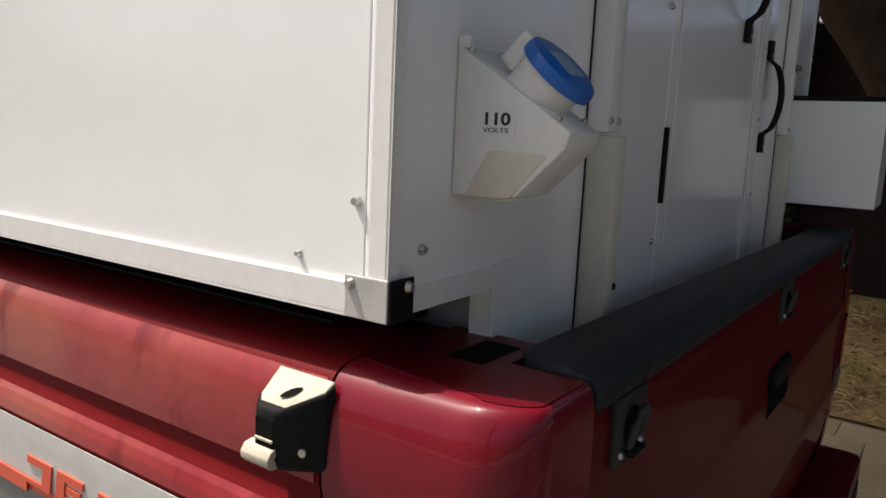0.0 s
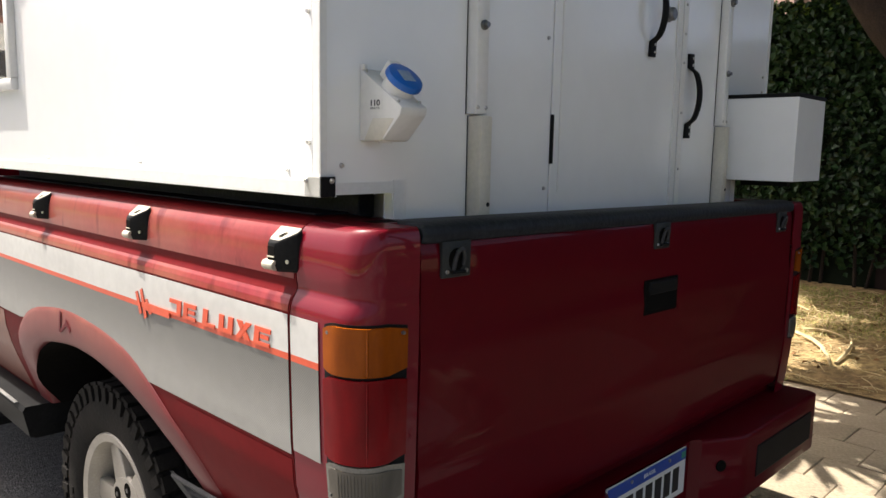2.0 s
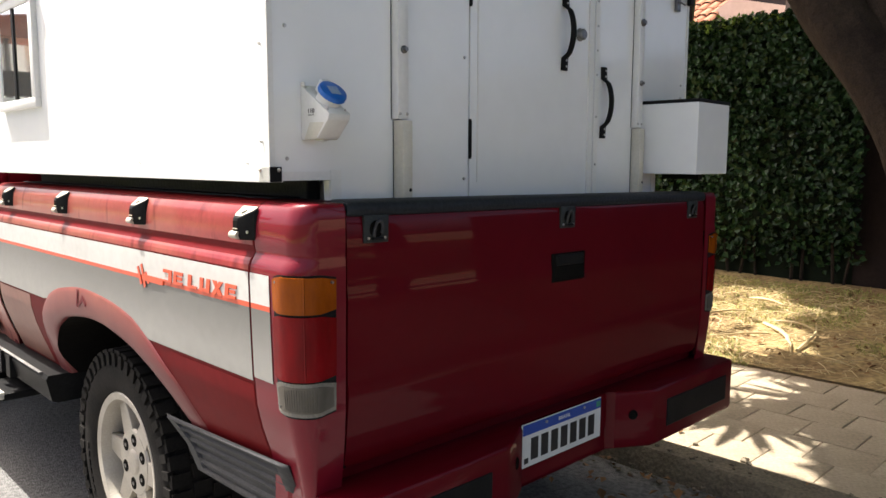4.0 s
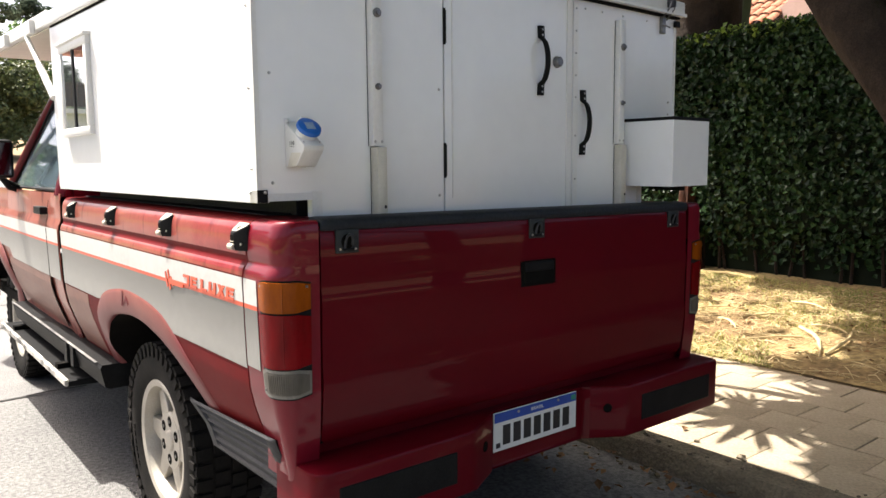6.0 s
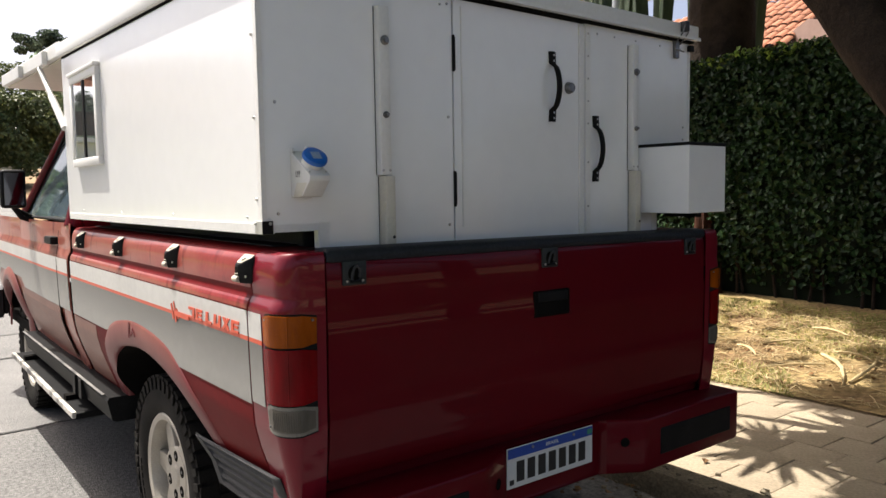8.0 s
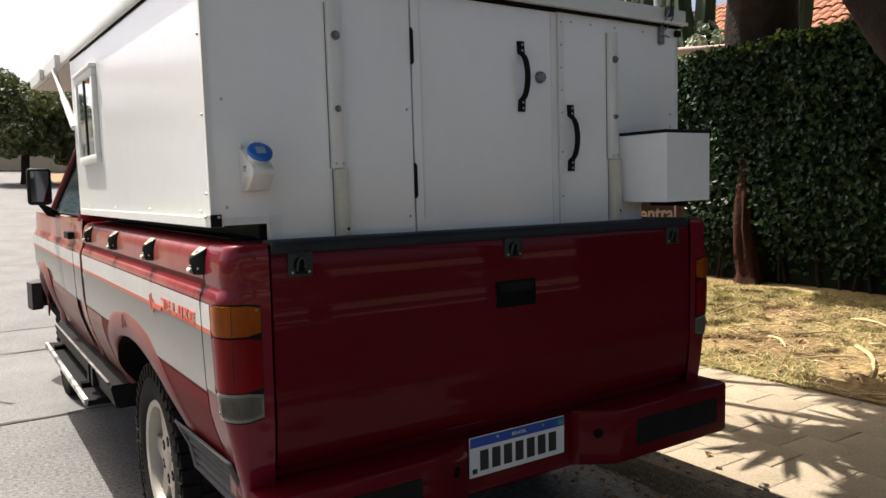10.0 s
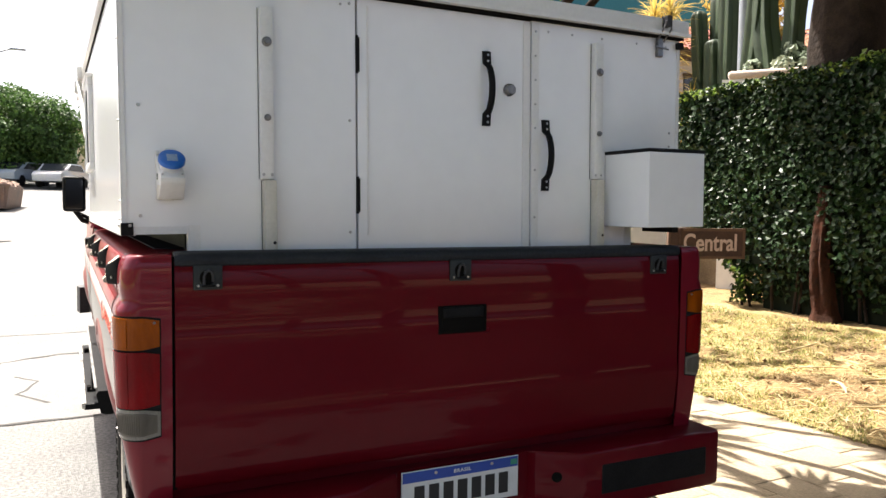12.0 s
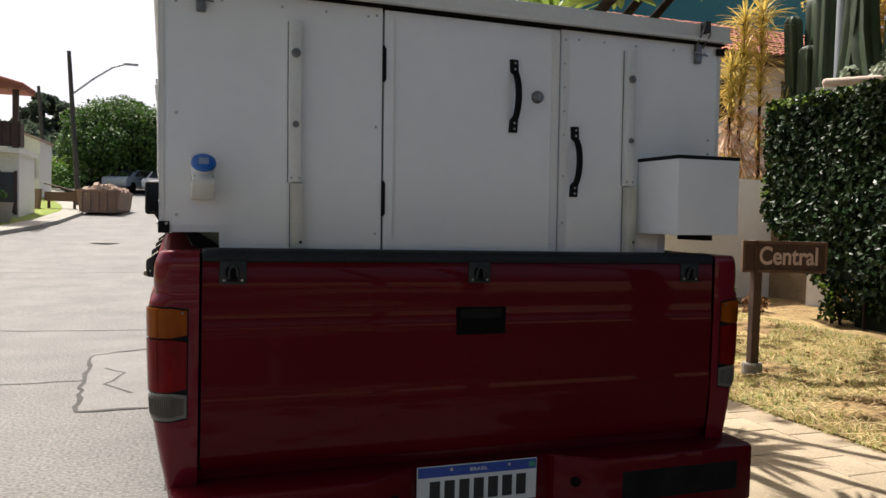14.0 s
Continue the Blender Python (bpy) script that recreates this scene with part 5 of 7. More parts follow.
# right door stile
stile = part("door_stile", box(0.267, 0.295, CY - 0.004, CY + 0.0005, 1.13, 2.045, 0.001), TRIM_WHITE, door)
part("door_stile", box(0.303, 0.331, CY - 0.003, CY - 0.0005, 1.13, 2.045, 0.001), TRIM_WHITE, camper)
part("door_rib", box(-0.289, -0.283, CY - 0.002, CY + 0.0005, 1.35, 2.03, 0.0006), TRIM_WHITE, door)
sc = bmesh.new()
for z in (1.40, 1.56, 1.70, 1.78, 1.86, 1.94, 2.02):
    rod((0.317, CY - 0.003, z), (0.317, CY - 0.006, z), 0.0042, 0.003, 8, sc)
for x, zs in ((-0.343, (1.36, 1.69, 2.03)), (-0.924, (1.412, 1.70, 2.01)), (0.925, (1.71, 1.66))):
    for z in zs:
        rod((x, CY - 0.0005, z), (x, CY - 0.005, z), 0.0048, 0.003, 8, sc)
for x in (-0.80, -0.63, -0.50, -0.37, 0.37, 0.47, 0.60, 0.76, 0.90):
    rod((x, CY - 0.0005, 2.025), (x, CY - 0.004, 2.025), 0.0042, 0.003, 8, sc)
tagged(part("panel_screws", sc, STEEL, camper), kind="stuff")

# hinges
for z in (1.885, 1.470):
    hg = part("door_hinge", rod((-0.3205, CY - 0.003, z - 0.055), (-0.3205, CY - 0.003, z + 0.055), 0.0042, seg=10), BLACK_PLASTIC, camper, "black door hinge")
    part("hinge_leaf", box(-0.3165, -0.312, CY - 0.0025, CY + 0.0005, z - 0.05, z + 0.05), BLACK_PLASTIC, hg)


def pull_handle(x, z0, z1):
    pts = []
    n = 18
    for k in range(n + 1):
        f = k / n
        lift = 0.0 if f < 0.17 or f > 0.83 else 0.030 * math.sin(math.pi * min(1, max(0, (f - 0.17) / 0.66))) ** 0.45
        pts.append((f, lift))
    rows = []
    for f, lift in pts:
        z = z1 + (z0 - z1) * f
        w = 0.0145 if f < 0.19 or f > 0.81 else 0.0105
        bow = 0.005 * math.sin(math.pi * f)
        y = CY - 0.0005 - lift
        rows.append([(x + bow - w, y, z), (x + bow - w, y - 0.007, z), (x + bow - w * 0.5, y - 0.011, z), (x + bow + w * 0.5, y - 0.011, z), (x + bow + w, y - 0.007, z), (x + bow + w, y, z)])
    bm = grid(rows, close=True)
    bmesh.ops.holes_fill(bm, edges=[e for e in bm.edges if e.is_boundary])
    h = part("pull_handle", bm, BLACK_PLASTIC, camper, "curved black pull handle", 45)
    for f in (0.05, 0.13, 0.87, 0.95):
        z = z1 + (z0 - z1) * f
        part("screw", rod((x + 0.002, CY - 0.0112, z), (x + 0.002, CY - 0.014, z), 0.0045, 0.003, 8), STEEL, h)


pull_handle(0.124, 1.697, 1.935)
pull_handle(0.358, 1.489, 1.728)
part("lock_knob", moved(lathe([(0.001, -0.020), (0.014, -0.020), (0.018, -0.016), (0.018, -0.006), (0.021, -0.003), (0.021, 0.0)], 20, axis="Y"), Matrix.Translation((0.213, CY, 1.819))), STEEL_DARK, camper, "round dark metal lock", 40)


def latch(x):
    la = part("toggle_latch", box(x - 0.013, x + 0.013, CY - 0.016, CY - 0.0005, 1.985, 2.055, 0.003), STEEL_DARK, camper, "sprung metal toggle latch")
    lp = tube([(x - 0.016, CY - 0.014, 2.04), (x - 0.018, CY - 0.05, 2.08), (x - 0.012, CY - 0.055, 2.105), (x + 0.012, CY - 0.055, 2.105), (x + 0.018, CY - 0.05, 2.08), (x + 0.016, CY - 0.014, 2.04)], 0.0035, 6)
    part("latch_loop", lp, STEEL_DARK, la)
    part("latch_catch", box(x - 0.012, x + 0.012, CY - 0.062, CY - 0.030, 2.085, 2.125, 0.003), BLACK_FADED, la)
    part("latch_pin", rod((x - 0.03, CY - 0.02, 2.02), (x + 0.035, CY - 0.02, 2.013), 0.003, seg=6), STEEL_DARK, la)


latch(0.862)
latch(-0.858)
part("lid_stop", box(0.945, 0.975, CY - 0.02, CY - 0.004, 2.020, 2.045, 0.003), BLACK_PLASTIC, camper)

# power inlet on a wedge base
inlet = part("power_inlet", prism([(CY - 0.0005, 1.444), (CY - 0.060, 1.446), (CY - 0.100, 1.486), (CY - 0.104, 1.499), (CY - 0.0005, 1.566)], "X", -0.885, -0.825, 0.0025), WHITE_SOFT, camper, "white wedge-shaped power inlet with blue cap", 40)
part("inlet_belly", prism([(CY - 0.012, 1.4435), (CY - 0.056, 1.4445), (CY - 0.088, 1.4815), (CY - 0.034, 1.4825)], "X", -0.8865, -0.8235, 0.003), CREAM, inlet, "", 40)
part("inlet_drain", rod((-0.855, CY - 0.035, 1.4445), (-0.855, CY - 0.035, 1.4405), 0.011, seg=14), WHITE_SOFT, inlet)
tilt = Matrix.Translation((-0.854, CY - 0.058, 1.527)) @ Matrix.Rotation(radians(44), 4, "X")
neck = moved(lathe([(0.0275, -0.008), (0.0275, 0.018), (0.0295, 0.020), (0.0295, 0.024), (0.001, 0.024)], 28, axis="Z"), tilt)
part("inlet_neck", neck, WHITE_SOFT, inlet, "", 40)
capm = moved(lathe([(0.001, 0.0345), (0.027, 0.0345), (0.0320, 0.0325), (0.0335, 0.029), (0.0335, 0.0225), (0.001, 0.0225)], 28, axis="Z"), tilt)
capo = part("inlet_cap", capm, BLUE_CAP, inlet, "bright blue round cap", 40)
part("cap_label", moved(box(-0.013, 0.013, -0.014, 0.012, 0.0343, 0.0350), tilt), surface("label_grey", (0.16, 0.26, 0.42), (0.30, 0.36, 0.45), 160, 0.5), capo)
part("cap_hinge", moved(box(-0.014, 0.014, 0.024, 0.041, 0.000, 0.032, 0.004), tilt), WHITE_SOFT, inlet)
for dx in (-0.024, 0.024):
    for dy, dz in ((-0.010, 1.560), (-0.090, 1.507)):
        part("screw", moved(rod((0, 0, 0), (0, 0, 0.004), 0.0032, 0.002, 8), Matrix.Translation((-0.855 + dx, CY + dy, dz)) @ Matrix.Rotation(radians(33), 4, "X")), STEEL, inlet)
part("inlet_lug", box(-0.885, -0.877, CY - 0.012, CY - 0.0005, 1.562, 1.572, 0.002), WHITE_SOFT, inlet)
LAB = Matrix.Translation((-0.8854, CY - 0.040, 1.5035)) @ Euler((radians(90), 0, radians(-90))).to_matrix().to_4x4()
part("voltage_label", box(-0.8857, -0.8848, CY - 0.0575, CY - 0.0225, 1.4955, 1.5125), WHITE_SOFT, inlet)
words("110", 0.0132, LAB @ Matrix.Translation((0, 0.0028, 0.0005)) @ Matrix.Diagonal((1.3, 1, 1, 1)), INK, "voltage_figures", 0.0002, inlet, bold=0.00035)
words("VOLTS", 0.0052, LAB @ Matrix.Translation((0, -0.0056, 0.0005)) @ Matrix.Diagonal((1.5, 1, 1, 1)), INK, "voltage_word", 0.0002, inlet)

# small locker on the right of the back wall
lock = part("storage_locker", box(0.620, 0.872, -0.055, CY - 0.001, 1.366, 1.618, 0.002), CAMPER_WHITE, camper, "white box locker with a black rim")
part("locker_rim", box(0.6185, 0.8735, -0.0565, CY - 0.001, 1.6185, 1.630, 0.002), BLACK_PLASTIC, lock)
part("locker_bracket", box(0.80, 0.83, 0.02, CY - 0.001, 1.345, 1.3655), BLACK_PLASTIC, lock)

# body widens towards the cab; sideways stretch is fitted to the camera's view
done = set()
for ob in truck.children_recursive:
    if ob.type != "MESH" or ob.data.name in done or ob.parent.name.startswith(("wheel", "cargo_hook")) or (ob.parent.parent and ob.parent.parent.name.startswith("wheel")):
        continue
    done.add(ob.data.name)
    for v in ob.data.vertices:
        k = min(1.0, abs(v.co.x) / 0.9)
        v.co.x = WIDE * (v.co.x + math.copysign(1, v.co.x) * SPREAD * min(max(v.co.y - 0.15, 0.0), 2.6) * k)
for ob in truck.children:
    if ob.type == "EMPTY":
        ob.matrix_basis = Matrix.Translation(((WIDE - 1) * ob.matrix_basis.translation.x, 0, 0)) @ ob.matrix_basis
truck.matrix_basis = Matrix.Translation((MID, 0, 0))
# the box is shifted, turned and tilted slightly to fit the camera's view
inlet.location.z = 0.010
camper.matrix_basis = Matrix.Translation((0.031, 0.158, 1.34)) @ Euler((0, radians(-0.75), radians(1.35))).to_matrix().to_4x4() @ Matrix.Translation((0, -0.170, -1.34))


# ---- ground, road, pavement ----
def rise(y):
    """The street climbs gently ahead of the truck."""
    return 0.0 if y < 8 else (0.003 * (y - 8) ** 2 if y < 20 else 0.432 + 0.072 * (min(y, 70) - 20))


YS = [-300, -120, -60, -30, -15, -8, -4, 0, 4, 8, 12, 14, 16, 18, 20, 22, 26, 30, 36, 42, 50, 60, 70, 90, 140, 300]
XS = [-300, -120, -60, -30, -20, -14, -10, -7, -4, -1, 1, 4, 8, 14, 20, 30, 60, 120, 300]
ground = link_mesh("ground", grid([[(x, y, rise(y) - 0.09) for x in XS] for y in YS]), SOIL)
tagged(ground, "dry earth ground reaching to the horizon", "ground", kind="structure")


def left_kerb(y):
    return float(np.interp(y, [-60, 16, 20, 22, 23.5, 26, 30, 33, 38, 48, 80], [-8.6, -8.3, -7.5, -6.95, -6.5, -6.15, -6.05, -6.5, -8.0, -10.0, -16.0]))


road = link_mesh("road", grid([[(left_kerb(y) + (1.34 - left_kerb(y)) * k / 12, y, rise(y) - 0.025 * max(0, (k - 10)) / 2 * 0.6) for k in range(13)] for y in (-60, -30, -15, -8, -4, -2, 0, 2, 4, 6, 8, 12, 14, 16, 18, 20, 22, 26, 30, 36, 42, 50, 60, 70, 80)]), ASPHALT)
tagged(road, "worn grey asphalt street in bright sun", "road", kind="structure")


def seam(points, w, name="road_seam", lift=0.003):
    rows = []
    rng = random.Random(len(points) + int(points[0][1] * 10))
    pts = []
    for (x0, y0), (x1, y1) in zip(points, points[1:]):
        n = max(2, int(math.hypot(x1 - x0, y1 - y0) / 0.12))
        for k in range(n):
            pts.append((x0 + (x1 - x0) * k / n + rng.uniform(-.02, .02), y0 + (y1 - y0) * k / n + rng.uniform(-.02, .02)))
    pts.append(points[-1])
    for i, p in enumerate(pts):
        q, r = pts[max(0, i - 1)], pts[min(len(pts) - 1, i + 1)]
        d = Vector((r[0] - q[0], r[1] - q[1])).normalized()
        ww = w * rng.uniform(0.6, 1.3)
        rows.append([(p[0] - d.y * ww, p[1] + d.x * ww, rise(p[1]) + lift), (p[0] + d.y * ww, p[1] - d.x * ww, rise(p[1]) + lift)])
    return part(name, grid(rows), CRACK, road, "dark irregular seam in the asphalt")


patch_bm = grid([[(x, y, rise(y) + 0.004) for x in (-1.80 - 0.10 * (y - 3.50), -1.4, -0.9)] for y in (3.50, 4.0, 4.6, 5.2, 5.75)])
part("road_patch", patch_bm, ASPHALT_PATCH, road, "rough darker asphalt repair patch")
seam([(-0.84, 3.57), (-1.34, 3.52), (-1.80, 3.48), (-1.92, 4.53), (-2.00, 5.63), (-1.54, 5.91), (-0.94, 5.96)], 0.018, lift=0.006)
seam([(-1.82, 4.97), (-1.64, 4.75), (-1.72, 4.31), (-1.49, 3.98)], 0.014, lift=0.006)
seam([(-8.0, 4.1), (-4.0, 4.3), (-1.0, 4.6)], 0.012)
seam([(-8.0, 7.3), (-5.0, 7.5), (-2.0, 7.2), (-0.8, 7.3)], 0.018)
seam([(-8.0, 14.5), (-4.0, 14.2), (0.5, 14.6)], 0.03)
rd = part("manhole_lid", lathe([(0.001, 0.005), (0.36, 0.005), (0.38, 0.003)], 24, axis="Z"), CRACK, road, "flat dark disc on the road at a manhole")
rd.matrix_basis = Matrix.Translation((-3.9, 20.5, rise(20.5)))

WALK_Z = 0.10
kerb = link_mesh("kerb", grid([[(1.20, y, -0.05), (1.205, y, 0.075 + 0.012 * noise.noise((y * 2, 0, 0))), (1.225 + 0.01 * noise.noise((y * 3, 1, 0)), y, WALK_Z + 0.008 * noise.noise((y * 4, 2, 0))), (1.36, y, WALK_Z + 0.003), (1.36, y, -0.05)] for y in [-12 + 0.25 * k for k in range(120)]]), KERB_DIRT_SHADE, 40)
tagged(kerb, "crumbling pale concrete kerb", "kerb", kind="structure")
walkway = link_mesh("pavement", grid([[(1.30, y, WALK_Z - 0.007), (2.2, y, WALK_Z - 0.007), (3.12, y, WALK_Z - 0.007)] for y in (-12, -6, 0, 6, 12, 18)]), SOIL)
tagged(walkway, "pale slab pavement beside the kerb", "pavement", kind="structure")
lk = link_mesh("kerb", grid([[(left_kerb(y) + 0.05, y, rise(y) - 0.05), (left_kerb(y) + 0.03, y, rise(y) + 0.13), (left_kerb(y) - 0.12, y, rise(y) + 0.14), (left_kerb(y) - 0.75, y, rise(y) + 0.15), (left_kerb(y) - 0.75, y, rise(y) - 0.05)] for y in [-30 + 2 * k for k in range(56)]]), CONCRETE, 40)
tagged(lk, "pale concrete kerb and footpath across the street", "kerb", kind="structure")
verge = link_mesh("verge", grid([[(left_kerb(y) - 0.752, y, rise(y) + 0.15), (left_kerb(y) - 4.0, y, rise(y) + 0.2), (-22.0, y, rise(y) + 0.3)] for y in [-30 + 2 * k for k in range(46)]]), surface("green_verge", (0.12, 0.18, 0.035), (0.21, 0.23, 0.06), 0.6, rough=0.95, bump=0.6, bump_scale=20, fine=0.3))
tagged(verge, "green grass verge across the street", "lawn", kind="structure")


def lawn_z(x, y):
    return WALK_Z + 0.005 + 0.035 * max(0.0, x - 3.05) + 0.02 * noise.noise((x * 1.3, y * 1.3, 0)) * min(1, max(0, (x - 3.05) * 3))


lawn = link_mesh("lawn", grid([[(x, y, lawn_z(x, y)) for x in [3.05 + 0.03 * noise.noise((0, y * 2.5, 5))] + [3.25 + 0.25 * k for k in range(46)]] for y in [-12 + 0.3 * k for k in range(74)]]), LAWN, 60)
tagged(lawn, "dry yellowed lawn scattered with straw and leaves", "lawn", kind="structure")


# ---- scattered leaf meshes ----
def leaf_mesh(name, centres, normals, size, material, rng, shape="leaf", parent=None, spread=0.6, smooth=False):
    """Many small folded leaves in one mesh: each is a kite folded along its midrib."""
    n = len(centres)
    c, nn = np.array(centres, float), np.array(normals, float)
    nn = nn + rng.normal(0, spread, (n, 3))
    nn /= np.linalg.norm(nn, axis=1)[:, None] + 1e-9
    t = np.cross(nn, rng.normal(0, 1, (n, 3)))
    t /= np.linalg.norm(t, axis=1)[:, None] + 1e-9
    b = np.cross(nn, t)
    sz = size * rng.uniform(0.65, 1.35, (n, 1))
    wide = 0.42 if shape == "leaf" else 0.16
    p0, p2 = c - t * sz * 0.5, c + t * sz * 0.55 - nn * sz * 0.12
    p1, p3 = c + b * sz * wide + nn * sz * 0.14, c - b * sz * wide + nn * sz * 0.14
    verts = np.stack([p0, p1, p2, p3], 1).reshape(-1, 3)
    base = np.arange(n) * 4
    faces = np.concatenate([np.stack([base, base + 1, base + 2], 1), np.stack([base, base + 2, base + 3], 1)]).tolist()
    me = bpy.data.meshes.new(name)
    me.from_pydata(verts.tolist(), [], faces)
    me.materials.append(material)
    ob = new(name, me)
    if parent is not None:
        ob.parent = parent
    return ob


RNG = np.random.default_rng(7)

# grass blades, straw and dead leaves on the lawn
n = 62000
gx, gy = 2.99 + 3.3 * RNG.uniform(0, 1, n) ** 1.1, RNG.uniform(-1.5, 8.5, n)
keep = np.array([noise.noise((x * 0.9, y * 0.9, 3)) > -0.22 + 0.6 * max(0.0, 1.0 - y) for x, y in zip(gx, gy)])
gx, gy = gx[keep], gy[keep]
gz = np.array([lawn_z(x, y) for x, y in zip(gx, gy)])
a = RNG.uniform(0, 6.28, len(gx))
clump = np.array([0.6 + 1.0 * max(0.0, noise.noise((x * 5.5, y * 5.5, 8))) for x, y in zip(gx, gy)])
hgt, lean = RNG.uniform(0.018, 0.06, len(gx)) * clump, RNG.uniform(0.01, 0.05, len(gx))
w = 0.0045
v = np.stack([np.stack([gx - w * np.sin(a), gy + w * np.cos(a), gz], 1), np.stack([gx + w * np.sin(a), gy - w * np.cos(a), gz], 1), np.stack([gx + lean * np.cos(a), gy + lean * np.sin(a), gz + hgt], 1)], 1).reshape(-1, 3)
me = bpy.data.meshes.new("grass")
me.from_pydata(v.tolist(), [], (np.arange(len(gx) * 3).reshape(-1, 3)).tolist())
me.materials.append(GRASS_BLADE)
tagged(new("grass", me), "thin dry grass blades on the lawn", "grass", kind="stuff")

st = bmesh.new()
rs = random.Random(4)
for k in range(1500):
    x, y = (rs.uniform(3.1, 6.2), rs.uniform(-1.0, 7.0)) if k < 500 else (rs.uniform(3.05, 5.8), rs.gauss(1.5, 0.8))
    L, an = rs.uniform(0.06, 0.34) * (1.0 if k < 500 else 0.55), rs.uniform(0, 6.28)
    z = lawn_z(x, y) + 0.012
    x1, y1 = x + L * math.cos(an), y + L * math.sin(an)
    tube([(x, y, z), ((x + x1) / 2 + rs.uniform(-.02, .02), (y + y1) / 2, z + rs.uniform(0.0, 0.03)), (x1, y1, lawn_z(x1, y1) + 0.008)], [0.0028, 0.0035, 0.0015], 4, st)
tagged(link_mesh("straw", st, STRAW), "dry straw stalks lying on the lawn", "straw", kind="stuff")


cr = bmesh.new()
for k in range(260):
    y = rs.uniform(-1.8, 2.4)
    x = 1.17 + rs.gauss(0, 0.07) if k % 3 else rs.uniform(1.2, 1.42)
    r = rs.uniform(0.004, 0.012)
    z = (WALK_Z + 0.004 if x > 1.23 else 0.003)
    b2 = box(-r, r, -r * 0.8, r * 0.8, -r * 0.5, r * 0.6)
    join(cr, moved(b2, Matrix.Translation((x, y, z)) @ Euler((rs.uniform(-.4, .4), rs.uniform(-.4, .4), rs.uniform(0, 6))).to_matrix().to_4x4()))
tagged(link_mesh("kerb_rubble", cr, KERB_DIRT_SHADE), "crumbled concrete chips along the kerb", "rubble", kind="stuff")


def fallen_frond(x, y, x1, y1, r=0.011):
    bend = 0.045 * math.hypot(x1 - x, y1 - y)
    pts = [(x + (x1 - x) * f + bend * math.sin(3.14 * f), y + (y1 - y) * f - bend * math.sin(3.14 * f), lawn_z(x + (x1 - x) * f, y + (y1 - y) * f) + 0.014 + 0.02 * math.sin(3.1 * f)) for f in (0, .2, .4, .6, .8, 1)]
    return tagged(link_mesh("fallen_frond", tube(pts, [r, r * 1.1, r, r * 0.85, r * 0.7, r * 0.4], 6), STRAW, 50), "dry palm stalk lying on the lawn", "palm frond", "fallen fronds")


for x, y, x1, y1, thick in ((4.29, 1.11, 3.50, 0.60, 0.017), (3.58, 0.59, 4.39, 0.74, 0.011), (4.42, 1.07, 4.30, 0.74, 0.011), (5.17, 1.60, 5.05, 1.22, 0.015), (3.97, 0.94, 3.50, 1.25, 0.009), (4.10, 1.73, 3.89, 1.45, 0.014), (4.32, 1.63, 4.63, 1.39, 0.010), (4.6, 2.6, 5.3, 2.7, 0.010), (4.2, 2.2, 4.6, 1.9, 0.008)):
    fallen_frond(x, y, x1, y1, thick)

n = 900
lx = np.concatenate([RNG.uniform(3.1, 6.1, 760), RNG.normal(1.45, 0.15, 12), RNG.uniform(0.75, 1.20, 128)])
ly = np.concatenate([RNG.uniform(-1.2, 7, 760), RNG.uniform(-1.6, 1.6, 12), RNG.uniform(-0.6, 2.5, 128)])
lz = np.array([lawn_z(x, y) + 0.012 if x > 3.05 else (WALK_Z + 0.012 if x > 1.22 else 0.012) for x, y in zip(lx, ly)])
tagged(leaf_mesh("dead_leaf_litter", np.stack([lx, ly, lz], 1), np.tile([0, 0, 1.0], (n, 1)), 0.042, DRY_LEAF, RNG, spread=0.35), "scattered brown dead leaves", "dead leaves", kind="stuff")


# street and gardens turned right of the truck's line to fit the camera's view
TURN = Matrix.Translation((-0.9, -2.0, 0)) @ Matrix.Rotation(radians(-2.4), 4, "Z") @ Matrix.Translation((0.9, 2.0, 0))
near_things = set(scene.objects)

# ---- hedge and trees at the right ----
hedge = thing("hedge", "tall clipped dark green hedge", "hedge")
HX0, HX1, HY0, HY1, HZ = 6.12, 6.95, 1.35, 6.20, 3.08
# near-black boxes stand in for the shade inside and under the foliage
part("hedge_core", box(HX0 + 0.14, HX1 - 0.1, HY0 + 0.1, HY1 - 0.22, 1.45, HZ - 0.14, 0.05), HEDGE_SHADE_CORE, hedge)
part("hedge_core", box(HX0 + 0.14, HX1 - 0.1, HY0 + 0.1, HY1 - 0.95, 0.80, 1.449, 0.0), HEDGE_SHADE_CORE, hedge)
part("hedge_core", box(HX0 + 0.34, HX1 - 0.1, HY0 + 0.1, HY1 - 1.30, 0.1, 0.799, 0.0), HEDGE_SHADE_CORE, hedge)


def hedge_end(z):
    """The foliage overhangs its foot at the open end."""
    return HY1 - 1.05 * np.clip((1.60 - z) / 0.95, 0, 1) ** 1.3


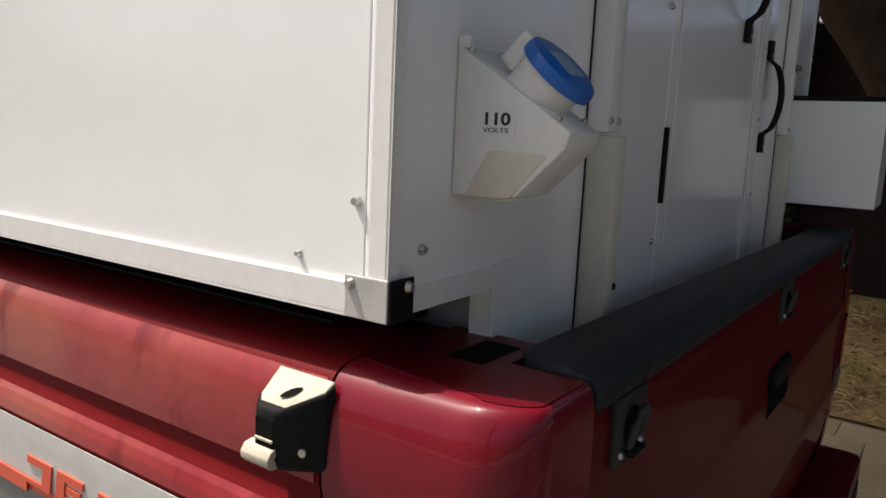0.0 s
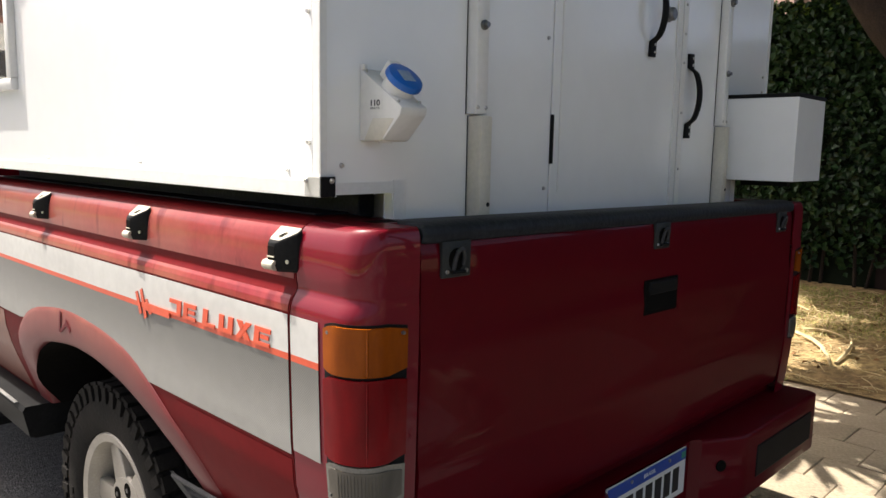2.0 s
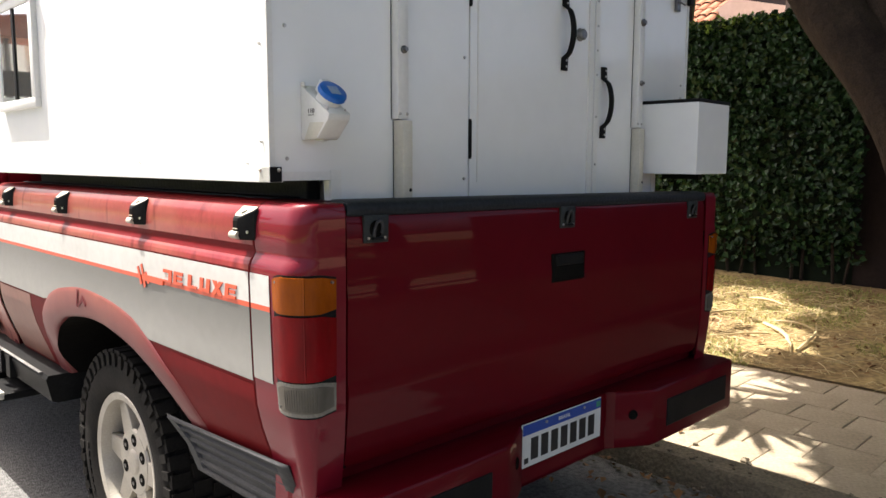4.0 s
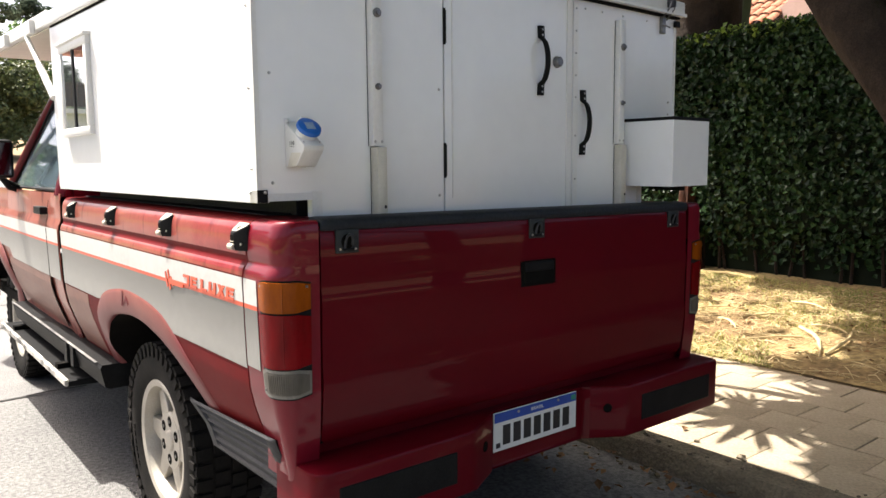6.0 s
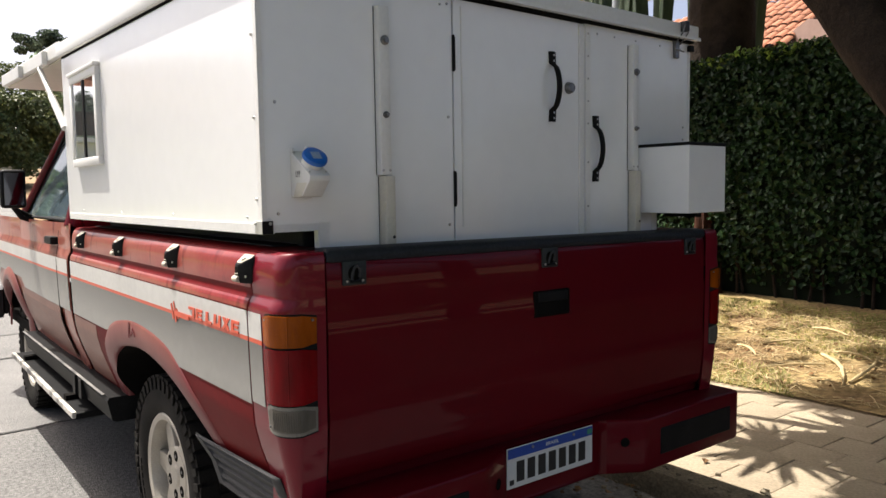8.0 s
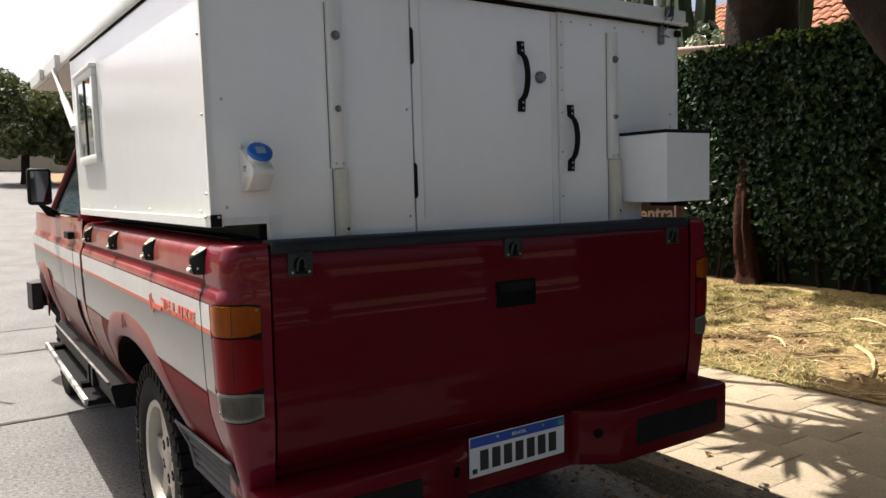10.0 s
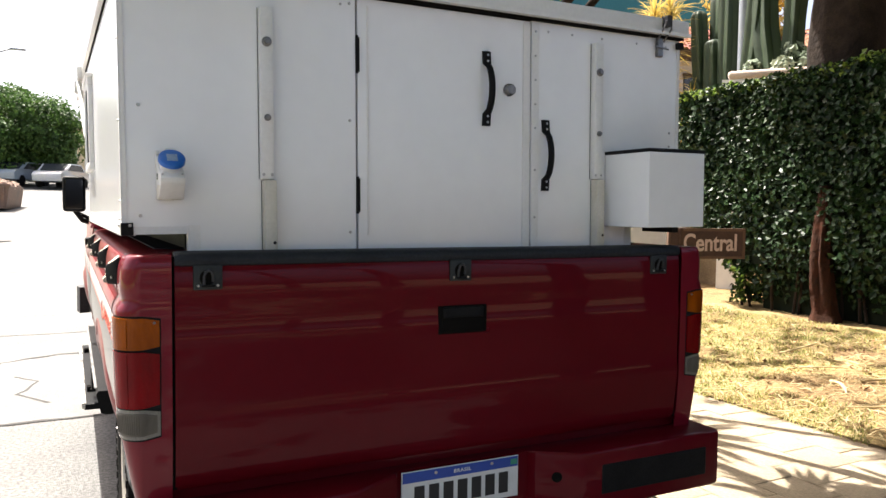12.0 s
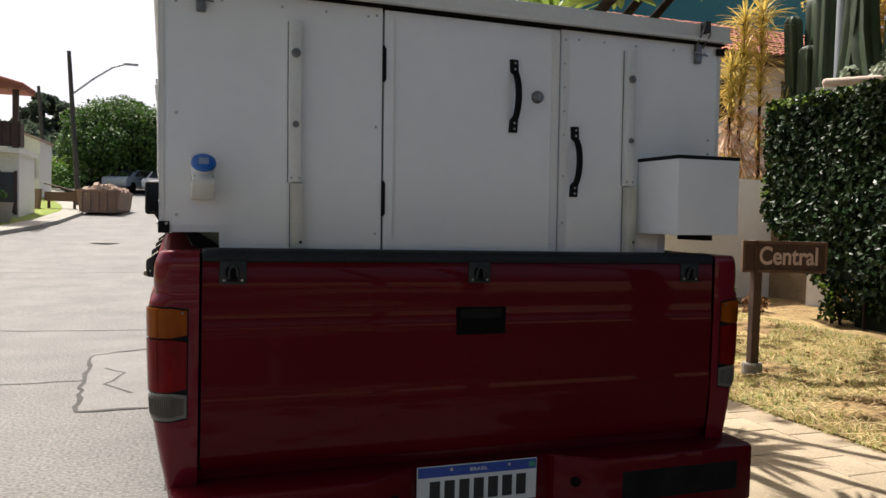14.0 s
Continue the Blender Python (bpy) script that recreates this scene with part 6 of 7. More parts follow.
def hedge_points(n, face):
    u, v2, d = RNG.uniform(0, 1, n), RNG.uniform(0, 1, n), RNG.uniform(0, 0.17, n)
    if face == "front":
        y = HY0 + (HY1 - HY0) * u
        z = 0.30 + (HZ - 0.30) * v2 ** 0.62
        d = d + 0.30 * np.clip((1.15 - z) / 0.85, 0, 1) ** 1.5
        bulge = np.array([0.07 * noise.noise((a * 1.6, b * 1.6, 0)) for a, b in zip(y, z)])
        kept = y < hedge_end(z) + 0.06 * np.sin(9 * z)
        return np.stack([HX0 + d + bulge, y, z], 1)[kept], np.tile([-1.0, 0, 0.45], (kept.sum(), 1))
    if face == "end":
        x = HX0 + (HX1 - HX0) * u
        z = 0.30 + (HZ - 0.30) * v2
        bulge = np.array([0.10 * noise.noise((a * 1.9, b * 1.9, 4)) for a, b in zip(x, z)])
        return np.stack([x, hedge_end(z) - d + bulge, z], 1), np.tile([0, 1.0, 0.45], (n, 1))
    x = HX0 + (HX1 - HX0) * u
    y = HY0 + (HY1 - HY0) * v2
    bulge = np.array([0.11 * noise.noise((a * 3.1, b * 3.1, 9)) + 0.06 * noise.noise((a * 9, b * 9, 2)) for a, b in zip(x, y)])
    return np.stack([x, y, HZ - d * 0.6 + bulge], 1), np.tile([-0.2, 0.1, 1.0], (n, 1))


cf, nf = hedge_points(18000, "front")
ce, ne = hedge_points(2600, "end")
ct, nt = hedge_points(4300, "top")
leaf_mesh("leaves", np.concatenate([cf, ce]), np.concatenate([nf, ne]), 0.072, HEDGE_LEAF, RNG, parent=hedge)
# brighter leaves along top and end: sunlight put into their colour
cy, ny = hedge_points(900, "end")
leaf_mesh("young_leaves", np.concatenate([ct, cy]), np.concatenate([nt, ny]), 0.062, LEAF_BRIGHT, RNG, parent=hedge)
for k in range(17):
    y = HY0 + 0.15 + (HY1 - HY0 - 1.2) * k / 16 + rs.uniform(-0.12, 0.12)
    part("stem", rod((HX0 + 0.30, y, 0.1), (HX0 + 0.22 + rs.uniform(-.05, .1), y + rs.uniform(-.2, .2), 1.0), 0.02, 0.012, 6), BARK, hedge)

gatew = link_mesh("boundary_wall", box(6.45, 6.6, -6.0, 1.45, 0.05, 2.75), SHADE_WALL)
tagged(gatew, "boundary wall with deep shade put into its near-black colour", "wall", kind="structure")


def trunk(points, radii, material, name, owner, bumps=0.10, seg=18):
    pts = [Vector(p) for p in points]
    rows = []
    fine = []
    for i in range(len(pts) - 1):
        for k in range(6):
            f = k / 6
            fine.append((pts[i].lerp(pts[i + 1], f), radii[i] + (radii[i + 1] - radii[i]) * f))
    fine.append((pts[-1], radii[-1]))
    for p, r in fine:
        row = []
        for k in range(seg):
            a = 2 * math.pi * k / seg
            q = r * (1 + bumps * noise.noise((math.cos(a) * 2.2, math.sin(a) * 2.2, p.z * 1.3)) + bumps * 0.6 * noise.noise((math.cos(a) * 7, math.sin(a) * 7, p.z * 2.5)))
            row.append(p + Vector((q * math.cos(a), q * math.sin(a), 0)))
        rows.append(row)
    return part(name, grid(rows, close=True), material, owner, "", 70)


def crown(owner, centre, radii, n, size, material, clumps=26, seed=1, name="crown"):
    """A crown of many leaves in uneven clumps with gaps between them."""
    rng = np.random.default_rng(seed)
    c = np.array(centre)
    k = rng.normal(0, 1, (clumps, 3))
    k /= np.linalg.norm(k, axis=1)[:, None]
    k = c + k * np.array(radii) * rng.uniform(0.45, 1.0, (clumps, 1))
    which = rng.integers(0, clumps, n)
    off = rng.normal(0, 1, (n, 3))
    off /= np.linalg.norm(off, axis=1)[:, None]
    rad = np.mean(radii) * rng.uniform(0.25, 0.42, (clumps, 1))[which] * rng.uniform(0.5, 1.0, (n, 1)) ** 0.5
    pts = k[which] + off * rad * np.array([1, 1, 0.75])
    return leaf_mesh(name, pts, off + np.array([0, 0, 0.5]), size, material, rng, parent=owner, spread=0.5)


tree_a = thing("tree", "thick dark tree trunk rising from the hedge, reddish foot", "tree", "trees by the hedge")
trunk([(6.20, 3.80, 0.05), (6.20, 3.82, 0.35), (6.16, 3.84, 0.9), (6.26, 3.90, 1.75)], [0.24, 0.13, 0.105, 0.07], BARK_RED, "trunk_base", tree_a, 0.35, 24)
trunk([(6.42, 3.95, 0.6), (6.60, 4.06, 1.6), (6.74, 4.06, 2.9), (6.72, 3.98, 5.5), (6.6, 3.8, 7.5)], [0.16, 0.28, 0.40, 0.38, 0.2], BARK, "trunk", tree_a, 0.16, 22)
trunk([(6.75, 4.0, 5.2), (5.8, 3.2, 6.6), (5.0, 2.6, 7.4)], [0.15, 0.10, 0.05], BARK, "limb", tree_a)
# crown pieces out of view, set so their shade falls on the hedge
crown(tree_a, (5.5, 5.0, 7.2), (1.1, 2.6, 0.5), 6500, 0.22, TREE_LEAF, 20, 15, "overhanging_crown")
trunk([(6.75, 4.0, 5.4), (6.0, 4.6, 6.6), (5.4, 5.2, 7.2)], [0.12, 0.08, 0.04], BARK, "limb", tree_a)
crown(tree_a, (5.0, 4.5, 6.3), (1.0, 1.8, 0.3), 6000, 0.18, TREE_LEAF, 40, 19, "overhanging_crown")
crown(tree_a, (7.2, 2.4, 8.2), (3.0, 2.4, 1.5), 5200, 0.20, TREE_LEAF, 34, 11)
tree_b = thing("tree", "leaning dark tree trunk with rough bark beside the lawn", "tree", "trees by the hedge")
trunk([(3.36, -1.05, 0.05), (3.30, -0.80, 0.35), (3.29, -0.44, 1.0), (3.29, -0.03, 1.75), (3.29, 0.52, 2.6), (3.29, 1.28, 3.6), (3.4, 1.9, 5.0), (3.6, 2.0, 6.6)], [0.46, 0.34, 0.27, 0.235, 0.225, 0.21, 0.18, 0.10], BARK, "trunk", tree_b, 0.16, 24)
trunk([(3.26, -0.25, 1.35), (3.34, -0.02, 2.1), (3.40, 0.22, 3.0), (3.5, 0.20, 4.4), (3.7, -0.5, 5.8)], [0.24, 0.20, 0.18, 0.14, 0.08], BARK, "limb", tree_b, 0.16, 20)
crown(tree_b, (5.3, 0.2, 6.6), (2.6, 2.3, 1.6), 5200, 0.20, TREE_LEAF, 34, 12)
# crown pieces out of view, added to shade pavement, lawn and the ground behind
crown(tree_b, (2.2, -0.35, 7.3), (4.2, 2.7, 0.6), 14000, 0.26, TREE_LEAF, 110, 14, "overhanging_crown")
trunk([(3.4, 1.9, 5.0), (2.8, 1.6, 6.4), (1.6, 0.6, 7.2)], [0.12, 0.08, 0.04], BARK, "limb", tree_b)
crown(tree_b, (2.4, 2.35, 7.2), (3.1, 1.3, 0.5), 8500, 0.26, TREE_LEAF, 60, 16, "overhanging_crown")
crown(tree_b, (3.4, 6.6, 7.0), (2.2, 2.6, 0.5), 200, 0.24, TREE_LEAF, 40, 18, "light_crown")
crown(tree_b, (3.7, 3.75, 7.0), (1.5, 0.4, 0.3), 450, 0.22, TREE_LEAF, 30, 22, "overhanging_crown")
crown(tree_b, (4.0, 3.2, 7.0), (2.2, 1.1, 0.5), 4200, 0.26, TREE_LEAF, 40, 17, "overhanging_crown")
for k, along in enumerate((-1.1, -0.2, 0.7, 1.6)):
    crown(tree_b, (1.43 + 0.894 * along, (2.52 if k < 3 else 2.24) + 0.447 * along, 6.0), (0.80, 0.84, 0.25), 3600 if k < 3 else 700, 0.17, TREE_LEAF, 34, 60 + k, "overhanging_crown")
trunk([(3.4, 1.9, 5.0), (2.9, 2.2, 5.6), (1.4, 1.9, 6.0)], [0.10, 0.07, 0.03], BARK, "limb", tree_b)


# ---- palm whose crown throws its shadow on the pavement ----
def blade(base, way, L, w, droop, material_rows, bm, n=5):
    """A long pointed leaf that bends down along its way."""
    way = Vector(way).normalized()
    sidev = way.cross(Vector((0, 0, 1)))
    sidev = sidev.normalized() if sidev.length > 0.05 else Vector((1, 0, 0))
    rows = []
    for k in range(n + 1):
        f = k / n
        p = Vector(base) + way * L * f + Vector((0, 0, -droop * L * f * f))
        ww = w * (0.5 + 1.2 * f) * (1 - f) ** 0.6 + 0.0008
        rows.append([p - sidev * ww, p + Vector((0, 0, -0.25 * ww)), p + sidev * ww])
    return grid(rows, bm)


def rosette(owner, centre, n, L, w, material, seed, lift=0.2, droop=0.25, name="leaf_rosette", rise_of=1.0):
    rng2 = random.Random(seed)
    bm = bmesh.new()
    for k in range(n):
        an = 2.399 * k + rng2.uniform(-.2, .2)
        el = rng2.uniform(-0.35, 1.25) * rise_of + lift
        d = (math.cos(an) * math.cos(el), math.sin(an) * math.cos(el), math.sin(el))
        blade(centre, d, L * rng2.uniform(0.75, 1.15), w * rng2.uniform(0.8, 1.2), droop * rng2.uniform(0.5, 1.3), None, bm, 4)
    return part(name, bm, material, owner, "", 60)


SPOT = Vector((1.99, 0.275, WALK_Z))
head = SPOT - SUN_WAY * (2.66 / -SUN_WAY.z)
palm = thing("yucca_palm", "leaning yucca with a spiky yellow-green leaf rosette", "palm")
trunk([(1.55, 5.2, 0.08), (1.52, 4.4, 1.2), (1.50, 2.9, 2.35), (head.x, head.y, head.z)], [0.09, 0.07, 0.055, 0.045], BARK, "stem", palm, 0.15, 10)
rosette(palm, head, 42, 0.50, 0.034, PALM_GREEN, 3, lift=-0.05, droop=0.05, rise_of=0.35)
rosette(palm, head, 90, 0.25, 0.040, PALM_GREEN, 13, lift=0.0, droop=0.05, rise_of=0.7)
for k, (x, y, up) in enumerate(((2.16, 1.42, 2.75), (2.60, 0.02, 3.1), (3.25, 0.45, 3.3))):
    top = Vector((x, y, WALK_Z)) - SUN_WAY * (up / -SUN_WAY.z)
    trunk([(1.51, 3.6 - 0.15 * k, 1.80 + 0.1 * k), ((1.5 + top.x) / 2, (3.6 + top.y) / 2, 2.45), (top.x, top.y, top.z)], [0.05, 0.045, 0.035], BARK, "stem", palm, 0.15, 8)
    rosette(palm, top, 58, 0.62 if k == 0 else 0.50, 0.036, PALM_GREEN, 5 + k, lift=-0.35, droop=0.05)
    rosette(palm, top, 50, 0.30, 0.042, PALM_GREEN, 15 + k, lift=-0.1, droop=0.05)

# ---- sign on the lawn ----
sign = thing("name_sign", "dark wooden sign with pale lettering on a post", "sign", at=None)
SX, SY = 3.80, 3.02
sz = lawn_z(SX, SY)
part("post", box(SX - 0.042, SX + 0.042, SY - 0.03, SY + 0.03, sz, sz + 1.16, 0.005), SIGN_WOOD, sign)
part("post_footing", moved(lathe([(0.085, -0.03), (0.085, 0.08), (0.078, 0.095), (0.001, 0.095)], 16, axis="Z"), Matrix.Translation((SX, SY, sz))), CONCRETE, sign, "pale concrete footing")
SM = Matrix.Translation((SX + 0.24, SY - 0.02, sz + 1.02)) @ Matrix.Rotation(radians(-17), 4, "Z")
board = part("board", moved(box(-0.365, 0.365, -0.075, -0.045, -0.130, 0.130, 0.004), SM), SIGN_WOOD, sign)
frm = bmesh.new()
for q in ((-0.372, 0.372, 0.112, 0.137), (-0.372, 0.372, -0.137, -0.112), (-0.372, -0.350, -0.1118, 0.1118), (0.350, 0.372, -0.1118, 0.1118)):
    box(q[0], q[1], -0.082, -0.043, q[2], q[3], 0.002, bm=frm)
part("board_frame", moved(frm, SM), SIGN_FRAME, board)
words("Central", 0.215, SM @ Matrix.Translation((0.035, -0.0765, 0.002)) @ Euler((radians(90), 0, 0)).to_matrix().to_4x4() @ Matrix.Diagonal((0.80, 1.0, 1.0, 1.0)), SIGN_TEXT, "lettering", 0.002, sign, bold=0.004)

# ---- garden wall, coping, planting and houses behind the hedge ----
gwall = link_mesh("garden_wall", box(5.2, 14.0, 7.7, 7.9, 0.0, 2.15), GARDEN_WHITE)
tagged(gwall, "white rendered garden wall", "wall", kind="structure")
step = link_mesh("doorstep", box(5.6, 7.0, 7.2, 7.7, 0.1, 0.28, 0.01), SIGN_FRAME)
tagged(step, "brown step before the garden wall", "step", kind="structure")
cop = link_mesh("coping_wall", box(7.35, 7.6, -3.0, 6.72, 0.0, 3.44), GARDEN_WHITE)
tagged(cop, "white rendered wall behind the hedge under a pale coping", "wall", kind="structure")
for k in range(8):
    y0 = -2.95 + 1.2 * k
    c = part("coping_stone", box(7.30, 7.66, y0, y0 + 1.19, 3.4405, 3.56, 0.05, 3), CAP_STONE, cop, "", 60)


cop.matrix_basis = Matrix.Translation((7.45, 6.72, 0)) @ Matrix.Rotation(radians(41), 4, "Z") @ Matrix.Translation((-7.45, -6.72, 0))


def bush(name, label, category, x, y, z, n, r, material, seed, size=0.05):
    t = thing(name, label, category)
    crown(t, (x, y, z + r * 0.7), (r, r, r * 0.7), n, size, material, 10, seed, "leaves")
    rodb = rod((x, y, z - 0.1), (x, y, z + r * 0.7), 0.02, 0.01, 6)
    part("stem", rodb, BARK, t)
    return t


bush("flower_bush", "low bush with pale and yellow leaves beside the step", "bush", 5.9, 6.55, 0.2, 260, 0.26, LEAF_BRIGHT, 31, 0.07)
bush("flower_bush", "low bush with reddish leaves beside the hedge", "bush", 6.15, 6.3, 0.2, 160, 0.22, DRY_LEAF, 32, 0.07)


def dracaena(x, y, z0, z1, label, seed):
    """A tall stem clothed in long arching leaves: dry and pale below, golden above."""
    t = thing("dracaena", label, "palm", "golden dracaenas")
    rng2 = random.Random(seed)
    tip = (x + rng2.uniform(-.08, .08), y + rng2.uniform(-.1, .1), z1)
    trunk([(x, y, 0.0), (x + 0.02, y, z0), ((x + tip[0]) / 2, y, (z0 + z1) / 2), tip], [0.035, 0.032, 0.026, 0.018], BARK, "stem", t, 0.1, 8)
    levels = int((z1 - z0) / 0.24)
    for k in range(levels + 1):
        f = k / levels
        c = (x + (tip[0] - x) * f, y + (tip[1] - y) * f, z0 + (z1 - z0) * f)
        young = f > 0.55 + rng2.uniform(-.15, .15)
        rosette(t, c, 74 if young else 60, (0.40 + 0.16 * f) * rng2.uniform(0.9, 1.1), 0.0135, PALM_GOLD if young or k % 3 == 0 else PALM_PINK, seed * 7 + k, lift=0.35 if young else -0.1, droop=0.40 if young else 0.75)
    return t


dracaena(7.40, 8.30, 1.5, 4.75, "tall golden-leaved dracaena in full sun", 41)
dracaena(7.86, 8.36, 1.4, 4.95, "tall golden-leaved dracaena with dry lower leaves", 51)
dracaena(7.16, 8.22, 1.0, 3.9, "golden-leaved dracaena by the wall", 91)
dracaena(8.05, 8.05, 1.6, 3.3, "pale pinkish dry-leaved dracaena", 61)


def smoothed3(pts):
    """Points along a bent column with the girth at each, rounded off at the top."""
    ps = [Vector(p) for p in pts]
    whole = sum((b - a).length for a, b in zip(ps, ps[1:]))
    out, gone = [], 0.0
    for a, b in zip(ps, ps[1:]):
        L = (b - a).length
        for k in range(8):
            left = whole - gone - L * k / 8
            out.append((a.lerp(b, k / 8), 1.0 if left > 0.16 else math.sqrt(max(0.02, 1 - (1 - left / 0.16) ** 2))))
        gone += L
    for left in (0.10, 0.05, 0.02, 0.0):
        d = (ps[-1] - ps[-2]).normalized()
        out.append((ps[-1] - d * left, math.sqrt(max(0.004, 1 - (1 - left / 0.16) ** 2))))
    return [q for q in out if q[1] > 0.99] + sorted([q for q in out if q[1] <= 0.99], key=lambda q: -q[1])


def column_cactus(columns, r=0.14):
    """Several ribbed columns from one foot, each through its own bent line."""
    t = thing("column_cactus", "dark green ribbed column cactus", "cactus", "column cacti")
    for n, pts in enumerate(columns):
        rows = []
        rr = r * (1.0 + 0.12 * math.sin(2.3 * n))
        for p, end in smoothed3(pts):
            g = rr * end * (1 + 0.10 * noise.noise((p.x * 3, p.y * 3, p.z * 2.4)))
            rows.append([p + Vector((g * (1 + 0.20 * math.cos(5 * a)) * math.cos(a), g * (1 + 0.20 * math.cos(5 * a)) * math.sin(a), 0)) for a in (2 * math.pi * k / 30 for k in range(30))])
        part("column", grid(rows, close=True), CACTUS, t, "", 40)
    return t


def upright(x, y, dx, dy, z1, kink=0.25):
    """A column that swings out from its foot and then climbs."""
    return [(x, y, 2.15), (x + dx * kink, y + dy * kink, 2.9), (x + dx * 0.8, y + dy * 0.8, 3.5), (x + dx, y + dy, z1)]


column_cactus([upright(8.25, 7.45, 0.0, -0.03, 5.4), upright(8.2, 7.5, 0.0, 0.20, 4.35), upright(8.22, 7.48, -0.05, 0.56, 4.9), upright(8.15, 7.5, 0.0, 0.52, 3.75, 0.9), upright(8.35, 7.5, 0.1, 0.34, 5.2)])
column_cactus([[(8.2, 6.92, 2.15), (8.2, 6.88, 3.6), (8.2, 6.80, 4.3), (8.2, 6.72, 5.2)], [(8.22, 6.5, 2.15), (8.22, 6.52, 3.6), (8.22, 6.64, 4.3), (8.24, 6.70, 5.0)], [(8.4, 6.3, 2.15), (8.4, 6.28, 4.0), (8.4, 6.2, 5.3)]], 0.16)
column_cactus([upright(9.1, 5.4, 0.0, 0.2, 5.0), upright(9.1, 5.4, 0.1, -0.25, 4.6), upright(9.15, 5.4, 0.0, 0.5, 4.2)], 0.16)
column_cactus([upright(9.8, 6.4, 0.0, 0.2, 5.2), upright(9.8, 6.4, 0.1, -0.3, 4.9)], 0.16)
agave = thing("pale_succulent", "pale grey-green bushy succulent above the wall", "succulent")
crown(agave, (8.3, 6.3, 3.65), (0.45, 0.6, 0.5), 900, 0.10, CACTUS_SPINE, 14, 81, "leaves")
raised = link_mesh("raised_bed", box(7.61, 12.5, -3.0, 7.69, 0.0, 2.2), SOIL)
tagged(raised, "earth of the raised garden behind the wall", "garden bed", kind="structure")
gp = thing("steel_post", "grey steel post rising from the garden", "post")
part("shaft", rod((8.2, 7.06, 2.2), (8.2, 7.06, 8.0), 0.085, seg=16), POST_GREY, gp, "", 40)
part("base_plate", box(8.07, 8.33, 6.93, 7.19, 2.2, 2.22), POST_GREY, gp)


def tiled_roof(owner, corner, along, up, rows, cols, material, tile=(0.24, 0.36)):
    """Rows of barrel tiles, each its own piece; along runs the eave, up climbs the slope."""
    along, up = Vector(along).normalized(), Vector(up).normalized()
    nrm = along.cross(up).normalized()
    if nrm.z < 0:
        nrm = -nrm
    prof = []
    for k in range(6):
        a = math.pi * k / 5
        prof.append((tile[0] * 0.5 * (1 - math.cos(a)) , 0.07 * math.sin(a)))
    bm = bmesh.new()
    lo = [bm.verts.new(along * u + nrm * h) for u, h in prof]
    hi = [bm.verts.new(along * (u * 0.9 + tile[0] * 0.05) + up * (tile[1] * 1.12) + nrm * (h * 0.9 - 0.02)) for u, h in prof]
    for k in range(5):
        bm.faces.new((lo[k], lo[k + 1], hi[k + 1], hi[k]))
    me = bpy.data.meshes.new("roof_tile")
    bm.to_mesh(me)
    bm.free()
    me.materials.append(material)
    me.shade_smooth()
    big = bmesh.new()
    rng2 = random.Random(rows * 31 + cols)
    count = 0
    for r in range(rows):
        for c in range(cols):
            p = Vector(corner) + along * (tile[0] * c) + up * (tile[1] * r) + nrm * (0.012 * r % 0.02 + rng2.uniform(0, 0.012))
            if count < 280:
                o = new("roof_tile", me)
                o.parent = owner
                o.matrix_basis = Matrix.Translation(p)
                count += 1
            else:
                b2 = bmesh.new()
                b2.from_mesh(me)
                bmesh.ops.translate(b2, vec=p, verts=b2.verts)
                me2 = bpy.data.meshes.new("t")
                b2.to_mesh(me2)
                b2.free()
                big.from_mesh(me2)
                bpy.data.meshes.remove(me2)
    rest = part("roof_tiles_far", big, material, owner, "", 60)
    tagged(rest, kind="stuff")


def far_house(name, label, x0, x1, y0, y1, eave, ridge, wall, tile_mat):
    h = thing(name, label, "house")
    part("wall", box(x0, x1, y0, y1, 0.0, eave), wall, h)
    slope = Vector(((x1 - x0) / 2, 0, ridge - eave))
    part("roof", prism([(x0 - 0.55, eave - 0.12), ((x0 + x1) / 2, ridge - 0.05), (x1 + 0.55, eave - 0.12), (x1 + 0.5, eave - 0.3), (x0 - 0.5, eave - 0.3)], "Y", y0 - 0.5, y1 + 0.5), DARK_WOOD, h)
    rows = int(slope.length / 0.36) + 2
    cols = int((y1 - y0 + 1.0) / 0.24)
    tiled_roof(h, (x0 - 0.55, y0 - 0.5, eave - 0.10), (0, 1, 0), slope, rows, cols, tile_mat)
    for y in np.arange(y0 + 1.0, y1 - 1.0, 2.4):
        wnd = part("window", box(x0 - 0.02, x0 + 0.05, y, y + 1.1, eave - 1.9, eave - 0.7), WINDOW_DARK, h)
        fr2 = box(x0 - 0.05, x0 - 0.021, y - 0.08, y + 1.18, eave - 0.7, eave - 0.62)
        box(x0 - 0.05, x0 - 0.021, y - 0.08, y + 1.18, eave - 1.98, eave - 1.9, bm=fr2)
        part("window_frame", fr2, DARK_WOOD, wnd)
    return h


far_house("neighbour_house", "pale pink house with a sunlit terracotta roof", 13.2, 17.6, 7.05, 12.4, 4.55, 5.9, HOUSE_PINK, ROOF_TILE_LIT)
annex = thing("house_annex", "pale pink gabled annex beside the house", "house")
part("wall", prism([(3.6, 0.0), (7.0, 0.0), (7.0, 4.55), (6.3, 4.95), (3.6, 4.2)], "X", 13.0, 16.0), HOUSE_PINK, annex)
part("wall_post", box(12.9, 12.98, 5.0, 5.14, 2.2, 4.8), DARK_WOOD, annex)
wh = thing("neighbour_house", "white house with a dark red tiled roof", "house")
part("wall", box(10.9, 18.5, 15.6, 22.0, 0.0, 6.2), HOUSE_WHITE, wh)
